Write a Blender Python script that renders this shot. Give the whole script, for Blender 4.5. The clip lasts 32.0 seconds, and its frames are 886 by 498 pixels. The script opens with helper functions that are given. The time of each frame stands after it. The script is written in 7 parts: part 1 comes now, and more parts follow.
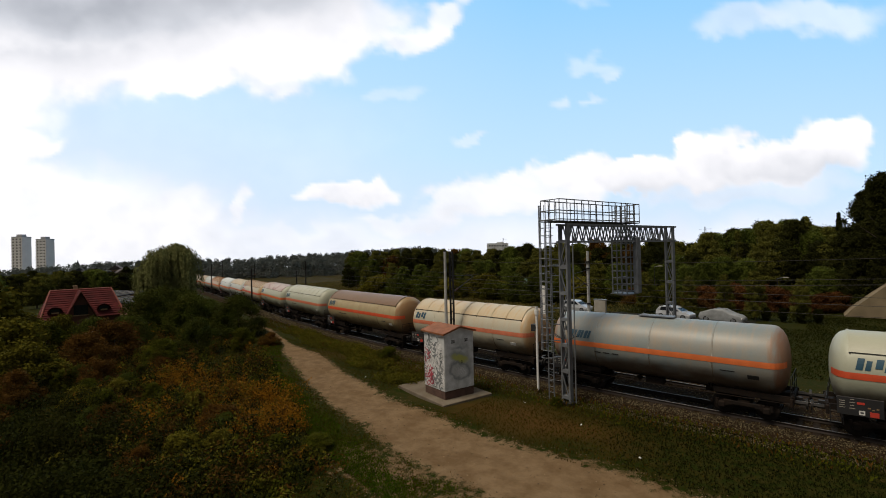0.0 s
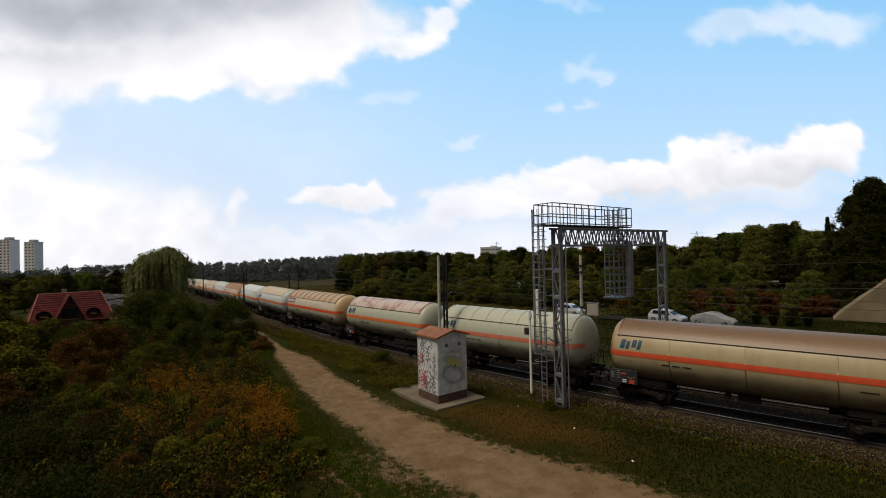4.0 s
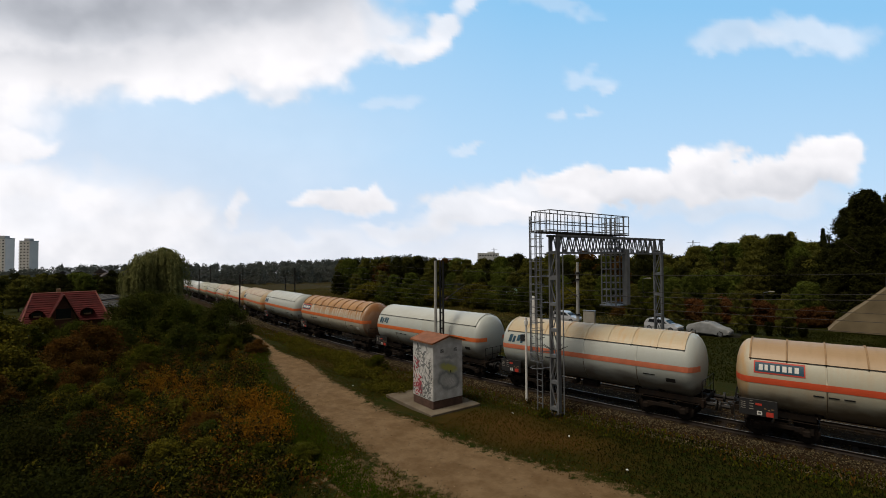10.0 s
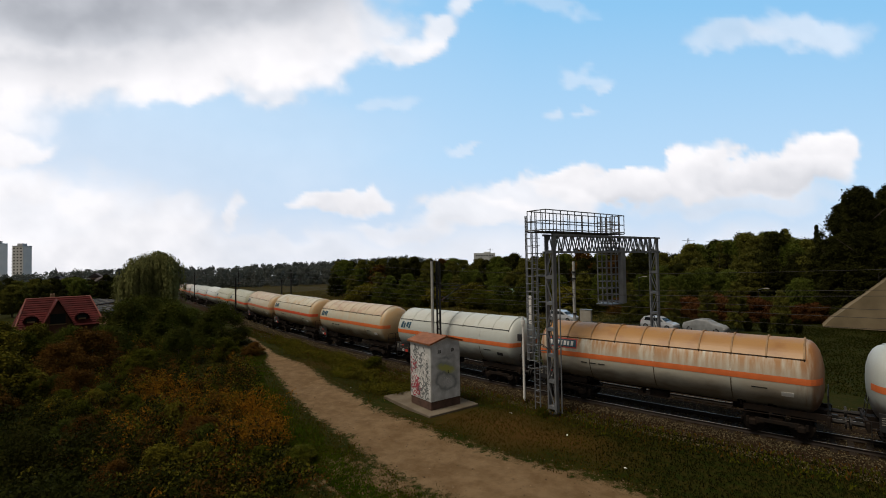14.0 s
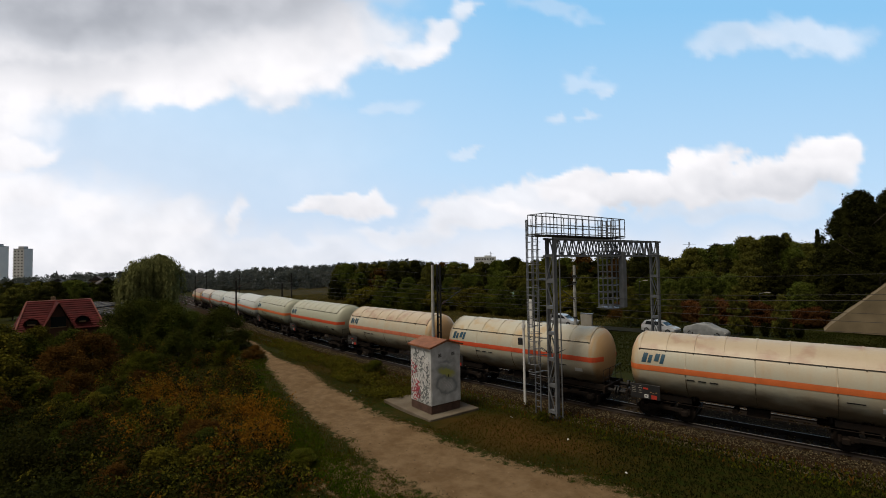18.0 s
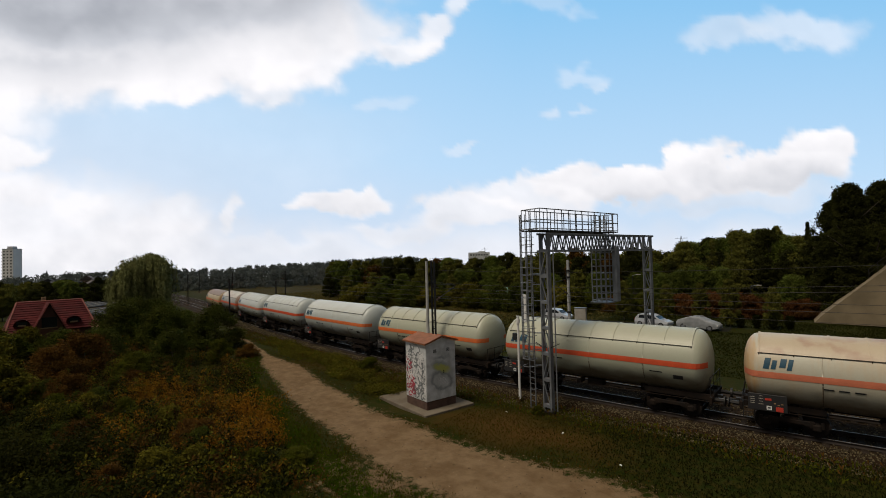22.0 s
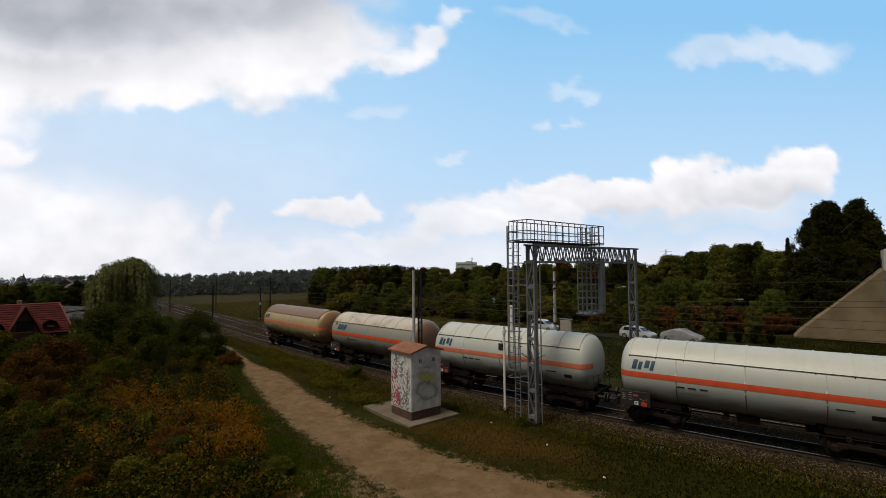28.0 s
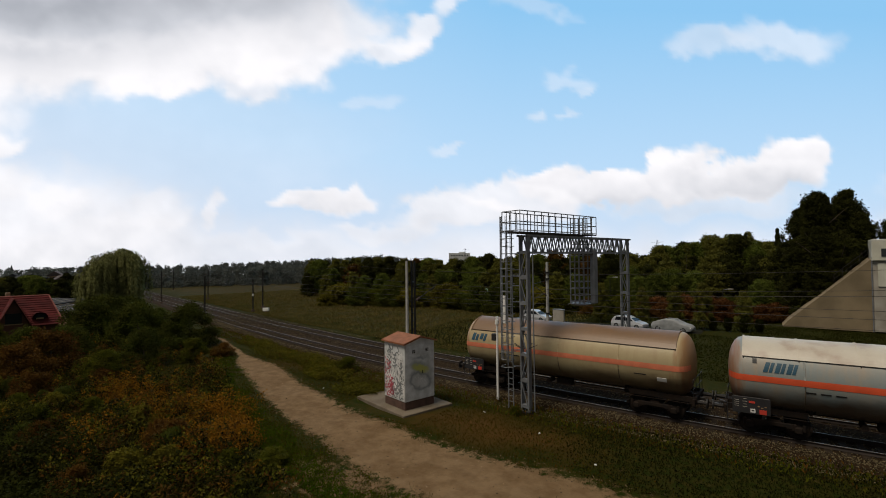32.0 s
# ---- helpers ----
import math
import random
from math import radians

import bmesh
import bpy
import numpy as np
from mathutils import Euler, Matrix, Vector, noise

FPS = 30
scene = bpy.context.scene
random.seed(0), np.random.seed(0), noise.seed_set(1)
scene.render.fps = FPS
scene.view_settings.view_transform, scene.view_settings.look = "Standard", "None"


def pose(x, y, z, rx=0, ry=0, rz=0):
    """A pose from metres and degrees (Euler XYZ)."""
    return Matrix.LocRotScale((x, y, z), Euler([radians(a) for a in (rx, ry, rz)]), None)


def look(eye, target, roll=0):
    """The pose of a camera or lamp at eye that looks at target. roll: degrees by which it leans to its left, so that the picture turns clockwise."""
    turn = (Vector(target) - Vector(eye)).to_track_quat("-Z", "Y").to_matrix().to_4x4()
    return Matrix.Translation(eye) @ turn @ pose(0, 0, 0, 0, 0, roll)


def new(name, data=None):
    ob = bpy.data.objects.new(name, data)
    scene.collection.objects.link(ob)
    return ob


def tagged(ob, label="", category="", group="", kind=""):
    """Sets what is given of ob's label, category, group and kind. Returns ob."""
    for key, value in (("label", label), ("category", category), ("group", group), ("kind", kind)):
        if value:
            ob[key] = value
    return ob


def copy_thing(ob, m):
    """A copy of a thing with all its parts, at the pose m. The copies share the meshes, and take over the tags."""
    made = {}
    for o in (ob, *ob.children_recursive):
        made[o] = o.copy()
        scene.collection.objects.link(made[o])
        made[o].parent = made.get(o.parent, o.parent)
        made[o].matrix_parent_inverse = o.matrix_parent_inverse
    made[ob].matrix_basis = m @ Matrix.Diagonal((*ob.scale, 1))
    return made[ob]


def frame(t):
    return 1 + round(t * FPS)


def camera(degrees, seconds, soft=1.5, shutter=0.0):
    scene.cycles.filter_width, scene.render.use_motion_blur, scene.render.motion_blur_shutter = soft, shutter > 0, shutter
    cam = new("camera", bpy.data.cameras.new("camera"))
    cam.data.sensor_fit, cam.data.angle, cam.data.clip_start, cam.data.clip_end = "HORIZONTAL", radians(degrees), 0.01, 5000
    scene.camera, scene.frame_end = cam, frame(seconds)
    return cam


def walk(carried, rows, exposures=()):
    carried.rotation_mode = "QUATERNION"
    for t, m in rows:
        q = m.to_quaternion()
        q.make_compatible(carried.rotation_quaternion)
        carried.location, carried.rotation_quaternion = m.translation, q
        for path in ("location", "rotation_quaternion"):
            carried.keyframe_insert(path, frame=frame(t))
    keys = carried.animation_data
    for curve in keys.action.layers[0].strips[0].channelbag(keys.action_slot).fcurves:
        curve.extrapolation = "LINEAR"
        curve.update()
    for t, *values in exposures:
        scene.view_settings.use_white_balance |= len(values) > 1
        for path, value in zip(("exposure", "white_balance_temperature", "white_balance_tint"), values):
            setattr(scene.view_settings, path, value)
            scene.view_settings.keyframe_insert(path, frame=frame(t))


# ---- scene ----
cam = camera(87.4, 32.0, soft=0.95)
EYE = (0.0, 0.0, 8.18)
PATH = [  # seconds, then the turn of the camera in degrees
    (0, 90.30, 1.29, 39.84), (0.5, 90.48, 0.75, 39.60), (1, 90.56, 0.85, 39.38), (1.5, 90.47, 1.46, 39.15),
    (2, 90.20, 1.50, 39.38), (2.5, 90.46, 1.24, 39.31), (3, 90.63, 0.92, 39.22), (3.5, 90.69, 1.13, 39.18),
    (5.5, 90.98, 1.05, 38.75), (6, 91.20, 0.88, 38.92), (6.5, 91.01, 0.78, 38.50), (7, 90.98, 0.66, 39.18),
    (7.5, 91.09, 0.87, 38.65), (8, 91.12, 0.70, 38.71), (8.5, 91.28, 0.44, 38.77), (9, 90.96, 0.85, 38.79),
    (9.5, 91.33, 0.76, 39.03), (10, 91.38, 0.33, 38.68), (10.5, 91.27, 0.20, 38.52), (11, 91.24, 0.29, 39.06),
    (11.5, 91.46, 0.70, 38.69), (12, 91.76, 0.44, 38.53), (12.5, 91.78, 0.63, 38.65), (13, 91.64, 0.75, 38.70),
    (13.5, 91.68, 0.89, 38.59), (14, 91.45, 0.96, 38.23), (14.5, 91.49, 0.77, 38.38), (16.5, 91.65, 0.93, 38.43),
    (17, 91.83, 1.31, 38.50), (17.5, 91.82, 1.07, 38.20), (18, 91.89, 0.86, 38.30), (18.5, 92.42, 0.55, 37.93),
    (19, 92.24, 0.76, 38.04), (19.5, 92.33, 0.83, 38.09), (20, 92.01, 1.02, 38.04), (20.5, 92.70, 0.49, 38.12),
    (21, 92.12, 1.29, 37.76), (21.5, 91.65, 1.87, 37.57), (22, 91.39, 1.43, 37.57), (22.5, 91.32, 1.19, 37.66),
    (23, 91.20, 1.34, 37.67), (23.5, 90.97, 1.07, 37.81), (24, 91.02, 1.24, 37.66), (24.5, 91.16, 1.52, 37.81),
    (25, 91.20, 1.72, 37.75), (25.5, 91.21, 1.70, 37.66), (27.5, 92.27, 1.02, 36.02), (28, 92.52, 0.48, 35.99),
    (28.5, 92.44, 0.84, 35.85), (29, 92.35, 1.08, 36.12), (29.5, 92.37, 1.12, 36.12), (30, 92.43, 1.29, 36.04),
    (30.5, 92.59, 0.64, 35.54), (31, 92.05, 0.42, 35.37), (31.5, 91.64, 0.27, 35.14), (32, 91.38, 0.61, 35.15),
]
walk(cam, [(t, pose(*EYE, rx, ry, rz)) for t, rx, ry, rz in PATH], exposures=[(0, 0.88, 6450, 12), (3, 0.86, 6450, 12), (6, 0.74, 6450, 12), (12, 0.72, 6450, 12), (32, 0.72, 6450, 12)])

# ---- light ----
SUN_AZ, SUN_EL = 250.0, 63.0     # degrees: high, behind the camera's left shoulder
world = bpy.data.worlds.new("world")
scene.world = world
world.use_nodes = True
wn, wl = world.node_tree.nodes, world.node_tree.links
sky = wn.new("ShaderNodeTexSky")
sky.sky_type = "NISHITA"
sky.sun_disc = False
sky.sun_elevation = radians(SUN_EL)
sky.sun_rotation = radians(90 - SUN_AZ)
sky.air_density, sky.dust_density, sky.ozone_density = 1.0, 0.8, 1.0
wn["Background"].inputs[1].default_value = 0.026
# half of the sky is bright cloud, so its light is paler than a clear sky's
pale = wn.new("ShaderNodeMix")
pale.data_type = "RGBA"
pale.inputs[0].default_value = 0.75
pale.inputs[7].default_value = (4.5, 4.2, 3.7, 1)
wl.new(sky.outputs[0], pale.inputs[6])
wl.new(pale.outputs[2], wn["Background"].inputs[0])
sun_data = bpy.data.lights.new("sun", "SUN")
sun_data.energy, sun_data.angle, sun_data.color = 1.45, radians(20), (1.0, 0.885, 0.70)
sun = new("sun", sun_data)
sun.matrix_world = look((0, 0, 60), (-60 * math.cos(radians(SUN_AZ)) * math.cos(radians(SUN_EL)),
                                     -60 * math.sin(radians(SUN_AZ)) * math.cos(radians(SUN_EL)),
                                     60 - 60 * math.sin(radians(SUN_EL))))


# ---- materials ----
def mat(name, base, rough=0.7, metal=0.0, spread=0.25, scale=3.0, fine=40.0, bump=0.1, tint=None, island=0.0, obj=0.0, translucent=0.0, spec=None):
    """Principled paint or stone: base colour broken up by coarse stains and fine grain, with a little relief."""
    m = bpy.data.materials.new(name)
    m.use_nodes = True
    n, l = m.node_tree.nodes, m.node_tree.links
    b = n["Principled BSDF"]
    tc = n.new("ShaderNodeTexCoord")
    n1, n2 = n.new("ShaderNodeTexNoise"), n.new("ShaderNodeTexNoise")
    n1.inputs["Scale"].default_value, n1.inputs["Detail"].default_value = scale, 5
    n2.inputs["Scale"].default_value, n2.inputs["Detail"].default_value = fine, 3
    l.new(tc.outputs["Object"], n1.inputs["Vector"])
    l.new(tc.outputs["Object"], n2.inputs["Vector"])
    mix = n.new("ShaderNodeMix")
    mix.data_type = "RGBA"
    ramp = n.new("ShaderNodeMapRange")
    ramp.inputs[1].default_value, ramp.inputs[2].default_value = 0.35, 0.68
    l.new(n1.outputs["Fac"], ramp.inputs[0])
    l.new(ramp.outputs[0], mix.inputs[0])
    lo = tuple(c * (1 - spread) for c in base) if tint is None else tint
    mix.inputs[6].default_value = (*base, 1)
    mix.inputs[7].default_value = (*lo, 1)
    hsv = n.new("ShaderNodeHueSaturation")
    l.new(mix.outputs[2], hsv.inputs["Color"])
    val = n.new("ShaderNodeMath")
    val.operation = "MULTIPLY_ADD"
    val.inputs[1].default_value, val.inputs[2].default_value = spread * 0.8, 1 - spread * 0.4
    l.new(n2.outputs["Fac"], val.inputs[0])
    src = val.outputs[0]
    for amount, node, sock in ((island, "ShaderNodeNewGeometry", "Random Per Island"), (obj, "ShaderNodeObjectInfo", "Random")):
        if amount:
            g, k, k2 = n.new(node), n.new("ShaderNodeMath"), n.new("ShaderNodeMath")
            k.operation, k2.operation = "MULTIPLY_ADD", "MULTIPLY"
            k.inputs[1].default_value, k.inputs[2].default_value = 2 * amount, 1 - amount
            l.new(g.outputs[sock], k.inputs[0])
            l.new(k.outputs[0], k2.inputs[0])
            l.new(src, k2.inputs[1])
            src = k2.outputs[0]
    l.new(src, hsv.inputs["Value"])
    l.new(hsv.outputs[0], b.inputs["Base Color"])
    b.inputs["Roughness"].default_value, b.inputs["Metallic"].default_value = rough, metal
    if spec is not None:
        b.inputs["Specular IOR Level"].default_value = spec
    if bump:
        bp = n.new("ShaderNodeBump")
        bp.inputs["Strength"].default_value, bp.inputs["Distance"].default_value = bump, 0.02
        l.new(n2.outputs["Fac"], bp.inputs["Height"])
        l.new(bp.outputs[0], b.inputs["Normal"])
    if translucent:
        tr, ms = n.new("ShaderNodeBsdfTranslucent"), n.new("ShaderNodeMixShader")
        ms.inputs[0].default_value = translucent
        l.new(hsv.outputs[0], tr.inputs[0])
        l.new(b.outputs[0], ms.inputs[1])
        l.new(tr.outputs[0], ms.inputs[2])
        l.new(ms.outputs[0], n["Material Output"].inputs[0])
    return m


def leaf(name, base, tint):
    return mat(name, base, rough=0.85, spread=0.3, scale=0.5, fine=6, bump=0, tint=tint, island=0.16, obj=0.2, translucent=0.22, spec=0.04)


GALV = mat("galvanised_steel", (0.215, 0.23, 0.25), 0.55, 0.4, 0.3, 2, 30, 0.05)
DARK_STEEL = mat("dark_steel", (0.022, 0.020, 0.019), 0.6, 0.3, 0.4, 3, 30, 0.1)
UNDER = mat("grimy_underframe", (0.011, 0.009, 0.008), 0.85, 0.0, 0.5, 2, 25, 0.2, tint=(0.020, 0.013, 0.009), spec=0.15)
RAIL_SIDE = mat("dark_rusty_rail", (0.026, 0.017, 0.012), 0.85, 0.1, 0.4, 3, 40, 0.2)
RAIL_TOP = mat("polished_rail", (0.20, 0.175, 0.15), 0.5, 0.65, 0.15, 1, 30, 0.0)
WHITE = mat("white_paint", (0.75, 0.75, 0.73), 0.5, 0, 0.15, 2, 30, 0.03)
RED = mat("red_paint", (0.55, 0.05, 0.03), 0.5, 0, 0.2, 3, 30, 0.03)
BLACK = mat("black_paint", (0.02, 0.02, 0.022), 0.55, 0, 0.3, 3, 30, 0.03)
NAVY = mat("navy_lettering", (0.016, 0.070, 0.115), 0.5, 0, 0.2, 3, 30, 0.0)
CONCRETE = mat("concrete", (0.36, 0.34, 0.30), 0.85, 0, 0.35, 0.8, 25, 0.25, tint=(0.24, 0.22, 0.18))
CABINET = mat("grey_cabinet_paint", (0.64, 0.66, 0.67), 0.6, 0, 0.3, 2.2, 30, 0.08, tint=(0.42, 0.44, 0.44))
ROOF_BROWN = mat("brown_sheet_roof", (0.27, 0.11, 0.055), 0.7, 0, 0.35, 2, 30, 0.08, spec=0.2)
PLINTH = mat("brown_plinth", (0.10, 0.055, 0.04), 0.8, 0, 0.4, 3, 30, 0.2)
SLEEPER = mat("weathered_sleeper", (0.036, 0.027, 0.020), 0.95, 0, 0.35, 4, 40, 0.2, obj=0.2, spec=0.05)
STONE = mat("ballast_stone", (0.100, 0.080, 0.044), 0.95, 0, 0.4, 4, 30, 0.2, island=0.85, spec=0.1)
BALLAST = mat("ballast_bed", (0.032, 0.020, 0.010), 0.95, 0, 0.6, 6, 45, 0.9, spec=0.05)
BARK = mat("bark", (0.09, 0.07, 0.05), 0.9, 0, 0.4, 6, 40, 0.4)
LEAF_GREEN = leaf("green_leaves", (0.052, 0.060, 0.004), (0.044, 0.040, 0.004))
# also carries the shade painted into the near corner and the right verge
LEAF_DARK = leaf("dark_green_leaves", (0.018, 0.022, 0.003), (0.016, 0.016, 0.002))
LEAF_BUSH = leaf("thicket_leaves", (0.044, 0.058, 0.007), (0.040, 0.040, 0.006))
LEAF_OLIVE = leaf("olive_leaves", (0.105, 0.092, 0.009), (0.066, 0.060, 0.008))
LEAF_RUST = leaf("rusty_autumn_leaves", (0.084, 0.040, 0.007), (0.052, 0.030, 0.006))
LEAF_RED = leaf("reddish_shrub_leaves", (0.092, 0.036, 0.011), (0.052, 0.028, 0.008))
LEAF_GOLD = leaf("golden_weed_leaves", (0.20, 0.084, 0.006), (0.12, 0.062, 0.006))
LEAF_WILLOW = leaf("willow_leaves", (0.150, 0.156, 0.058), (0.098, 0.104, 0.036))
# distance haze is put into this paler, greyer leaf colour
LEAF_HAZED = mat("hazed_wood_leaves", (0.108, 0.118, 0.104), 0.9, 0, 0.2, 0.05, 1.0, 0, tint=(0.082, 0.094, 0.084), island=0.05, translucent=0.4, spec=0.02)
TREE_GREEN = leaf("wood_green_leaves", (0.082, 0.106, 0.015), (0.060, 0.070, 0.013))
TREE_DARK = leaf("wood_dark_leaves", (0.028, 0.031, 0.006), (0.021, 0.022, 0.004))
TREE_OLIVE = leaf("wood_olive_leaves", (0.100, 0.098, 0.016), (0.068, 0.068, 0.014))
GRASS = leaf("grass_blades", (0.036, 0.043, 0.002), (0.050, 0.031, 0.003))
GRASS_VIVID = leaf("lush_grass_blades", (0.034, 0.066, 0.001), (0.044, 0.056, 0.002))
GRASS_DRY = leaf("dry_grass_blades", (0.086, 0.042, 0.006), (0.046, 0.034, 0.004))
GRASS_FIELD = leaf("field_grass_blades", (0.120, 0.092, 0.028), (0.066, 0.066, 0.018))


# ---- builders ----
def part(name, bm, material, parent=None, label="", smooth=False):
    """One bmesh as one mesh object, under parent if given."""
    me = bpy.data.meshes.new(name)
    bm.to_mesh(me)
    bm.free()
    me.materials.append(material)
    if smooth:
        me.polygons.foreach_set("use_smooth", [True] * len(me.polygons))
    ob = new(name, me)
    if parent is not None:
        ob.parent = parent
    return tagged(ob, label) if label else ob


def thing(name, m, label, category, group="", kind=""):
    ob = new(name)
    ob.empty_display_size = 0.3
    ob.matrix_world = m
    return tagged(ob, label, category, group, kind)


def box(bm, c, s, m=None, bevel=0.0):
    r = bmesh.ops.create_cube(bm, size=1.0)
    vs = r["verts"]
    t = Matrix.Translation(c) @ Matrix.Diagonal((*s, 1))
    bmesh.ops.transform(bm, matrix=t if m is None else m @ t, verts=vs)
    if bevel:
        es = list({e for v in vs for e in v.link_edges})
        bmesh.ops.bevel(bm, geom=es, offset=bevel, segments=1, affect="EDGES")
    return bm


def beam(bm, a, b, w, d=None):
    """A square bar from a to b."""
    a, b = Vector(a), Vector(b)
    q = (b - a).to_track_quat("Z", "Y").to_matrix().to_4x4()
    return box(bm, (0, 0, (b - a).length / 2), (w, d or w, (b - a).length), Matrix.Translation(a) @ q)


def tube(bm, a, b, r, r2=None, seg=8, caps=True):
    a, b = Vector(a), Vector(b)
    q = (b - a).to_track_quat("Z", "Y").to_matrix().to_4x4()
    m = Matrix.Translation((a + b) / 2) @ q
    bmesh.ops.create_cone(bm, cap_ends=caps, segments=seg, radius1=r, radius2=r if r2 is None else r2, depth=(b - a).length, matrix=m)
    return bm


def ribbon(pts, width, normal):
    """A flat painted stroke through the points, lying square to the normal."""
    pts, nn = [Vector(p) for p in pts], Vector(normal)
    bm = bmesh.new()
    rows = []
    for i, p in enumerate(pts):
        d = pts[min(i + 1, len(pts) - 1)] - pts[max(i - 1, 0)]
        e = d.cross(nn).normalized() * width * 0.5 if d.length > 1e-6 else Vector((0, 0, 0))
        rows.append((bm.verts.new(p + e), bm.verts.new(p - e)))
    for a, b in zip(rows[:-1], rows[1:]):
        bm.faces.new((a[0], a[1], b[1], b[0]))
    return bm


def polytube(pts, r, seg=5):
    """One continuous thin tube through the points."""
    pts = [Vector(p) for p in pts]
    v, f = [], []
    for i, p in enumerate(pts):
        d = (pts[min(i + 1, len(pts) - 1)] - pts[max(i - 1, 0)]).normalized()
        a = d.cross(Vector((0, 0, 1))).normalized() if abs(d.z) < 0.99 else Vector((1, 0, 0))
        b = d.cross(a)
        v += [p + r * (math.cos(2 * math.pi * k / seg) * a + math.sin(2 * math.pi * k / seg) * b) for k in range(seg)]
        if i:
            f += [((i - 1) * seg + k, (i - 1) * seg + (k + 1) % seg, i * seg + (k + 1) % seg, i * seg + k) for k in range(seg)]
    bm = bmesh.new()
    vs = [bm.verts.new(p) for p in v]
    for q in f:
        bm.faces.new([vs[k] for k in q])
    return bm


def B():
    return bmesh.new()


def loft(sections, closed_ends=True):
    """A body through cross sections, each a list of points of one length."""
    bm = B()
    rings = [[bm.verts.new(p) for p in s] for s in sections]
    n = len(rings[0])
    for a, b in zip(rings[:-1], rings[1:]):
        for i in range(n):
            bm.faces.new((a[i], a[(i + 1) % n], b[(i + 1) % n], b[i]))
    if closed_ends:
        bm.faces.new(rings[0][::-1])
        bm.faces.new(rings[-1])
    bmesh.ops.recalc_face_normals(bm, faces=bm.faces)
    return bm


def mesh_from(name, verts, faces, material, smooth=False):
    me = bpy.data.meshes.new(name)
    verts = np.asarray(verts, dtype=np.float32)
    faces = np.asarray(faces, dtype=np.int32)
    k = faces.shape[1]
    me.vertices.add(len(verts))
    me.vertices.foreach_set("co", verts.ravel())
    me.loops.add(faces.size)
    me.loops.foreach_set("vertex_index", faces.ravel())
    me.polygons.add(len(faces))
    me.polygons.foreach_set("loop_start", np.arange(0, faces.size, k, dtype=np.int32))
    me.polygons.foreach_set("loop_total", np.full(len(faces), k, dtype=np.int32))
    me.update(calc_edges=True)
    me.validate()
    if smooth:
        me.polygons.foreach_set("use_smooth", [True] * len(faces))
    me.materials.append(material)
    return me


def leaves(points, size, rng, stretch=1.6, up=0.0, droop=0.0, facing=None, loose=0.5):
    """Small leaf quads at the points; up: how far they stand upright, droop: how far they hang; facing: the side each one
    turns its face to, loosely."""
    n = len(points)
    d = rng.normal(size=(n, 3))
    d[:, :2] *= 1 - 0.85 * droop
    d[:, 2] = d[:, 2] * (1 - droop) - droop * 1.5 + up * 2.0
    if facing is None:
        d /= np.linalg.norm(d, axis=1)[:, None]
        e = np.cross(d, rng.normal(size=(n, 3)))
    else:
        face = facing + loose * rng.normal(size=(n, 3))
        face /= np.linalg.norm(face, axis=1)[:, None] + 1e-6
        d = d - face * np.sum(d * face, axis=1)[:, None]
        d /= np.linalg.norm(d, axis=1)[:, None] + 1e-6
        e = np.cross(face, d)
    e /= np.linalg.norm(e, axis=1)[:, None] + 1e-6
    s = size * rng.uniform(0.6, 1.4, size=(n, 1))
    a, b = d * s * stretch, e * s
    p = np.asarray(points)
    v = np.stack([p - b * 0.25, p + a * 0.5 - b * 0.6, p + a, p + a * 0.45 + b * 0.6], axis=1).reshape(-1, 3)
    return v, np.arange(n * 4).reshape(-1, 4)


def in_clumps(clumps, count, rng, shell=0.55):
    """Points in ellipsoid clumps (x, y, z, rx, ry, rz), denser near their skins, and the way out of the clump at each."""
    c = np.asarray(clumps, dtype=float)
    w = (c[:, 3] * c[:, 4] * c[:, 5]) ** 0.667
    i = rng.choice(len(c), size=count, p=w / w.sum())
    d = rng.normal(size=(count, 3))
    d /= np.linalg.norm(d, axis=1)[:, None]
    r = shell + (1 - shell) * rng.random((count, 1)) ** 0.6
    return c[i, :3] + d * r * c[i, 3:], d + (0, 0, 0.35)


# ---- the line's plan: x runs along the rails, y away from the camera ----
LINE_Y, LINE_BEND = 26.93, 2.25
GAP = 4.1                      # between the two tracks
RX = np.arange(-420.0, 330.0, 0.25)


def line_y(x):
    x = np.asarray(x, dtype=float)
    c = np.clip(x, -60.0, 45.0)
    return LINE_Y + LINE_BEND * (c / 30) ** 2 + 0.02 * (c / 30) ** 3 + (x - c) * 2 * LINE_BEND * c / 900


RY = line_y(RX)
RS = np.concatenate([[0], np.cumsum(np.hypot(np.diff(RX), np.diff(RY)))])
RS -= np.interp(0, RX, RS)


def on_line(s, side=0.0):
    """The point of the near track's centre line at arc length s, shifted sideways, and its heading in degrees."""
    x, y = np.interp(s, RS, RX), np.interp(s, RS, RY)
    x1, y1 = np.interp(s + 0.5, RS, RX), np.interp(s + 0.5, RS, RY)
    h = math.atan2(y1 - y, x1 - x)
    return x - side * math.sin(h), y + side * math.cos(h), math.degrees(h)


def land(x, y):
    """Height of the ground: level round the line, falling away gently in the distance."""
    x, y = np.asarray(x, dtype=float), np.asarray(y, dtype=float)
    d = np.hypot(x, y)
    z = -0.0185 * np.maximum(d - 58, 0) - 0.006 * np.maximum(d - 200, 0)
    near = np.abs(y - line_y(x) - GAP / 2)
    return z - 0.35 - 0.30 * np.clip((4.75 - near) / 0.7, 0, 1) + 0.06 * np.sin(x * 0.7 + 1.3 * np.sin(y * 0.5)) * np.clip((near - 6) / 4, 0, 1)


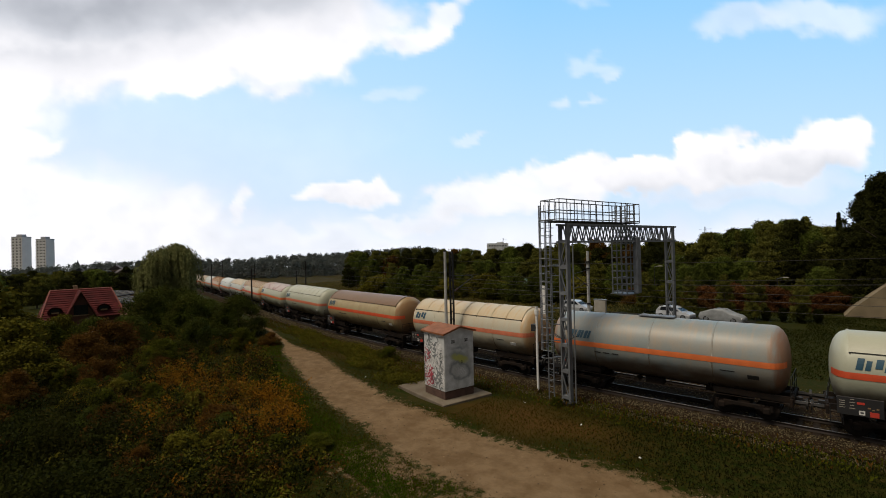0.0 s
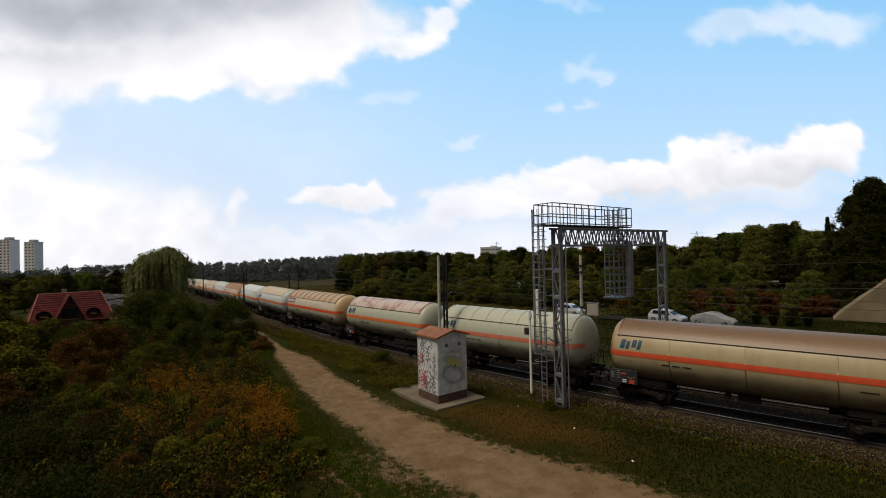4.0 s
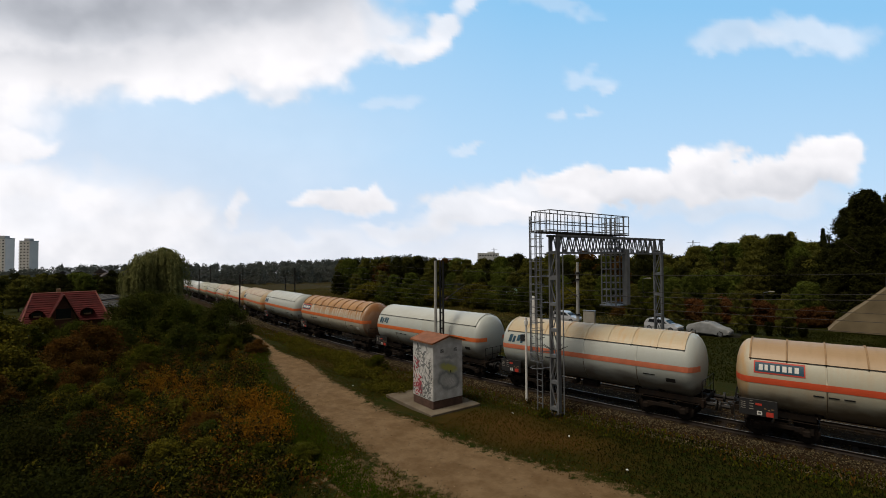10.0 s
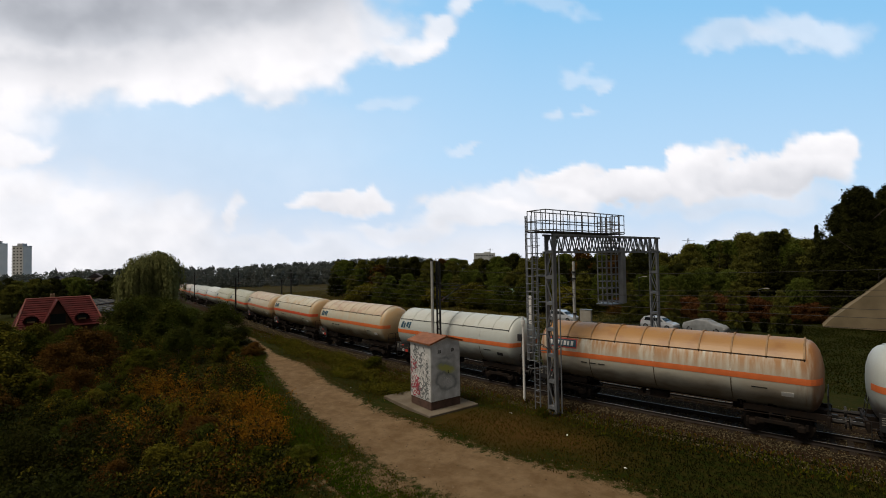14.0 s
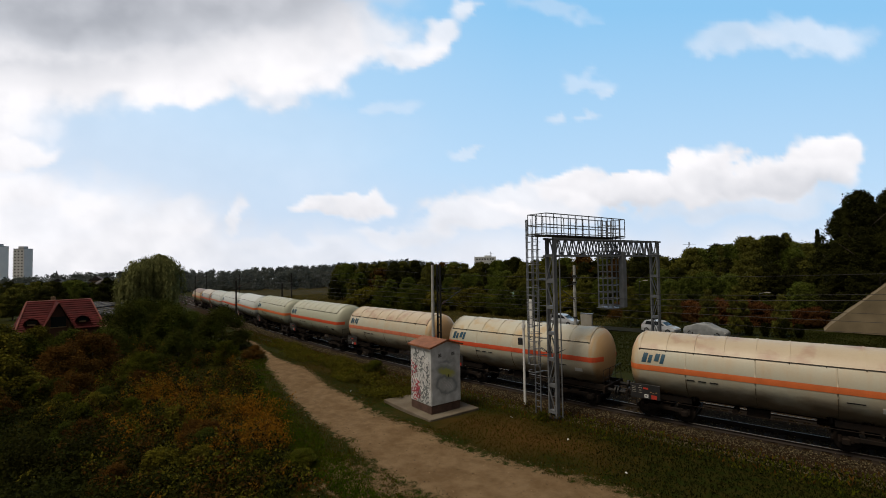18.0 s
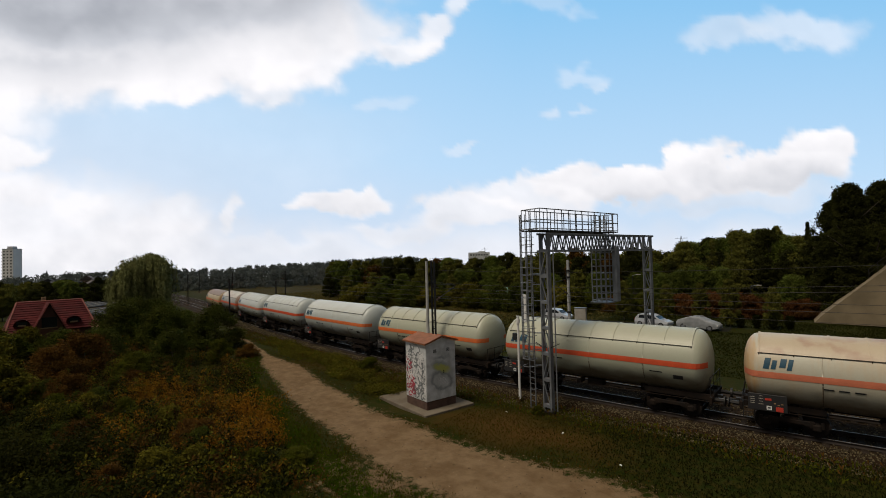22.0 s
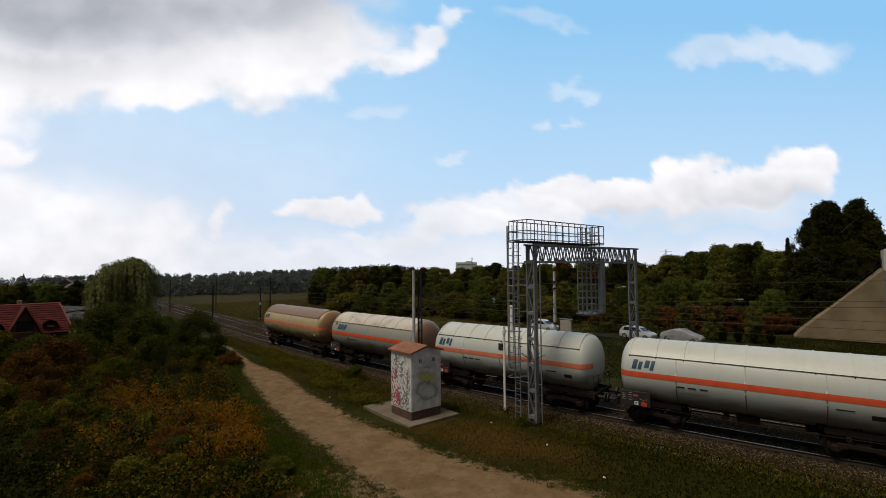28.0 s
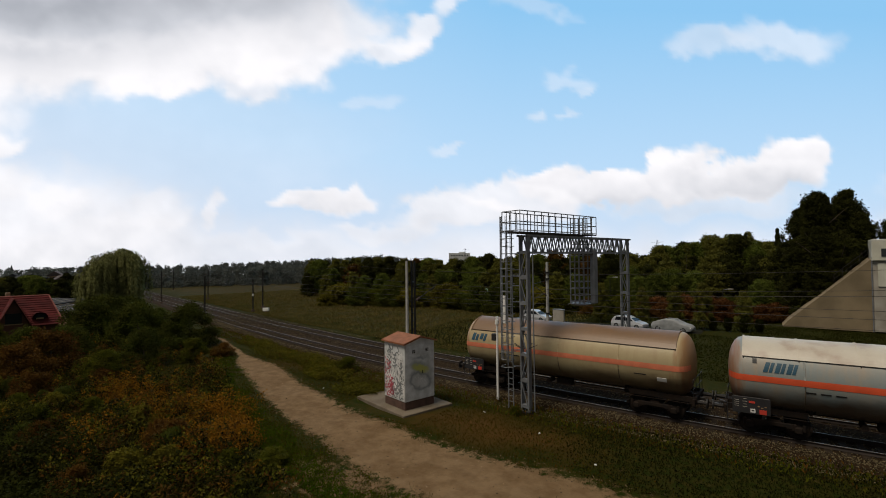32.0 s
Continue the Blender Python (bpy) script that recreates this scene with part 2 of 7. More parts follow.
def fall(x, y):
    """How far the railway sinks with the ground in the distance."""
    d = math.hypot(x, y)
    return -0.0185 * max(d - 58, 0) - 0.006 * max(d - 200, 0)


# ---- ground ----
PATH_PTS = [(-62, 31.0, 0.0), (-50, 28.2, 0.0), (-40, 24.4, 0.1), (-37, 23.2, 0.95), (-33, 21.9, 1.4), (-25.5, 18.9, 1.6), (-20, 17.2, 1.75), (-14.5, 15.9, 2.15), (-9.4, 15.4, 2.45), (-4, 15.5, 2.55), (4, 16.4, 2.6), (14, 18.4, 2.6)]


def path_field(x, y):
    """1 in the middle of the trodden path, falling to 0 at its edge."""
    out = np.zeros_like(x)
    p = np.array(PATH_PTS, dtype=float)
    for a, b in zip(p[:-1], p[1:]):
        d = b[:2] - a[:2]
        k = np.clip(((x - a[0]) * d[0] + (y - a[1]) * d[1]) / (d @ d), 0, 1)
        r = np.hypot(x - a[0] - k * d[0], y - a[1] - k * d[1])
        w = a[2] + k * (b[2] - a[2])
        out = np.maximum(out, np.clip((w + 0.45 - r) / (0.5 + 0.45 * w), 0, 1))
    # worn, half-bare ground beside the path where it widens
    worn = 0.46 * np.clip(1.25 - ((x + 12.5) / 5.5) ** 2 - ((y - 12.4) / 2.1) ** 2, 0, 1)
    return np.maximum(out, worn)


def ground_material():
    m = bpy.data.materials.new("ground")
    m.use_nodes = True
    n, l = m.node_tree.nodes, m.node_tree.links
    b = n["Principled BSDF"]
    tc = n.new("ShaderNodeTexCoord")

    def noise_tex(scale, detail=5, rough=0.6):
        t = n.new("ShaderNodeTexNoise")
        t.inputs["Scale"].default_value, t.inputs["Detail"].default_value, t.inputs["Roughness"].default_value = scale, detail, rough
        l.new(tc.outputs["Object"], t.inputs["Vector"])
        return t.outputs["Fac"]

    def mixed(f, a, c):
        x = n.new("ShaderNodeMix")
        x.data_type = "RGBA"
        l.new(f, x.inputs[0])
        for s, v in ((6, a), (7, c)):
            if isinstance(v, tuple):
                x.inputs[s].default_value = (*v, 1)
            else:
                l.new(v, x.inputs[s])
        return x.outputs[2]

    def spread(f, lo, hi):
        r = n.new("ShaderNodeMapRange")
        r.inputs[1].default_value, r.inputs[2].default_value = lo, hi
        l.new(f, r.inputs[0])
        return r.outputs[0]

    def plus(f, g, k):
        r = n.new("ShaderNodeMath")
        r.operation = "MULTIPLY_ADD"
        r.inputs[1].default_value = k
        l.new(g, r.inputs[0])
        l.new(f, r.inputs[2])
        return r.outputs[0]

    def attr(name):
        a = n.new("ShaderNodeAttribute")
        a.attribute_name = name
        return a.outputs["Fac"]

    big, mid, fine = noise_tex(0.35), noise_tex(2.5), noise_tex(22, 4, 0.7)
    green = mixed(spread(mid, 0.35, 0.65), (0.013, 0.020, 0.002), (0.027, 0.023, 0.004))
    dry = mixed(spread(fine, 0.3, 0.7), (0.048, 0.024, 0.005), (0.078, 0.044, 0.012))
    grass = mixed(spread(plus(attr("dry"), big, 0.9), 0.62, 1.1), green, dry)
    dirt = mixed(spread(noise_tex(1.1, 6, 0.65), 0.38, 0.62), (0.120, 0.076, 0.038), (0.178, 0.120, 0.066))
    dirt = mixed(spread(fine, 0.62, 0.75), dirt, (0.070, 0.046, 0.026))
    f = plus(plus(plus(attr("path"), mid, 1.5), fine, 1.0), big, 0.7)
    col = mixed(spread(f, 1.92, 2.2), grass, dirt)
    l.new(col, b.inputs["Base Color"])
    b.inputs["Roughness"].default_value = 0.95
    b.inputs["Specular IOR Level"].default_value = 0.04
    bp = n.new("ShaderNodeBump")
    bp.inputs["Strength"].default_value, bp.inputs["Distance"].default_value = 0.6, 0.05
    l.new(plus(mid, fine, 0.5), bp.inputs["Height"])
    l.new(bp.outputs[0], b.inputs["Normal"])
    return m


def dryness(x, y):
    """Where the grass has gone brown: round the cabinet and the gantry's foot, and the field beyond the line."""
    a = np.exp(-(((x + 12) / 6) ** 2 + ((y - 20.7) / 2.2) ** 2))
    far = np.clip((y - line_y(x) - 9) / 4, 0, 1) * np.clip((-x - 25) / 10, 0, 1)
    near = 0.5 * np.exp(-(((x + 27) / 8) ** 2 + ((y - 24.3) / 1.6) ** 2))
    lawn_side = np.clip((y - line_y(x) - 7) / 3, 0, 1) * np.clip((x + 34) / 6, 0, 1)
    return np.clip(0.7 * a + near + 0.30 * far, 0, 1) - 0.5 * lawn_side


def make_ground():
    fx = np.concatenate([-np.geomspace(4600, 72, 40), np.arange(-70, 24.1, 0.3), np.geomspace(26, 4600, 36)])
    fy = np.concatenate([-np.geomspace(4600, 4, 30), np.arange(-2, 40.1, 0.3), np.geomspace(42, 4600, 48)])
    X, Y = np.meshgrid(fx, fy, indexing="ij")
    Z = land(X, Y)
    nx, ny = X.shape
    i = np.arange(nx * ny).reshape(nx, ny)
    f = np.stack([i[:-1, :-1], i[1:, :-1], i[1:, 1:], i[:-1, 1:]], axis=-1).reshape(-1, 4)
    pw = path_field(X, Y)
    Z = Z - 0.07 * pw
    me = mesh_from("ground", np.stack([X, Y, Z], -1).reshape(-1, 3), f, ground_material(), True)
    for name, v in (("path", pw), ("dry", dryness(X, Y))):
        a = me.attributes.new(name, "FLOAT", "POINT")
        a.data.foreach_set("value", v.astype(np.float32).ravel())
    tagged(new("ground", me), "rough grass with a trodden sandy path beside the railway", "ground", kind="structure")


make_ground()


# ---- tracks ----
def sweep(profile, s0, s1, step, side, close=True):
    """A profile of (across, up) points swept along the line."""
    ss = np.arange(s0, s1 + step, step)
    k = len(profile)
    v = []
    for s in ss:
        x, y, h = on_line(s, side)
        c, n = math.cos(radians(h)), math.sin(radians(h))
        drop = fall(x, y)
        v += [(x - a * n, y + a * c, z + drop) for a, z in profile]
    f = [(r * k + j, r * k + (j + 1) % k, (r + 1) * k + (j + 1) % k, (r + 1) * k + j)
         for r in range(len(ss) - 1) for j in range(k if close else k - 1)]
    return v, f


RAIL = [(-0.075, -0.17), (-0.075, -0.155), (-0.01, -0.13), (-0.01, -0.045), (-0.036, -0.03), (-0.036, 0.0), (0.036, 0.0), (0.036, -0.03), (0.01, -0.045), (0.01, -0.13), (0.075, -0.155), (0.075, -0.17)]
bed = [(-2.7, -0.75), (-1.85, -0.24), (-1.45, -0.20), (1.45, -0.20), (GAP / 2, -0.28), (GAP - 1.45, -0.20), (GAP + 1.45, -0.20), (GAP + 1.85, -0.24), (GAP + 2.7, -0.75)]
v, f = sweep(bed, -330, 330, 1.5, 0, False)
tagged(new("ballast_bed", mesh_from("ballast_bed", v, f, BALLAST)), "grey-brown crushed-stone ballast under two railway tracks", "ballast", kind="structure")
for name, side in (("near_track", 0.0), ("far_track", GAP)):
    track = thing(name, Matrix(), "pair of steel rails on sleepers in ballast", "track", "railway tracks", "structure")
    for gauge in (-0.7525, 0.7525):
        v, f = sweep(RAIL, -330, 330, 1.0, side + gauge)
        rail = new("rail", mesh_from("rail", v, f, RAIL_SIDE))
        rail.parent = track
        v, f = sweep([(-0.034, 0.0005), (-0.034, 0.004), (0.034, 0.004), (0.034, 0.0005)], -330, 330, 1.0, side + gauge)
        head = new("running_surface", mesh_from("running_surface", v, f, RAIL_TOP))
        head.parent = rail


def sleepers():
    """Concrete sleepers: those near the camera one by one, the far ones joined."""
    bm = box(B(), (0, 0, 0), (0.26, 2.5, 0.2), bevel=0.03)
    me = bpy.data.meshes.new("sleeper")
    bm.to_mesh(me)
    bm.free()
    me.materials.append(SLEEPER)
    co = np.array([v.co for v in me.vertices])
    fa = [tuple(p.vertices) for p in me.polygons]
    for name, side in (("near_track", 0.0), ("far_track", GAP)):
        far_v, far_f = [], []
        for k in range(-330, 90):
            s = k * 0.62
            x, y, h = on_line(s, side)
            m = pose(x, y, -0.27 + fall(x, y), 0, 0, h)
            if -110 < s < 30:
                ob = new("sleeper", me)
                ob.parent = bpy.data.objects[name]
                ob.matrix_basis = m
            else:
                n = len(far_v)
                far_v += [m @ Vector(c) for c in co]
                far_f += [tuple(n + i for i in f) for f in fa]
        fm = bpy.data.meshes.new("far_sleepers")
        fm.from_pydata(far_v, [], far_f)
        fm.materials.append(SLEEPER)
        ob = new("far_sleepers", fm)
        ob.parent = bpy.data.objects[name]
        tagged(ob, "", kind="stuff")


def stones():
    """Loose ballast stones on the shoulder and between the rails."""
    nrng = np.random.default_rng(3)
    base = np.array([(1, 0, 0), (-1, 0, 0), (0, 1, 0), (0, -1, 0), (0, 0, 1), (0, 0, -1)], dtype=float)
    tri = np.array([(0, 2, 4), (2, 1, 4), (1, 3, 4), (3, 0, 4), (2, 0, 5), (1, 2, 5), (3, 1, 5), (0, 3, 5)])
    n = 70000
    s = 22 - 95 * nrng.random(n) ** 1.25
    side = np.where(nrng.random(n) < 0.5, nrng.uniform(-3.4, -1.1, n), nrng.uniform(-2.6, GAP + 3.2, n))
    prof = np.array(bed)
    z = np.interp(side, prof[:, 0], prof[:, 1])
    x, y = np.interp(s, RS, RX), np.interp(s, RS, RY)
    h = np.arctan2(np.interp(s + 0.5, RS, RY) - y, np.interp(s + 0.5, RS, RX) - x)
    c = np.stack([x - side * np.sin(h), y + side * np.cos(h), np.maximum(z, land(x - side * np.sin(h), y + side * np.cos(h)) - 0.01) + 0.01], 1)
    size = nrng.uniform(0.018, 0.046, (n, 1, 1))
    v = c[:, None, :] + size * base[None] * nrng.uniform(0.6, 1.3, (n, 6, 1))
    f = (np.arange(n)[:, None, None] * 6 + tri[None]).reshape(-1, 3)
    tagged(new("ballast_stones", mesh_from("ballast_stones", v.reshape(-1, 3), f, STONE)), "loose grey crushed stones of the track ballast", "stones", kind="stuff")




def pebbles():
    """Small stones trodden into the path and scattered over its worn edge."""
    nrng = np.random.default_rng(8)
    base = np.array([(1, 0, 0), (-1, 0, 0), (0, 1, 0), (0, -1, 0), (0, 0, 1), (0, 0, -1)], dtype=float)
    tri = np.array([(0, 2, 4), (2, 1, 4), (1, 3, 4), (3, 0, 4), (2, 0, 5), (1, 2, 5), (3, 1, 5), (0, 3, 5)])
    n = 9000
    x, y = nrng.uniform(-30, 8, n), nrng.uniform(7, 22, n)
    pf = path_field(x, y)
    keep = (pf > 0.02) & (nrng.random(n) < np.where(pf < 0.6, 0.9, 0.25))
    x, y, pf = x[keep], y[keep], pf[keep]
    n = len(x)
    c = np.stack([x, y, land(x, y) - 0.07 * pf], 1)
    v = c[:, None, :] + nrng.uniform(0.012, 0.045, (n, 1, 1)) * base[None] * nrng.uniform(0.5, 1.4, (n, 6, 1))
    f = (np.arange(n)[:, None, None] * 6 + tri[None]).reshape(-1, 3)
    m = mat("path_pebble", (0.17, 0.12, 0.072), 0.9, 0, 0.4, 4, 30, 0.1, island=0.6, spec=0.1)
    tagged(new("path_pebbles", mesh_from("path_pebbles", v.reshape(-1, 3), f, m)), "small brown stones trodden into the sandy path", "stones", kind="stuff")


sleepers()
stones()
pebbles()


# ---- the train ----
TANK_R, TANK_Z = 1.62, 2.70


def tank_paint(name, base, stain, top, streak=0.5, ends=None, coarse=False, grime=0.0, gate=0.5):
    """Weathered tank enamel: pale paint with brown wash on the upper side and fine vertical runs."""
    m = mat(name, base, 0.45, 0, 0.16, 0.9, 14, 0.03, tint=tuple(0.75 * a + 0.25 * b for a, b in zip(base, stain)))
    n, l = m.node_tree.nodes, m.node_tree.links
    b = n["Principled BSDF"]
    prev = b.inputs["Base Color"].links[0].from_socket
    tc, mp, nz = n.new("ShaderNodeTexCoord"), n.new("ShaderNodeMapping"), n.new("ShaderNodeTexNoise")
    mp.inputs["Scale"].default_value = (0.45, 0.5, 0.5) if coarse else (2.2, 0.35, 0.35)
    nz.inputs["Scale"].default_value, nz.inputs["Detail"].default_value = 2.0, 6
    l.new(tc.outputs["Object"], mp.inputs[0])
    l.new(mp.outputs[0], nz.inputs["Vector"])
    sep, r1, r2 = n.new("ShaderNodeSeparateXYZ"), n.new("ShaderNodeMapRange"), n.new("ShaderNodeMapRange")
    l.new(tc.outputs["Object"], sep.inputs[0])
    r1.inputs[1].default_value, r1.inputs[2].default_value, r1.inputs[4].default_value = gate, gate + 0.25, streak
    l.new(nz.outputs["Fac"], r1.inputs[0])
    r2.inputs[1].default_value, r2.inputs[2].default_value, r2.inputs[3].default_value, r2.inputs[4].default_value = -0.2, 1.3, 0.25 if gate > 0.4 else 0.0, top
    l.new(sep.outputs["Z"], r2.inputs[0])
    mul = n.new("ShaderNodeMath")
    mul.operation = "MULTIPLY"
    l.new(r1.outputs[0], mul.inputs[0])
    l.new(r2.outputs[0], mul.inputs[1])
    mix = n.new("ShaderNodeMix")
    mix.data_type = "RGBA"
    l.new(mul.outputs[0], mix.inputs[0])
    l.new(prev, mix.inputs[6])
    mix.inputs[7].default_value = (*stain, 1)
    out = mix.outputs[2]
    if ends is not None:
        # rust wash on the dished ends, in Generated length
        sg, d, r3, ad, m2 = n.new("ShaderNodeSeparateXYZ"), n.new("ShaderNodeMath"), n.new("ShaderNodeMapRange"), n.new("ShaderNodeMath"), n.new("ShaderNodeMix")
        l.new(tc.outputs["Generated"], sg.inputs[0])
        d.operation, d.inputs[1].default_value = "SUBTRACT", 0.5
        l.new(sg.outputs["X"], d.inputs[0])
        ab = n.new("ShaderNodeMath")
        ab.operation = "ABSOLUTE"
        l.new(d.outputs[0], ab.inputs[0])
        ad.operation, ad.inputs[1].default_value = "MULTIPLY_ADD", 0.11
        l.new(nz.outputs["Fac"], ad.inputs[0])
        l.new(ab.outputs[0], ad.inputs[2])
        r3.inputs[1].default_value, r3.inputs[2].default_value, r3.inputs[4].default_value = 0.498, 0.535, 0.8
        l.new(ad.outputs[0], r3.inputs[0])
        m2.data_type = "RGBA"
        l.new(r3.outputs[0], m2.inputs[0])
        l.new(out, m2.inputs[6])
        m2.inputs[7].default_value = (*ends, 1)
        out = m2.outputs[2]
    if grime:
        # brown dirt thrown up from the track onto the belly, with a ragged upper edge
        r4, a4, m4 = n.new("ShaderNodeMapRange"), n.new("ShaderNodeMath"), n.new("ShaderNodeMix")
        n4, mp4 = n.new("ShaderNodeTexNoise"), n.new("ShaderNodeMapping")
        mp4.inputs["Scale"].default_value = (0.5, 1, 1)
        n4.inputs["Scale"].default_value, n4.inputs["Detail"].default_value = 1.3, 6
        oi, ad4 = n.new("ShaderNodeObjectInfo"), n.new("ShaderNodeVectorMath")
        l.new(tc.outputs["Object"], ad4.inputs[0])
        l.new(oi.outputs["Random"], mp4.inputs["Location"])
        l.new(ad4.outputs[0], mp4.inputs[0])
        l.new(mp4.outputs[0], n4.inputs["Vector"])
        a4.operation, a4.inputs[1].default_value = "MULTIPLY_ADD", -1.5
        l.new(n4.outputs["Fac"], a4.inputs[0])
        l.new(sep.outputs["Z"], a4.inputs[2])
        r4.inputs[1].default_value, r4.inputs[2].default_value, r4.inputs[3].default_value, r4.inputs[4].default_value = -1.85, -1.25, 0.85 * grime, 0.0
        l.new(a4.outputs[0], r4.inputs[0])
        m4.data_type = "RGBA"
        l.new(r4.outputs[0], m4.inputs[0])
        l.new(out, m4.inputs[6])
        m4.inputs[7].default_value = (0.085, 0.048, 0.026, 1)
        out = m4.outputs[2]
    l.new(out, b.inputs["Base Color"])
    return m


def revolve(profile, seg=40):
    """A surface turned about the x axis from (x, radius) points."""
    v, f = [], []
    for x, r in profile:
        v += [(x, r * math.cos(2 * math.pi * j / seg), r * math.sin(2 * math.pi * j / seg)) for j in range(seg)]
    for i in range(len(profile) - 1):
        f += [(i * seg + j, (i + 1) * seg + j, (i + 1) * seg + (j + 1) % seg, i * seg + (j + 1) % seg) for j in range(seg)]
    return v, f


def arc_sheet(x0, x1, r, a0, a1, seg, thick=0.012):
    """A thin curved sheet round the tank between two angles (0 is level, towards the far side; 180 towards the camera)."""
    bm = B()
    rows = []
    for x in (x0, x1):
        for q in (r, r + thick):
            rows.append([bm.verts.new((x, q * math.cos(radians(a0 + (a1 - a0) * i / seg)), q * math.sin(radians(a0 + (a1 - a0) * i / seg)))) for i in range(seg + 1)])
    a, b, c, d = rows
    for i in range(seg):
        bm.faces.new((b[i], b[i + 1], d[i + 1], d[i]))
        bm.faces.new((a[i], c[i], c[i + 1], a[i + 1]))
        bm.faces.new((a[i], a[i + 1], b[i + 1], b[i]))
        bm.faces.new((c[i], d[i], d[i + 1], c[i + 1]))
    for i in (0, seg):
        bm.faces.new((a[i], b[i], d[i], c[i]) if i else (a[i], c[i], d[i], b[i]))
    return bm


def belt(profile, a, half=0.137):
    """A painted band of even height along the tank, running on round its dished ends."""
    bm = B()
    rows = []
    for x, r in profile:
        r += 0.006
        e = math.asin(half / r)
        x = x + math.copysign(0.006, x) if r < TANK_R else x
        rows.append([bm.verts.new((x, r * math.cos(radians(a) + e * k / 2), r * math.sin(radians(a) + e * k / 2))) for k in range(-2, 3)])
    for p, q in zip(rows[:-1], rows[1:]):
        for k in range(4):
            bm.faces.new((p[k], q[k], q[k + 1], p[k + 1]))
    bmesh.ops.recalc_face_normals(bm, faces=bm.faces)
    return bm


def on_tank(x0, x1, z0, z1, lift=0.012):
    """A plate lying on the camera side of the tank between two heights above its axis."""
    r = TANK_R + lift
    a0, a1 = 180 - math.degrees(math.asin(z0 / r)), 180 - math.degrees(math.asin(z1 / r))
    return arc_sheet(x0, x1, TANK_R + 0.002, min(a0, a1), max(a0, a1), 4, lift)


def wheel_pair():
    v, f = revolve([(-0.13, 0.0), (-0.13, 0.18), (-0.045, 0.20), (-0.045, 0.30), (-0.07, 0.38), (-0.07, 0.46), (0.055, 0.46), (0.075, 0.49), (0.085, 0.49), (0.085, 0.38), (0.045, 0.30), (0.045, 0.2), (0.13, 0.18), (0.13, 0.0)], 24)
    v = np.array(v)
    w = np.stack([v[:, 1], v[:, 0], v[:, 2]], 1)
    near, far = w + (0, -0.75, 0), w * (1, -1, 1) + (0, 0.75, 0)
    ax, af = revolve([(-1.05, 0.075), (1.05, 0.075)], 10)
    ax = np.array(ax)[:, [1, 0, 2]]
    n = len(w)
    f = np.array(f)
    return mesh_from("wheelset", np.concatenate([near, far, ax]), np.concatenate([f, f + n, np.array(af) + 2 * n]), UNDER, True)


def bogie_mesh():
    bm = B()
    for y in (-1.02, 1.02):
        box(bm, (0, y, 0.62), (1.5, 0.10, 0.20), bevel=0.03)
        for x in (-0.9, 0.9):
            box(bm, (x, y, 0.47), (0.30, 0.20, 0.30), bevel=0.05)
            box(bm, (x * 0.72, y, 0.60), (0.40, 0.12, 0.26), bevel=0.04)
            tube(bm, (x - 0.2, y, 0.45), (x - 0.2, y, 0.72), 0.07)
            tube(bm, (x + 0.2, y, 0.45), (x + 0.2, y, 0.72), 0.07)
    box(bm, (0, 0, 0.66), (0.5, 2.1, 0.24), bevel=0.03)
    for x in (-1.35, 1.35):
        box(bm, (x, 0, 0.56), (0.08, 2.1, 0.14))
    return bm


RUSTY_RIB = mat("rusty_tan_rib", (0.34, 0.21, 0.10), 0.7, 0, 0.4, 3, 20, 0.05)
STAIN = mat("dark_seam_dirt", (0.16, 0.13, 0.09), 0.8, 0, 0.4, 3, 20, 0.0)
WHEELS, BOGIE = None, None
WAGONS, WHEELSETS = [], []


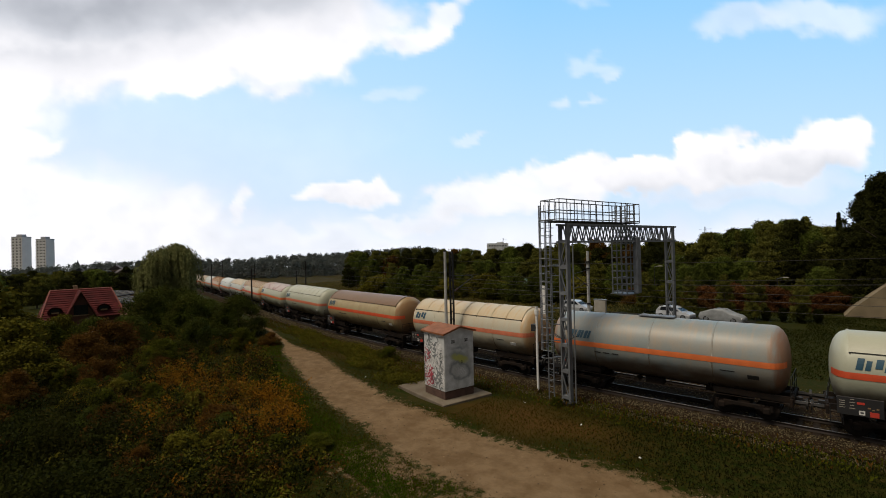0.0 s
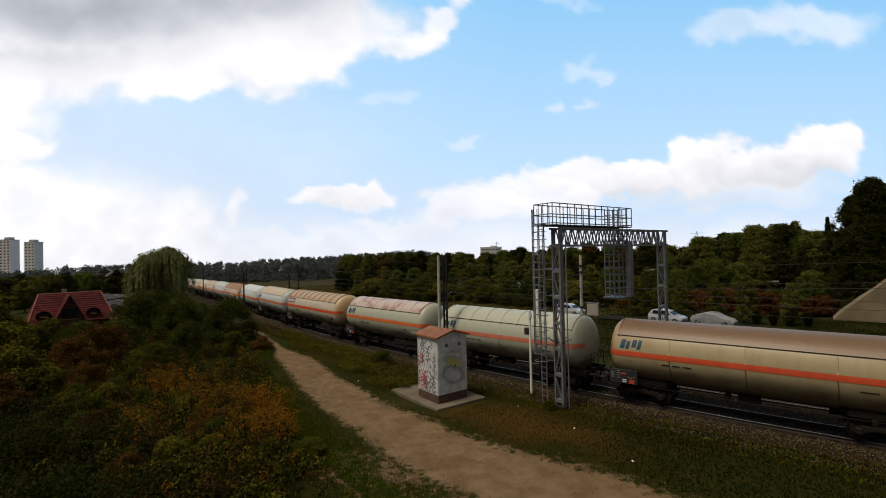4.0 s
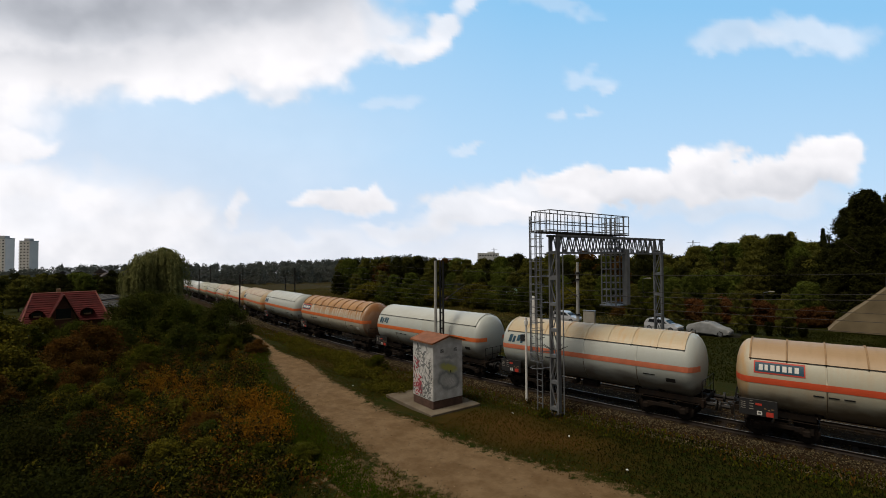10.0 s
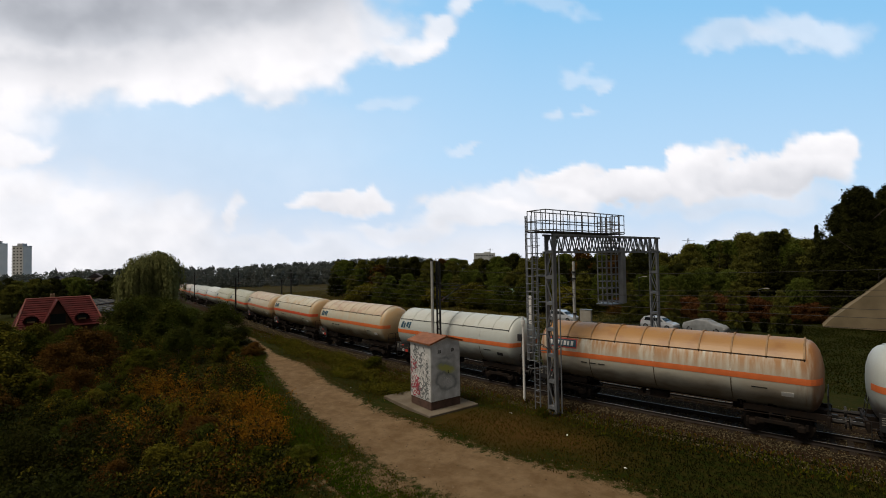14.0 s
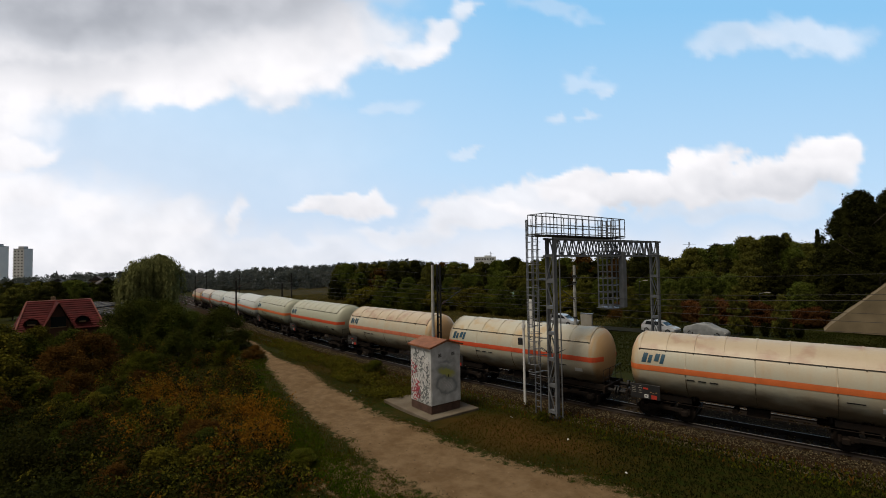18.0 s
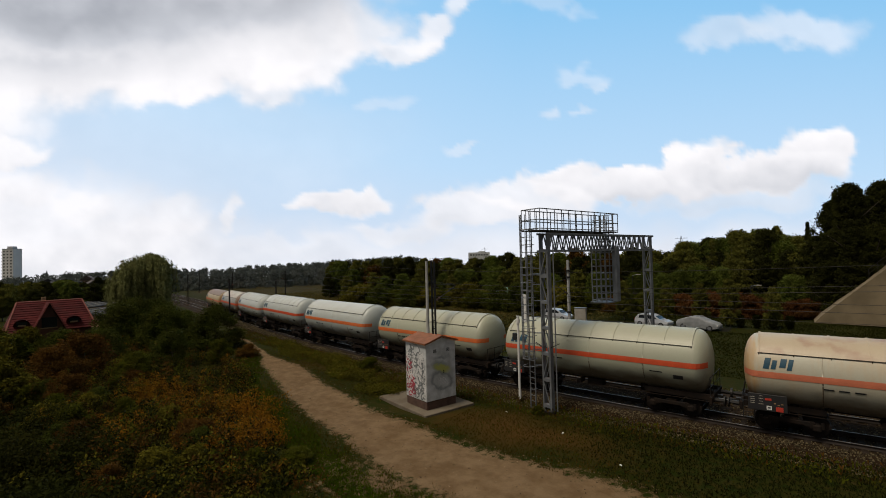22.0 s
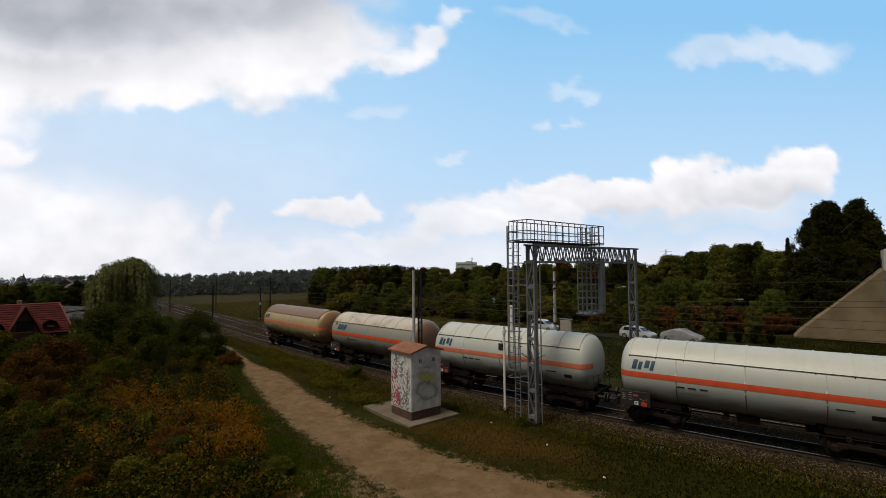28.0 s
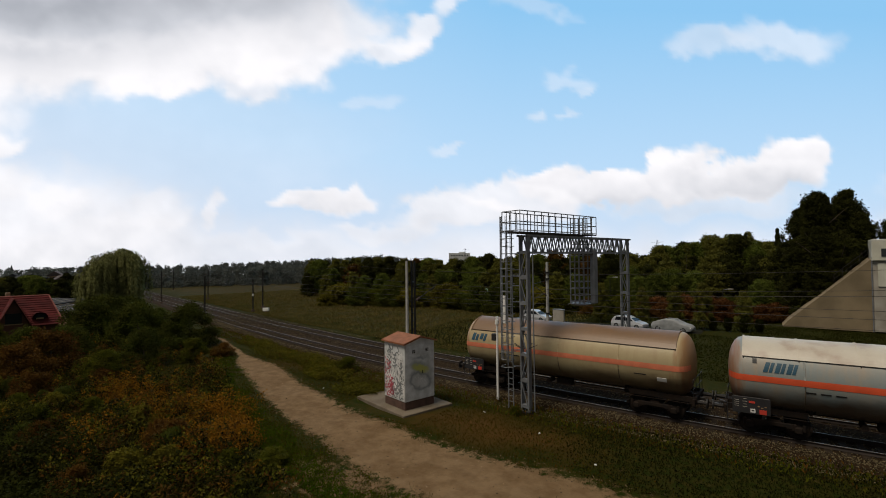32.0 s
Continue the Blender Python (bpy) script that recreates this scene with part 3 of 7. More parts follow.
def wagon(i, s_left, length, paint, stripe, style, shield=None, ribs=8, logo="blocks", end_paint=None, label=""):
    """A four-axle gas tank wagon. s_left: where its tank's trailing end stands at the start; length: over its pitch."""
    global WHEELS, BOGIE
    tl = length - 1.35
    h = tl / 2
    w = thing("tank_wagon", Matrix(), label, "tank wagon", "wagons of the gas train")
    sphere = [(1 - math.cos(radians(a))) * 0.62 for a in (0, 12, 26, 42, 58, 74, 90)]
    rad = [TANK_R * math.sin(radians(a)) ** 0.8 if a else 0.0 for a in (0, 12, 26, 42, 58, 74, 90)]
    prof = [(-h + d, r) for d, r in zip(sphere, rad)] + [(-h + tl * q, TANK_R) for q in (0.25, 0.5, 0.75)] + [(h - d, r) for d, r in zip(sphere[::-1], rad[::-1])]
    v, f = revolve(prof, 40)
    tank = new("tank", mesh_from("tank", v, f, paint, True))
    tank.parent, tank.location = w, (0, 0, TANK_Z)
    for q in (-0.25, 0.0, 0.25):
        seam = part("weld_band", arc_sheet(q * tl - 0.03, q * tl + 0.03, TANK_R, -178, 178, 40, 0.006), paint, tank)
        seam.data.polygons.foreach_set("use_smooth", [True] * len(seam.data.polygons))
    for q in (-0.25, 0.0, 0.25):
        part("seam_stain", arc_sheet(q * tl - 0.022, q * tl + 0.022, TANK_R + 0.006, 187 + 3 * (i % 3), 226 + 5 * (i % 2), 8, 0.002), STAIN, tank)
    for a in (0, 180):
        part("warning_stripe", belt([(x, r) for x, r in prof if r > 0.8], a), stripe, tank)
    if shield is not None:
        top = part("sun_shield", arc_sheet(-h + 0.62, h - 0.62, TANK_R + 0.018, 34, 146, 22, 0.012), shield, tank, smooth=False)
        for k in range(ribs + 1):
            x = -h + 0.66 + (tl - 1.32) * k / ribs
            part("shield_rib", arc_sheet(x - 0.032, x + 0.032, TANK_R + 0.031, 34, 146, 16, 0.05 if ribs == 9 else 0.028), RUSTY_RIB if ribs == 9 else shield, top)
        for a in (34, 146):
            y, z = (TANK_R + 0.03) * math.cos(radians(a)), (TANK_R + 0.03) * math.sin(radians(a))
            # thin edge strip; the line of shade the sheet casts is its dark colour
            part("shield_edge", box(B(), (0, y, z), (tl - 1.24, 0.03, 0.022)), UNDER, top)
            for k in range(ribs + 1):
                part("shield_hook", box(B(), (-h + 0.66 + (tl - 1.32) * k / max(ribs, 1), y * 1.01, z - 0.05), (0.03, 0.03, 0.06)), UNDER, top)
    else:
        part("top_walkway", box(B(), (0, 0, TANK_R + 0.06), (1.8, 0.7, 0.05)), GALV, tank)
    x0 = -h + 0.85
    if logo == "blocks":
        for k in range(4):
            bm = on_tank(x0 + k * 0.29, x0 + k * 0.29 + (0.22, 0.17)[k % 2], 0.27 + 0.1 * (k == 2), 0.73 - 0.08 * (k == 1))
            for q in bm.verts:
                q.co.x += 0.22 * (q.co.z - 0.5)
            part("logo_block", bm, NAVY, tank, "plain navy block of the owner's mark")
    elif logo == "plate":
        plate = part("logo_plate", on_tank(x0 - 0.05, x0 + 1.80, 0.32, 0.84), RED, tank, "red-framed navy owner's plate")
        part("plate_field", on_tank(x0, x0 + 1.75, 0.38, 0.78, 0.016), NAVY, plate)
        for k in range(7):
            part("logo_bar", on_tank(x0 + 0.14 + 0.215 * k, x0 + 0.14 + 0.215 * k + (0.15, 0.12)[k % 2], 0.46, 0.70, 0.020), WHITE, plate)
    else:
        for k, a in enumerate((90, 210, 330)):
            bm = on_tank(x0 - 0.08, x0 + 0.08, 0.66, 0.86)
            bmesh.ops.translate(bm, vec=(0.24 + 0.2 * math.cos(radians(a)), 0, 0.0 if a == 90 else -0.2), verts=bm.verts)
            part("logo_arm", bm, BLACK, tank)
        for k in range(6):
            bm = on_tank(x0 + 0.62 + k * 0.21, x0 + 0.62 + k * 0.21 + (0.17, 0.12)[k % 2], 0.32, 0.74)
            for q in bm.verts:
                q.co.x += 0.3 * (q.co.z - 0.6)
            part("logo_block", bm, NAVY, tank)
    part("inspection_plate", on_tank(h - 1.5, h - 1.05, -0.75, -0.55), BLACK if style == "clean" else WHITE, tank)
    # frame
    under = part("underframe", B(), UNDER, w)
    bm = B()
    for y in (-1.0, 1.0):
        for e in (-1, 1):
            box(bm, (e * (h - 1.4), y, 1.16), (3.2, 0.12, 0.26))
    box(bm, (0, 0, 1.16), (tl + 0.3, 0.5, 0.24))
    for x in (-h - 0.1, h + 0.1):
        box(bm, (x, 0, 1.08), (0.12, 2.6, 0.36), bevel=0.02)
    bm.to_mesh(under.data)
    bm.free()
    for x in (-h + 1.9, h - 1.9, -h + 3.1, h - 3.1):
        bm = arc_sheet(x - 0.16, x + 0.16, TANK_R - 0.02, 236, 304, 12, 0.05)
        saddle = part("saddle", bm, UNDER, w)
        saddle.location = (0, 0, TANK_Z)
        part("saddle_web", box(B(), (x, 0, 1.28), (0.1, 2.0, 0.22)), UNDER, w)
    for x in (-1, 1):
        for y in (-0.875, 0.875):
            bm = B()
            tube(bm, (x * (h + 0.14), y, 1.06), (x * (h + 0.44), y, 1.06), 0.10)
            tube(bm, (x * (h + 0.44), y, 1.06), (x * (h + 0.62), y, 1.06), 0.075)
            tube(bm, (x * (h + 0.60), y, 1.06), (x * (h + 0.66), y, 1.06), 0.24, seg=16)
            part("buffer", bm, DARK_STEEL, w)
        bm = B()
        tube(bm, (x * (h + 0.1), 0, 1.0), (x * (h + 0.675), 0, 0.98), 0.05)
        box(bm, (x * (h + 0.25), 0, 1.03), (0.3, 0.16, 0.16), bevel=0.02)
        part("coupling", bm, DARK_STEEL, w)
    if WHEELS is None:
        WHEELS = wheel_pair()
        bm = bogie_mesh()
        me = bpy.data.meshes.new("bogie")
        bm.to_mesh(me)
        bm.free()
        me.materials.append(UNDER)
        BOGIE = me
    for x in (-h + 1.75, h - 1.75):
        bog = new("bogie", BOGIE)
        bog.parent, bog.location = w, (x, 0, 0)
        for a in (-0.9, 0.9):
            ws = new("wheelset", WHEELS)
            ws.parent, ws.location = bog, (a, 0, 0.46)
            WHEELSETS.append(ws)
    # dark data panel with its labels at the trailing end
    panel = part("data_panel", box(B(), (-h + 0.92, -1.50, 1.42), (1.45, 0.03, 0.74), bevel=0.01), BLACK, w, "black steel panel with small labels")
    part("red_plate", box(B(), (-h + 1.36, -1.52, 1.18), (0.27, 0.012, 0.20)), RED, panel)
    part("red_plate", box(B(), (-h + 0.95, -1.52, 1.58), (0.24, 0.012, 0.09)), RED, panel)
    part("white_plate", box(B(), (-h + 0.98, -1.52, 1.20), (0.19, 0.012, 0.17)), WHITE, panel)
    part("warning_mark", box(B(), (-h + 0.98, -1.53, 1.21), (0.10, 0.008, 0.06)), BLACK, panel)
    for k in range(4):
        part("label_bar", box(B(), (-h + 0.68, -1.52, 1.70 - 0.12 * k), (0.13 + 0.05 * (k % 2), 0.01, 0.024)), CONCRETE, panel)
        part("label_bar", box(B(), (-h + 0.36, -1.52, 1.62 - 0.09 * k), (0.18, 0.01, 0.022)), CONCRETE, panel)
    for k in range(3):
        part("label_bar", box(B(), (-h + 1.2 + 0.13 * k, -1.52, 1.42 - 0.05 * (k % 2)), (0.08, 0.01, 0.04)), RUSTY_RIB, panel)
    bm = B()
    for x in (-h - 0.02, -h + 0.4):
        tube(bm, (x, -1.3, 0.55), (x, -1.3, 1.35), 0.018)
    for z in (0.6, 0.85, 1.1):
        tube(bm, (-h - 0.02, -1.3, z), (-h + 0.4, -1.3, z), 0.015)
    part("foot_step", bm, DARK_STEEL, w)
    bm = B()
    for y in (-1.2, -0.45, 0.45, 1.2):
        tube(bm, (h + 0.08, y, 1.25), (h + 0.08, y, 2.15), 0.018)
    for z in (1.7, 2.15):
        tube(bm, (h + 0.08, -1.2, z), (h + 0.08, 1.2, z), 0.018)
    part("platform_rail", bm, DARK_STEEL, w)
    bm = B()
    box(bm, (0.0, -0.55, 0.98), (0.9, 0.5, 0.36), bevel=0.03)
    tube(bm, (-0.9, -0.9, 0.95), (-0.9, -0.3, 0.95), 0.14)
    part("valve_box", bm, UNDER, w)
    tube_bm = tube(B(), (h - 3.6, 0.3, 0.85), (h - 2.7, 0.3, 0.85), 0.2, seg=14)
    part("brake_cylinder", tube_bm, UNDER, w)
    # ring mark and grab rails on the leading end, stencil bars
    bm = B()
    n = 20
    for q in (0.24, 0.19):
        [bm.verts.new((h - 0.16 + 0.0, q * math.cos(2 * math.pi * j / n), -0.15 + q * math.sin(2 * math.pi * j / n))) for j in range(n)]
    bm.verts.ensure_lookup_table()
    for j in range(n):
        bm.faces.new((bm.verts[j], bm.verts[(j + 1) % n], bm.verts[n + (j + 1) % n], bm.verts[n + j]))
    bmesh.ops.transform(bm, matrix=Matrix.Translation((0.05, -0.62, 0.0)), verts=bm.verts)
    ring = part("ring_mark", bm, RED if i % 3 else DARK_STEEL, tank)
    for k in range(3):
        part("stencil_bar", on_tank(-h + 2.9 + 0.5 * k, -h + 3.25 + 0.5 * k, -0.42, -0.36), BLACK, tank)
    part("stencil_bar", on_tank(h - 2.6, h - 2.0, -0.5, -0.45), BLACK, tank)
    bm = B()
    for y in (-0.35, 0.35):
        tube(bm, (-h - 0.1, y, 1.3), (-h + 0.35, y * 0.9, TANK_Z + 1.2), 0.018)
    part("end_ladder", bm, DARK_STEEL, w)
    for k in range(6):
        part("ladder_rung", tube(B(), (-h - 0.1 + 0.07 * k, -0.35, 1.45 + 0.4 * k), (-h - 0.1 + 0.07 * k, 0.35, 1.45 + 0.4 * k), 0.014), DARK_STEEL, w)
    part("brake_pipe", polytube([(-h, -1.12, 0.98), (-h + 2.5, -1.12, 0.96), (0, -1.1, 0.9), (h - 2.5, -1.12, 0.96), (h, -1.12, 0.98)], 0.025), UNDER, w)
    WAGONS.append((w, s_left + h))
    return w


CREAM, SAND, PALE = (0.460, 0.450, 0.365), (0.46, 0.39, 0.25), (0.445, 0.485, 0.47)
PALE_GREEN, BLUE_GREY = (0.385, 0.40, 0.305), (0.205, 0.245, 0.25)
OCHRE, BROWN, GREY_STAIN = (0.48, 0.27, 0.10), (0.22, 0.12, 0.06), (0.36, 0.34, 0.28)
P = {
    "cream": tank_paint("cream_enamel", CREAM, OCHRE, 0.7, 0.5, (0.50, 0.30, 0.12), grime=0.9),
    "pale": tank_paint("off_white_enamel", PALE, GREY_STAIN, 0.35, grime=0.8),
    "green": tank_paint("greenish_cream_enamel", PALE_GREEN, GREY_STAIN, 0.4, grime=0.9),
    "grey": tank_paint("blue_grey_enamel", BLUE_GREY, OCHRE, 0.55, 0.5, (0.24, 0.10, 0.04), grime=1.0),
    "stained": tank_paint("rust_stained_enamel", (0.54, 0.525, 0.45), (0.34, 0.165, 0.05), 1.6, 1.0, (0.24, 0.10, 0.035), grime=0.8, gate=0.34),
    "drab": tank_paint("drab_ochre_enamel", (0.38, 0.315, 0.18), BROWN, 0.5, 0.6, (0.26, 0.13, 0.05), grime=0.9),
    "sand": tank_paint("sandy_cream_enamel", SAND, BROWN, 0.5, 0.5, (0.30, 0.15, 0.06), grime=0.9),
}
SHIELD = {
    "cream": tank_paint("cream_sun_shield", (0.48, 0.41, 0.28), OCHRE, 0.9, 0.7),
    "ochre": tank_paint("ochre_sun_shield", (0.36, 0.190, 0.058), (0.24, 0.10, 0.024), 1.2, 0.9, None, True),
    "patchy": tank_paint("yellow_and_white_sun_shield", (0.49, 0.46, 0.36), (0.42, 0.27, 0.10), 1.3, 0.9, None, True),
    "tan": tank_paint("tan_sun_shield", (0.39, 0.265, 0.15), (0.30, 0.20, 0.09), 0.8, 0.5),
    "brown": tank_paint("brown_sun_shield", (0.150, 0.088, 0.042), BROWN, 0.5, 0.5),
    "pale": tank_paint("pale_sun_shield", (0.49, 0.52, 0.49), GREY_STAIN, 0.5, 0.4),
    "green": tank_paint("greenish_sun_shield", (0.40, 0.405, 0.305), GREY_STAIN, 0.5, 0.4),
    "peel": tank_paint("peeling_red_sun_shield", (0.46, 0.38, 0.33), (0.26, 0.105, 0.09), 1.7, 1.0, None, True),
    "spot": tank_paint("rust_spotted_pale_sun_shield", (0.50, 0.47, 0.40), (0.22, 0.12, 0.08), 1.0, 0.7, None, True),
    "pink": tank_paint("faded_pink_sun_shield", (0.49, 0.41, 0.29), (0.34, 0.20, 0.14), 1.3, 0.9, None, True),
}
ORANGE = mat("orange_stripe", (0.72, 0.17, 0.045), 0.5, 0, 0.2, 1.2, 20, 0.02)
ORANGE_RED = mat("orange_red_stripe", (0.66, 0.09, 0.03), 0.5, 0, 0.2, 1.2, 20, 0.02)
SALMON = mat("faded_salmon_stripe", (0.64, 0.19, 0.10), 0.55, 0, 0.25, 1.2, 20, 0.02)
wagon(0, -0.15, 13.0, P["green"], ORANGE_RED, "clean", SHIELD["green"], 8, label="greenish-cream gas tank wagon with a red stripe and navy mark")
wagon(1, -13.21, 13.06, P["grey"], ORANGE, "clean", None, 0, "arms", label="blue-grey gas tank wagon without sun shield, orange stripe, black mark")
wagon(2, -26.14, 12.93, P["cream"], SALMON, "stain", SHIELD["cream"], 8, label="cream gas tank wagon with faded stripe and yellow-stained sun shield")
wagon(3, -40.55, 14.40, P["drab"], ORANGE_RED, "rust", SHIELD["brown"], 1, label="sandy gas tank wagon with plain brown sun shield, red stripe")
wagon(4, -53.52, 12.97, P["green"], SALMON, "stain", SHIELD["green"], 8, label="dull greenish-cream gas tank wagon with faded orange stripe")
wagon(5, -66.49, 12.97, P["green"], ORANGE, "stain", SHIELD["peel"], 8, label="pale gas tank wagon with peeling dark-red sun shield")
wagon(6, -81.27, 14.78, P["cream"], ORANGE_RED, "clean", SHIELD["tan"], 9, "plate", label="long cream gas tank wagon with ribbed sun shield, red plate")
wagon(7, -94.34, 13.07, P["pale"], SALMON, "clean", SHIELD["cream"], 8, label="off-white gas tank wagon with cream sun shield and orange stripe")
wagon(8, -107.69, 13.35, P["pale"], ORANGE, "clean", SHIELD["pale"], 1, label="off-white gas tank wagon with a smooth pale sun shield")
wagon(9, -122.65, 14.96, P["stained"], ORANGE, "rust", SHIELD["ochre"], 9, "plate", label="long cream gas tank wagon with rust-stained ochre sun shield")
wagon(10, -135.77, 13.12, P["pale"], ORANGE, "clean", SHIELD["pale"], 8, label="white gas tank wagon with pale ribbed sun shield and orange stripe")
wagon(11, -148.57, 12.80, P["cream"], ORANGE, "stain", SHIELD["pink"], 8, label="cream gas tank wagon with pinkish faded sun shield")
wagon(12, -161.47, 12.90, P["cream"], ORANGE_RED, "stain", SHIELD["patchy"], 8, label="cream gas tank wagon with yellow-and-white stained sun shield")
wagon(13, -174.36, 12.89, P["cream"], SALMON, "stain", SHIELD["pink"], 8, label="yellowish-cream gas tank wagon with blotchy sun shield")
wagon(14, -187.40, 13.04, P["green"], ORANGE_RED, "clean", SHIELD["green"], 8, label="greenish gas tank wagon with a clean red stripe")
wagon(15, -200.27, 12.87, P["green"], ORANGE, "clean", SHIELD["green"], 8, label="grey-green gas tank wagon with ribbed sun shield")
wagon(16, -213.30, 13.03, P["pale"], ORANGE, "clean", SHIELD["pale"], 1, label="white gas tank wagon with a smooth pale sun shield")
wagon(17, -226.16, 12.86, P["pale"], ORANGE_RED, "clean", SHIELD["pale"], 8, label="white gas tank wagon with scrawled pale sun shield")
wagon(18, -239.13, 12.97, P["pale"], SALMON, "clean", SHIELD["pale"], 8, label="white gas tank wagon with faded orange stripe")
wagon(19, -252.02, 12.89, P["grey"], ORANGE_RED, "stain", SHIELD["spot"], 5, "arms", label="blue-grey gas tank wagon with rust-spotted pale sun shield and black mark")
wagon(20, -267.00, 14.90, P["drab"], SALMON, "rust", SHIELD["brown"], 1, label="sandy gas tank wagon with brown sun shield at the train's tail")


# ---- clouds: a backdrop far behind everything, drifting slowly ----
def grid_noise(u, v, cell, rng):
    g = rng.random((400, 400))
    a, b = u / cell + 150, v / cell + 150
    i, j = np.floor(a).astype(int), np.floor(b).astype(int)
    p, q = a - i, b - j
    i, j = i % 398, j % 398
    p, q = p * p * (3 - 2 * p), q * q * (3 - 2 * q)
    return (g[i, j] * (1 - p) + g[i + 1, j] * p) * (1 - q) + (g[i, j + 1] * (1 - p) + g[i + 1, j + 1] * p) * q


def billows(u, v, cell, rng, octaves=5):
    return sum(grid_noise(u, v, cell / 2 ** k, rng) * 0.5 ** k for k in range(octaves)) / sum(0.5 ** k for k in range(octaves))


def cloud_material():
    m = bpy.data.materials.new("clouds")
    m.use_nodes = True
    m.cycles.emission_sampling = "NONE"
    n, l = m.node_tree.nodes, m.node_tree.links
    n.remove(n["Principled BSDF"])
    cover, light = n.new("ShaderNodeAttribute"), n.new("ShaderNodeAttribute")
    cover.attribute_name, light.attribute_name = "cover", "light"
    ramp = n.new("ShaderNodeValToRGB")
    ramp.color_ramp.elements[0].color = (0.20, 0.215, 0.24, 1)
    ramp.color_ramp.elements[1].color = (0.61, 0.605, 0.61, 1)
    mid = ramp.color_ramp.elements.new(0.55)
    mid.color = (0.37, 0.385, 0.41, 1)
    deep, blue = n.new("ShaderNodeAttribute"), n.new("ShaderNodeValToRGB")
    deep.attribute_name = "deep"
    blue.color_ramp.elements[0].color = (0.415, 0.462, 0.530, 1)
    blue.color_ramp.elements[1].color = (0.165, 0.352, 0.535, 1)
    low = blue.color_ramp.elements.new(0.35)
    low.color = (0.305, 0.440, 0.570, 1)
    both = n.new("ShaderNodeMix")
    both.data_type = "RGBA"
    em, tr, mix, rim = n.new("ShaderNodeEmission"), n.new("ShaderNodeBsdfTransparent"), n.new("ShaderNodeMixShader"), n.new("ShaderNodeAttribute")
    rim.attribute_name = "rim"
    l.new(light.outputs["Fac"], ramp.inputs[0])
    l.new(deep.outputs["Fac"], blue.inputs[0])
    l.new(cover.outputs["Fac"], both.inputs[0])
    l.new(blue.outputs[0], both.inputs[6])
    l.new(ramp.outputs[0], both.inputs[7])
    l.new(both.outputs[2], em.inputs[0])
    l.new(rim.outputs["Fac"], mix.inputs[0])
    l.new(tr.outputs[0], mix.inputs[1])
    l.new(em.outputs[0], mix.inputs[2])
    l.new(mix.outputs[0], n["Material Output"].inputs[0])
    return m


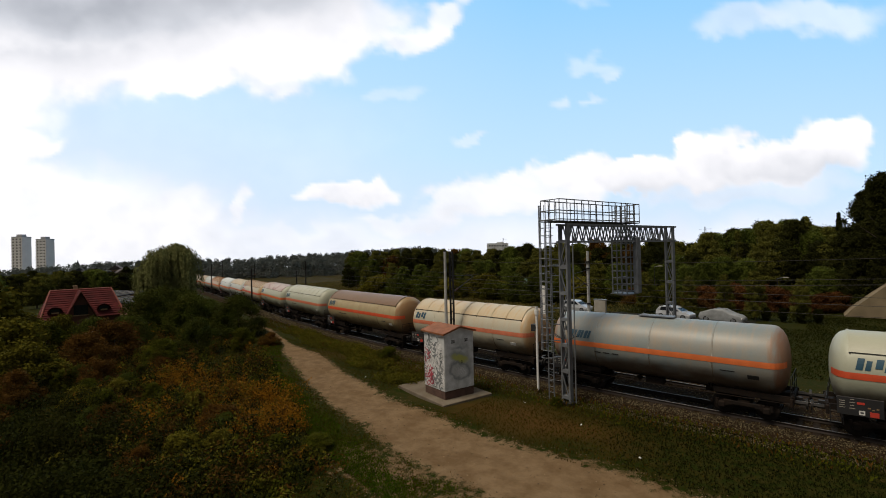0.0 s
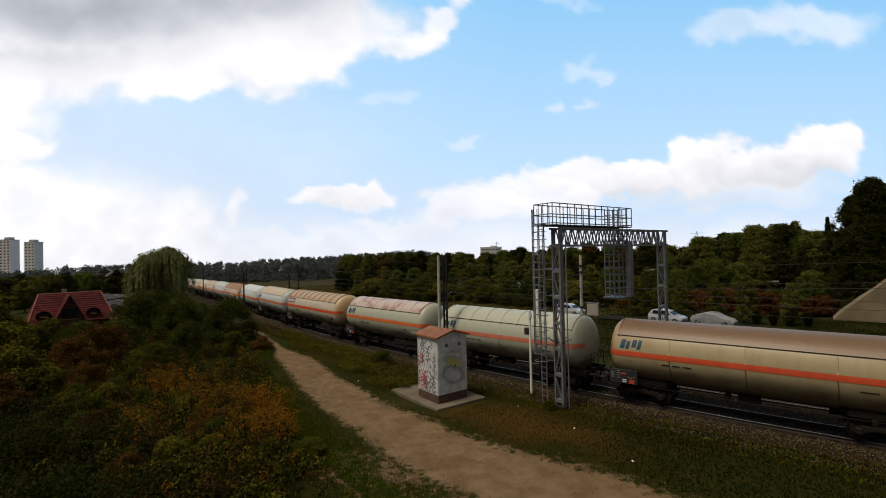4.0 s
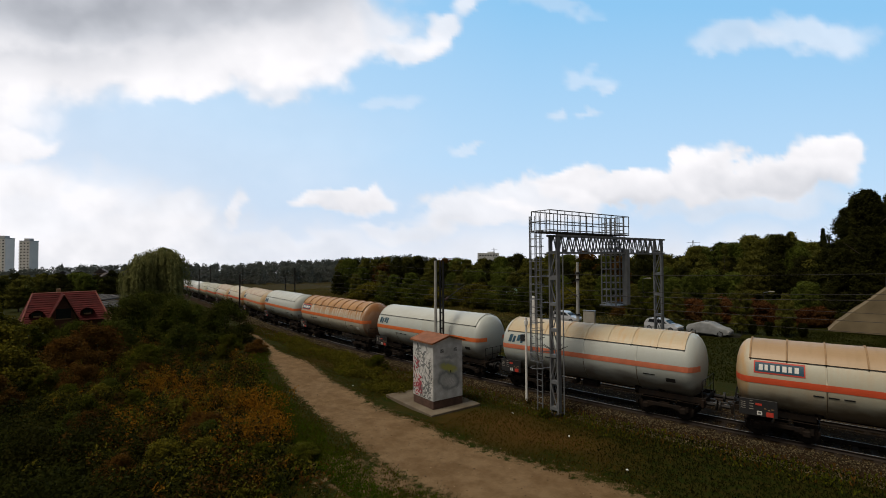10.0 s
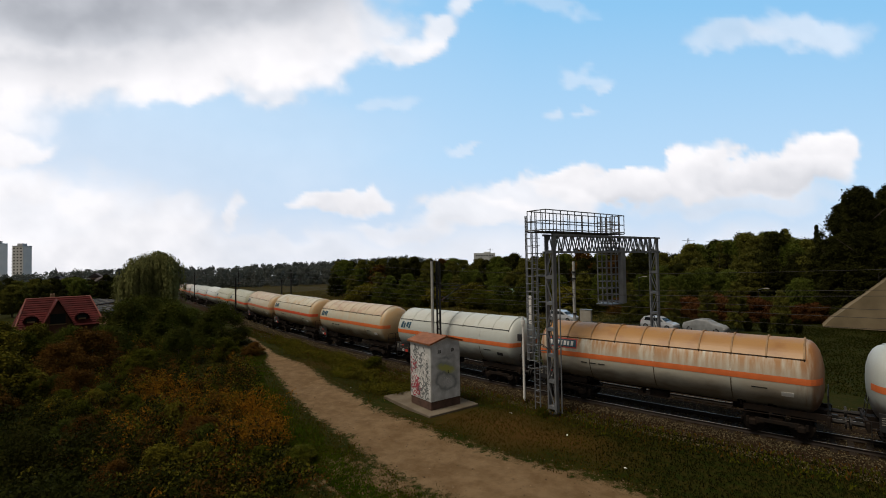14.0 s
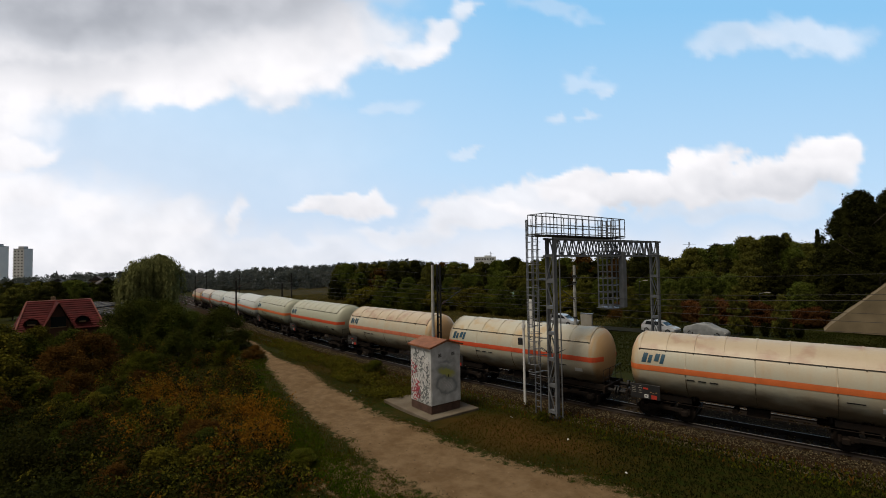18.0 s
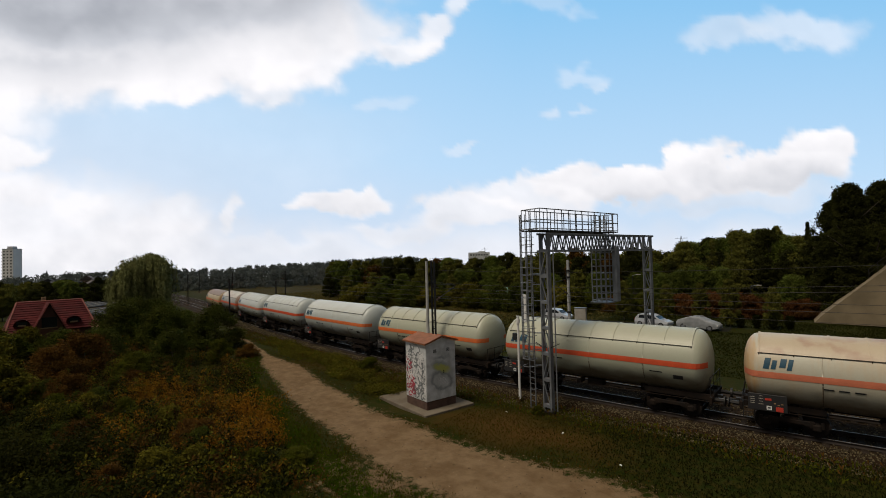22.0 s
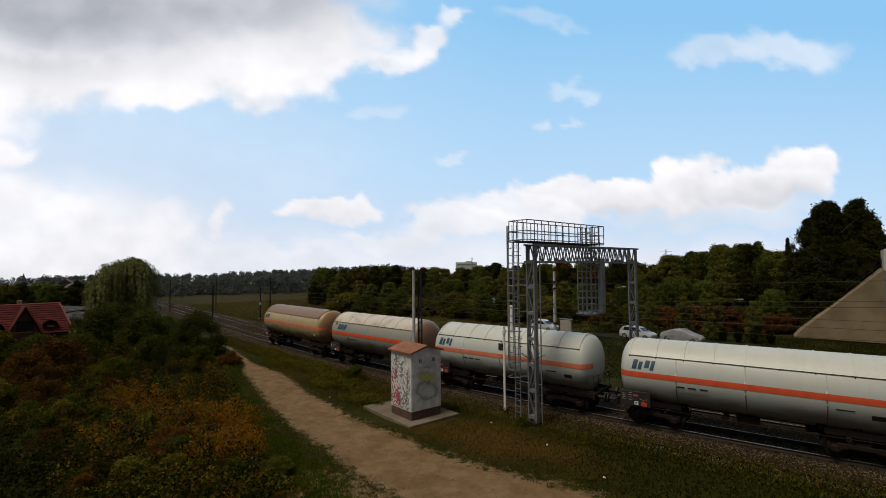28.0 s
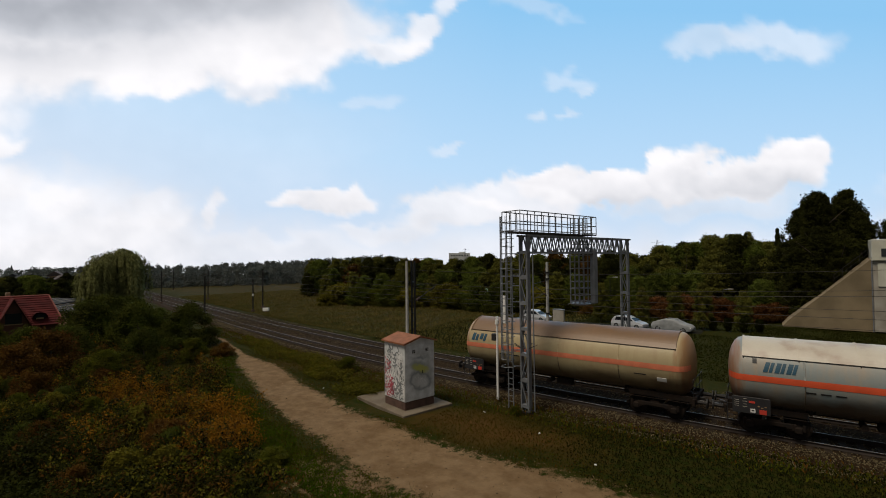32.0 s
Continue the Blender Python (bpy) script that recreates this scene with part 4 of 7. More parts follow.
def make_clouds():
    """Cloud banks laid out on a flat chart of the western sky, then thrown onto a far sphere."""
    u, v = np.meshgrid(np.arange(-560, 2140, 5.0), np.arange(-720, 500, 5.0), indexing="ij")
    rng = np.random.default_rng(5)
    n1, n2, n3 = billows(u, v * 1.5, 150, rng), billows(u, v * 1.4, 60, rng, 5), billows(u, v * 1.2, 320, rng, 3)
    n4, m1, m2 = billows(u, v * 1.2, 26, rng, 3), billows(u + 900, v * 1.4, 150, rng), billows(u + 900, v * 1.3, 55, rng, 5)
    wu, wv = u + 80 * (n1 - 0.5) + 62 * (n2 - 0.5) + 16 * (n4 - 0.5), v + 60 * (m1 - 0.5) + 54 * (m2 - 0.5) + 16 * (n4 - 0.5)
    cover, light = np.zeros_like(u), np.full_like(u, 0.9)

    def bank(cx, cy, rx, ry, dense=1.0, under=0.0, edge=0.5):
        nonlocal cover, light
        d = np.sqrt(((wu - cx) / rx) ** 2 + ((wv - cy) / ry) ** 2)
        c = np.clip((1.06 - d) / (edge * 0.62), 0, 1)
        c = dense * c * c * (3 - 2 * c)
        k = np.clip(1.0 - under * np.clip((v - cy) / ry * 0.6 + 0.5, 0, 1), 0, 1)
        light = light * (1 - c) + k * c
        cover = 1 - (1 - cover) * (1 - c)

    # haze low down
    bank(780, 520, 2600, 150, 0.62, 0.45, 0.9)
    bank(60, 410, 430, 130, 0.85, 0.2, 0.9)
    bank(-230, 150, 360, 330, 0.9, 0.15, 0.8)
    bank(330, 250, 480, 130, 0.15, 0.0, 1.0)
    # the great cloud overhead
    bank(-60, 20, 560, 190, 1.0, 0.0, 0.45)
    bank(290, 40, 330, 135, 1.0, 0.0, 0.5)
    bank(545, 50, 130, 105, 0.95, 0.0, 0.5)
    bank(470, 95, 110, 75, 0.95, 0.0, 0.5)
    bank(735, 72, 70, 34, 0.85, 0.1, 0.9)
    bank(775, 40, 52, 36, 0.8, 0.0, 0.9)
    bank(655, 35, 80, 62, 0.85, 0.0, 0.9)
    bank(835, 5, 40, 28, 0.7, 0.0, 0.9)
    bank(330, 120, 120, 60, 1.0, 0.0, 0.6)
    bank(490, 165, 60, 40, 0.8, 0.0, 0.8)
    bank(120, -120, 700, 190, 1.0, 0.3, 0.5)
    bank(-320, -300, 700, 260, 1.0, 0.4, 0.6)
    # its grey underside
    g = np.clip(1.15 - np.sqrt(((wu - 220) / 520) ** 2 + ((wv + 30) / 140) ** 2), 0, 1)
    light = light - np.clip(g * 1.5, 0, 1) * 0.46 * (0.7 + 0.6 * (n1 - 0.3))
    g = np.clip(1.0 - np.sqrt(((wu + 20) / 300) ** 2 + ((wv - 110) / 45) ** 2), 0, 1)
    light = light - g * 0.25
    # left bank
    bank(-40, 205, 190, 40, 0.6, 0.1, 0.9)
    bank(250, 400, 130, 26, 0.45, 0.1, 1.0)
    bank(100, 430, 210, 24, 0.4, 0.1, 1.0)
    bank(520, 420, 140, 18, 0.3, 0.1, 1.0)
    bank(20, 262, 90, 34, 0.9, 0.2, 0.6)
    bank(20, 330, 100, 40, 0.7, 0.2, 0.8)
    bank(150, 355, 70, 34, 0.65, 0.1, 0.9)
    bank(335, 372, 60, 42, 0.6, 0.1, 0.9)
    bank(425, 378, 22, 26, 0.75, 0.1, 0.8)
    # lone cumulus
    bank(610, 345, 88, 25, 0.95, 0.25, 0.6)
    bank(648, 335, 44, 24, 0.95, 0.2, 0.6)
    bank(560, 352, 44, 16, 0.8, 0.2, 0.7)
    # the long bank over the gantry
    bank(1012, 316, 62, 42, 1.0, 0.2, 0.5)
    bank(950, 345, 120, 34, 0.85, 0.2, 0.6)
    bank(850, 372, 140, 30, 0.85, 0.2, 0.7)
    bank(720, 396, 110, 20, 0.6, 0.2, 0.9)
    bank(1105, 330, 80, 28, 1.0, 0.3, 0.5)
    bank(1238, 294, 72, 46, 1.0, 0.22, 0.45)
    bank(1210, 312, 110, 32, 1.0, 0.2, 0.5)
    bank(1205, 300, 52, 38, 1.0, 0.2, 0.4)
    bank(1110, 320, 58, 26, 1.0, 0.2, 0.4)
    bank(1350, 300, 110, 36, 1.0, 0.3, 0.5)
    bank(1465, 272, 62, 46, 1.0, 0.2, 0.5)
    bank(1415, 302, 110, 36, 1.0, 0.4, 0.6)
    bank(1290, 345, 260, 30, 0.45, 0.45, 0.9)
    bank(1790, 330, 170, 70, 0.7, 0.2, 0.7)
    # wisps
    bank(1040, 128, 55, 18, 0.30, 0.0, 1.0)
    bank(1070, 145, 22, 12, 0.35, 0.0, 1.0)
    bank(995, 195, 20, 20, 0.4, 0.0, 1.0)
    bank(1055, 197, 22, 10, 0.35, 0.0, 1.0)
    bank(830, 265, 45, 10, 0.35, 0.0, 1.0)
    bank(1310, 62, 90, 34, 0.42, 0.0, 0.9)
    bank(1450, 50, 120, 40, 0.5, 0.0, 0.9)
    bank(980, 5, 80, 18, 0.25, 0.0, 1.0)
    bank(690, 170, 60, 22, 0.25, 0.0, 1.0)
    # the rest of the sky, out of view, goes on half clouded
    c = np.clip((n3 - 0.45) * 4, 0, 0.8) * np.clip((-v - 120) / 160, 0, 1)
    cover = 1 - (1 - cover) * (1 - c)
    light = light - 0.34 * (m2 - 0.42) - 0.24 * (n1 - 0.5) - 0.10 * (n4 - 0.5)
    turn = np.array(pose(0, 0, 0, 90.96, 0.85, 38.79).to_3x3())
    d = np.stack([(u - 784) / 820, -(v - 441) / 820, -np.ones_like(u)], -1)
    d = (d / np.linalg.norm(d, axis=-1, keepdims=True)) @ turn.T * 4300
    # fade at the rim
    rim = np.minimum.reduce([(u + 560) / 120, (2135 - u) / 120, (v + 720) / 150, np.ones_like(u)])
    rim = np.clip(rim, 0, 1)
    deep = np.clip((470 - v) / 470, 0, 1) * np.clip(0.55 + (u - 300) / 1400, 0.35, 1.0)
    nu, nv = u.shape
    i = np.arange(nu * nv).reshape(nu, nv)
    f = np.stack([i[:-1, :-1], i[:-1, 1:], i[1:, 1:], i[1:, :-1]], axis=-1).reshape(-1, 4)
    me = mesh_from("cloud_backdrop", d.reshape(-1, 3), f, cloud_material(), True)
    for name, a in (("cover", cover), ("light", light), ("deep", deep), ("rim", rim)):
        me.attributes.new(name, "FLOAT", "POINT").data.foreach_set("value", np.clip(a, 0, 1).astype(np.float32).ravel())
    ob = tagged(new("cloud_backdrop", me), "broken white cumulus and grey cloud in a blue sky", "clouds", kind="structure")
    ob.location = EYE
    return ob


CLOUDS = make_clouds()


# ---- signal gantry ----
def gantry():
    foot_a, foot_b = Vector((-11.2, 23.8, -0.3)), Vector((-8.5, 34.6, -0.3))
    ax = (foot_b - foot_a).normalized()
    span = (foot_b - foot_a).length
    g = thing("signal_gantry", Matrix.Translation(foot_a) @ Matrix(((ax.x, -ax.y, 0, 0), (ax.y, ax.x, 0, 0), (0, 0, 1, 0), (0, 0, 0, 1))),
              "galvanised steel lattice signal gantry spanning two tracks", "signal gantry")
    top, low = 9.80, 8.85

    def leg(x):
        p = part("leg", box(box(B(), (x, -0.25, top / 2), (0.26, 0.11, top)), (x, 0.25, top / 2), (0.26, 0.08, top)), GALV, g)
        for k in range(7):
            z = 0.35 + k * 1.42
            part("batten", box(B(), (x, 0, z), (0.28, 0.42, 0.17)), GALV, p)
            if k < 6:
                for d in (-0.15, 0.15):
                    a, b = (0.2, -0.2) if k % 2 else (-0.2, 0.2)
                    part("brace", beam(B(), (x + d, a, z + 0.12), (x + d, b, z + 1.3), 0.045), GALV, p)
        part("base_plate", box(B(), (x, 0, 0.05), (0.5, 0.8, 0.2), bevel=0.03), DARK_STEEL, p)

    leg(0.0)
    leg(span)
    truss = part("truss", B(), GALV, g)
    for y in (-0.32, 0.32):
        for z in (top, low):
            part("chord", beam(B(), (-0.2, y, z), (span + 0.25, y, z), 0.11), GALV, truss)
        n = 17
        for k in range(n):
            x0, x1 = span * k / n, span * (k + 1) / n
            part("lattice_bar", beam(B(), (x0, y, low), ((x0 + x1) / 2, y, top), 0.055), GALV, truss)
            part("lattice_bar", beam(B(), ((x0 + x1) / 2, y, top), (x1, y, low), 0.055), GALV, truss)
    for k in range(12):
        x = span * k / 11
        part("cross_bar", beam(B(), (x, -0.32, top), (x, 0.32, top), 0.05), GALV, truss)
        part("cross_bar", beam(B(), (x, -0.32, low), (x, 0.32, low), 0.05), GALV, truss)
    # walkway with its railing
    x0, x1, y0, y1, zd, zt = -0.75, 6.9, -0.35, 0.95, 9.98, 11.16
    deck = part("walkway", box(B(), ((x0 + x1) / 2, (y0 + y1) / 2, zd), (x1 - x0, y1 - y0, 0.05)), DARK_STEEL, g)
    for y in (y0, y1):
        for k in range(13):
            x = x0 + (x1 - x0) * k / 12
            part("rail_post", beam(B(), (x, y, zd), (x, y, zt), 0.036), GALV, deck)
        for z in (zt, (zt + zd) / 2 - 0.02, zd + 0.1):
            part("guard_rail", beam(B(), (x0, y, z), (x1, y, z), 0.05), GALV, deck)
    for x in (x0, x1):
        for z in (zt, (zt + zd) / 2, zd + 0.1):
            part("guard_rail", beam(B(), (x, y0, z), (x, y1, z), 0.045), GALV, deck)
        for k in range(1, 4):
            y = y0 + (y1 - y0) * k / 4
            part("rail_post", beam(B(), (x, y, zd), (x, y, zt), 0.03), GALV, deck)
    # cage hanging over the line, with the back of the signal screen
    cx0, cx1, cy0, cy1, cz = 5.85, 6.85, -0.05, 0.95, 5.55
    cage = part("hanging_cage", box(B(), ((cx0 + cx1) / 2, (cy0 + cy1) / 2, cz), (1.15, 1.25, 0.06)), GALV, g)
    for x in (cx0, cx1):
        for k in range(4):
            y = cy0 + (cy1 - cy0) * k / 3
            part("cage_bar", beam(B(), (x, y, cz), (x, y, low), 0.06), GALV, cage)
    for k in range(9):
        z = cz + 0.15 + k * 0.43
        for x in (cx0, cx1):
            part("cage_rung", beam(B(), (x, cy0, z), (x, cy1, z), 0.06), GALV, cage)
        for y in (cy0, cy1):
            part("cage_rung", beam(B(), (cx0, y, z), (cx1, y, z), 0.04), GALV, cage)
    for k in range(4):
        y = cy0 + (cy1 - cy0) * k / 3
        for x in (cx0 + 0.1, cx1):
            part("cage_bar", beam(B(), (x, y, low - 0.1), (x, y, zt), 0.045), GALV, cage)
    for k in range(5):
        z = low + 0.1 + 0.46 * k
        for x in (cx0 + 0.1, cx1):
            part("cage_rung", beam(B(), (x, cy0, z), (x, cy1, z), 0.05), GALV, cage)
    part("signal_screen", box(B(), (6.62, -0.30, 7.35), (0.42, 0.30, 3.5), bevel=0.02), GALV, g, "plain grey back of a signal head")
    # hooped ladder up the near leg
    lad = part("ladder", B(), GALV, g)
    for y in (0.62, 0.98):
        part("ladder_rail", beam(B(), (-0.35, y, 0.1), (-0.35, y, 10.0), 0.05), GALV, lad)
    for k in range(30):
        part("rung", beam(B(), (-0.35, 0.62, 0.5 + 0.32 * k), (-0.35, 0.98, 0.5 + 0.32 * k), 0.03), GALV, lad)
    for k in range(19):
        z = 2.5 + 0.42 * k
        pts = [(-0.35 - 0.62 * math.sin(math.pi * j / 6), 0.8 + 0.36 * math.cos(math.pi * j / 6) * (1 + 0.15 * math.sin(math.pi * j / 6)), z) for j in range(7)]
        part("hoop", polytube(pts, 0.02, 6), GALV, lad)
    for j in (1, 2, 3, 4, 5):
        y, x = 0.8 + 0.36 * math.cos(math.pi * j / 6) * 1.1, -0.35 - 0.62 * math.sin(math.pi * j / 6)
        part("cage_strap", beam(B(), (x, y, 2.9), (x, y, 10.9), 0.03), GALV, lad)
    for z in (2.5, 3.4, 4.3, 5.2, 6.1, 7.0, 7.9, 8.8):
        part("ladder_stay", beam(B(), (0, 0.3, z), (-0.35, 0.62, z), 0.05), GALV, lad)
    # spiked guard and cable pipe
    for k in range(7):
        a = math.pi * 2 * k / 7
        part("guard_spike", beam(B(), (0.25 * math.cos(a), 0.3 * math.sin(a), 3.55), (0.6 * math.cos(a), 0.7 * math.sin(a), 3.75), 0.03), DARK_STEEL, g)
    part("cable_pipe", tube(B(), (0.1, -0.5, 0.1), (0.1, -0.5, 9.2), 0.035), GALV, g)
    part("bracket", box(B(), (0, 0.35, 7.55), (0.2, 1.1, 0.1)), GALV, g)
    board = part("signal_board", box(B(), (-0.2, 1.42, 5.6), (0.06, 0.32, 1.6), bevel=0.01), WHITE, g, "small white lattice board on the ladder")
    part("board_back", box(B(), (-0.1, 1.62, 5.6), (0.1, 0.1, 1.7)), BLACK, board)


gantry()

# white marker post
post = thing("marker_post", pose(-13.68, 25.08, -0.3), "slim white marker post with a black box beside the track", "post")
bm = tube(tube(B(), (0, 0, 0), (0, 0, 4.95), 0.075, 0.07, 12), (0, 0, 4.55), (0, 0, 4.8), 0.12, seg=12)
part("pole", bm, WHITE, post)
part("cap", tube(B(), (0, 0, 4.95), (0, 0, 5.0), 0.085, seg=12), WHITE, post)
part("signal_box", box(B(), (-0.20, -0.02, 3.75), (0.28, 0.22, 0.42), bevel=0.02), BLACK, post)
part("arm", beam(B(), (-0.1, 0, 3.75), (0.05, 0, 3.75), 0.04), DARK_STEEL, post)


# ---- relay cabinet ----
def spray_face():
    """Cabinet paint with soft-edged shapes sprayed on it, in the sheet's own width (y) and height (z)."""
    m = mat("sprayed_cabinet_paint", (0.64, 0.665, 0.68), 0.6, 0, 0.3, 2.2, 30, 0.05, tint=(0.40, 0.42, 0.42))
    n, l = m.node_tree.nodes, m.node_tree.links
    bsdf = n["Principled BSDF"]
    out = bsdf.inputs["Base Color"].links[0].from_socket
    tc, nz, off = n.new("ShaderNodeTexCoord"), n.new("ShaderNodeTexNoise"), n.new("ShaderNodeVectorMath")
    nz.inputs["Scale"].default_value, nz.inputs["Detail"].default_value = 2.6, 4
    l.new(tc.outputs["Object"], nz.inputs["Vector"])
    off.operation = "MULTIPLY_ADD"
    off.inputs[1].default_value = (0.5, 0.5, 0.5)
    l.new(nz.outputs["Color"], off.inputs[0])
    l.new(tc.outputs["Object"], off.inputs[2])

    def shape(cy, cz, ry, rz, tilt, col, soft, amount, ring=0.0):
        nonlocal out
        mp, ln, rg, mx = n.new("ShaderNodeMapping"), n.new("ShaderNodeVectorMath"), n.new("ShaderNodeMapRange"), n.new("ShaderNodeMix")
        mp.vector_type = "TEXTURE"
        mp.inputs["Location"].default_value = (0, cy + 0.25, cz + 0.25)
        mp.inputs["Rotation"].default_value = (radians(tilt), 0, 0)
        mp.inputs["Scale"].default_value = (100, ry, rz)
        ln.operation = "LENGTH"
        l.new(off.outputs[0], mp.inputs[0])
        l.new(mp.outputs[0], ln.inputs[0])
        src = ln.outputs["Value"]
        if ring:
            sb, ab = n.new("ShaderNodeMath"), n.new("ShaderNodeMath")
            sb.operation, ab.operation, sb.inputs[1].default_value = "SUBTRACT", "ABSOLUTE", 1.0
            l.new(src, sb.inputs[0])
            l.new(sb.outputs[0], ab.inputs[0])
            src = ab.outputs[0]
        rg.inputs[1].default_value, rg.inputs[2].default_value = (0.0, ring) if ring else (1.0 - soft, 1.0)
        rg.inputs[3].default_value, rg.inputs[4].default_value = amount, 0.0
        l.new(src, rg.inputs[0])
        mx.data_type = "RGBA"
        l.new(rg.outputs[0], mx.inputs[0])
        l.new(out, mx.inputs[6])
        mx.inputs[7].default_value = (*col, 1)
        out = mx.outputs[2]

    shape(0.0, 1.8, 1.0, 1.2, 0, (0.36, 0.39, 0.38), 0.8, 0.7)
    shape(0.0, 2.84, 0.75, 0.13, -6, (0.24, 0.27, 0.29), 0.9, 0.9)
    shape(-0.1, 2.30, 0.78, 0.42, -18, (0.27, 0.31, 0.29), 0.5, 0.85)
    shape(0.0, 2.20, 0.80, 0.27, -18, (0.46, 0.48, 0.12), 0.5, 0.95)
    shape(0.0, 1.50, 0.70, 0.44, -20, (0.17, 0.19, 0.20), 0.5, 0.75, 0.30)
    shape(0.05, 1.40, 0.42, 0.28, -14, (0.50, 0.52, 0.52), 0.7, 0.8)
    l.new(out, bsdf.inputs["Base Color"])
    return m


def cabinet():
    front = Vector((-16.78, 20.01, -0.50))
    u, w = Vector((-0.967, 0.255, 0)).normalized(), Vector((0.255, 0.967, 0)).normalized()
    m = Matrix.Translation(front) @ Matrix(((u.x, w.x, 0, 0), (u.y, w.y, 0, 0), (0, 0, 1, 0), (0, 0, 0, 1)))
    m = m @ Matrix.Translation((1.03, 1.06, 0))
    slab = part("concrete_slab", box(B(), (0.82, 0.13, 0.15), (5.0, 3.5, 0.3), bevel=0.03), mat("dirty_slab_concrete", (0.17, 0.145, 0.11), 0.9, 0, 0.4, 0.9, 20, 0.3, tint=(0.115, 0.09, 0.062), spec=0.1))
    slab.matrix_world = m
    tagged(slab, "weathered grey concrete slab in the grass under a cabinet", "slab")
    c = thing("relay_cabinet", m @ Matrix.Translation((0, 0, 0.3)), "tall grey trackside cabinet covered in graffiti with brown hipped roof", "cabinet")
    a, b, z0, z1 = 1.03, 1.06, 0.46, 3.68
    part("plinth", box(B(), (0, 0, 0.22), (2 * a - 0.03, 2 * b - 0.03, 0.44), bevel=0.02), PLINTH, c)
    body = part("body", box(B(), (0, 0, (z0 + z1) / 2), (2 * a, 2 * b, z1 - z0), bevel=0.02), CABINET, c)
    e, zt, rise = 0.13, z1, 0.34
    bm = loft([[(x, -b - e, zt - 0.03), (x, -b - e, zt + 0.06), (x, 0.0, zt + 0.06 + rise), (x, b + e, zt + 0.06), (x, b + e, zt - 0.03), (x, 0.0, zt + rise - 0.05)] for x in (-a - e, a + e)])
    roof = part("roof", bm, ROOF_BROWN, c)
    for x in (-a - 0.01, a + 0.01):
        part("pediment", loft([[(x + q, -b, zt - 0.02), (x + q, b, zt - 0.02), (x + q, 0.0, zt + rise - 0.02)] for q in (-0.02, 0.02)]), CABINET, roof)
    # the face towards the path: doors, vents, a hatch line and the sprayed shapes
    xf = -a - 0.004
    door = part("door", box(B(), (xf, 0, (z0 + z1) / 2 - 0.05), (0.03, 2 * b - 0.22, z1 - z0 - 0.25), bevel=0.008), CABINET, c)
    part("door_seam", box(B(), (xf - 0.012, 0.0, (z0 + z1) / 2 - 0.05), (0.012, 0.02, z1 - z0 - 0.3)), PLINTH, door)
    part("handle", box(B(), (xf - 0.04, 0.15, 2.0), (0.05, 0.03, 0.16), bevel=0.005), DARK_STEEL, door)
    for y in (-0.45, 0.5):
        vent = part("vent", box(B(), (xf - 0.02, y, 3.22), (0.02, 0.22, 0.2)), DARK_STEEL, c)
        for k in range(4):
            part("vent_slat", box(B(), (xf - 0.035, y, 3.15 + 0.05 * k), (0.02, 0.2, 0.012)), CABINET, vent)
    spray = {k: mat(f"{k}_spray_paint", col, 0.6, 0, 0.3, 2, 18, 0.02) for k, col in
             (("white", (0.72, 0.72, 0.72)), ("red", (0.42, 0.05, 0.08)), ("grey", (0.20, 0.22, 0.23)), ("dark", (0.07, 0.08, 0.085)))}

    face = part("sprayed_face", box(B(), (xf - 0.02, 0, (z0 + z1) / 2 - 0.05), (0.012, 2 * b - 0.14, z1 - z0 - 0.16)), spray_face(), body, "grey sheet with faded yellow and grey sprayed shapes")
    xs = xf - 0.03
    for k in range(6):
        y0 = 0.34 - 0.13 * k
        part("sprayed_stroke", ribbon([(xs, y0 + 0.10 * math.sin(q * 1.3 + k) , 1.22 + 0.03 * k + 0.10 * q) for q in range(5)], 0.026, (1, 0, 0)), spray["white"], face)
    # scribbles on the face along the line
    rng = random.Random(4)
    yf = -b - 0.006

    def scribble(col, x, z, w, h, turns, thick):
        pts = []
        ph, deep = rng.random() * 6, rng.random() * 0.004
        n = int(turns * 14)
        for k in range(n + 1):
            q = k / n * turns * 2 * math.pi
            px = x + w * math.sin(q + ph) + 0.3 * w * math.sin(2.7 * q)
            pts.append((max(-a + 0.05, min(a - 0.05, px)), yf - deep, max(z0 + 0.08, min(z1 - 0.12, z + h * (k / n - 0.5) + 0.13 * h * math.cos(1.9 * q + ph)))))
        part("sprayed_scrawl", ribbon(pts, thick, (0, -1, 0)), spray[col], body)

    for k in range(12):
        scribble("grey", -0.9 + 0.16 * k, rng.uniform(0.9, 2.9), 0.2, rng.uniform(0.8, 1.6), 2.2, 0.09)
    for k in range(14):
        scribble("red", 0.85 - 0.06 * k + rng.uniform(-0.1, 0.1), rng.uniform(0.8, 2.4), 0.16, rng.uniform(0.5, 1.0), 2.0, 0.07)
    for k in range(16):
        scribble("white", 0.9 - 0.12 * k + rng.uniform(-0.05, 0.05), rng.uniform(1.0, 2.6), 0.13, rng.uniform(0.7, 1.4), 2.6, 0.065)
        scribble("dark", 0.9 - 0.12 * k, rng.uniform(0.8, 2.6), 0.13, rng.uniform(0.6, 1.2), 2.0, 0.025)
    for k in range(18):
        scribble("white", 0.92 - 0.11 * k, rng.uniform(0.8, 2.3), 0.10, rng.uniform(0.5, 1.0), 2.4, 0.05)
    for k in range(12):
        scribble("white", 0.85 - 0.15 * k, 2.75 + 0.15 * rng.random(), 0.1, 0.55, 2.0, 0.055)


cabinet()


# ---- overhead line ----
POLE = mat("pale_concrete_pole", (0.42, 0.42, 0.40), 0.8, 0, 0.3, 2, 30, 0.15)


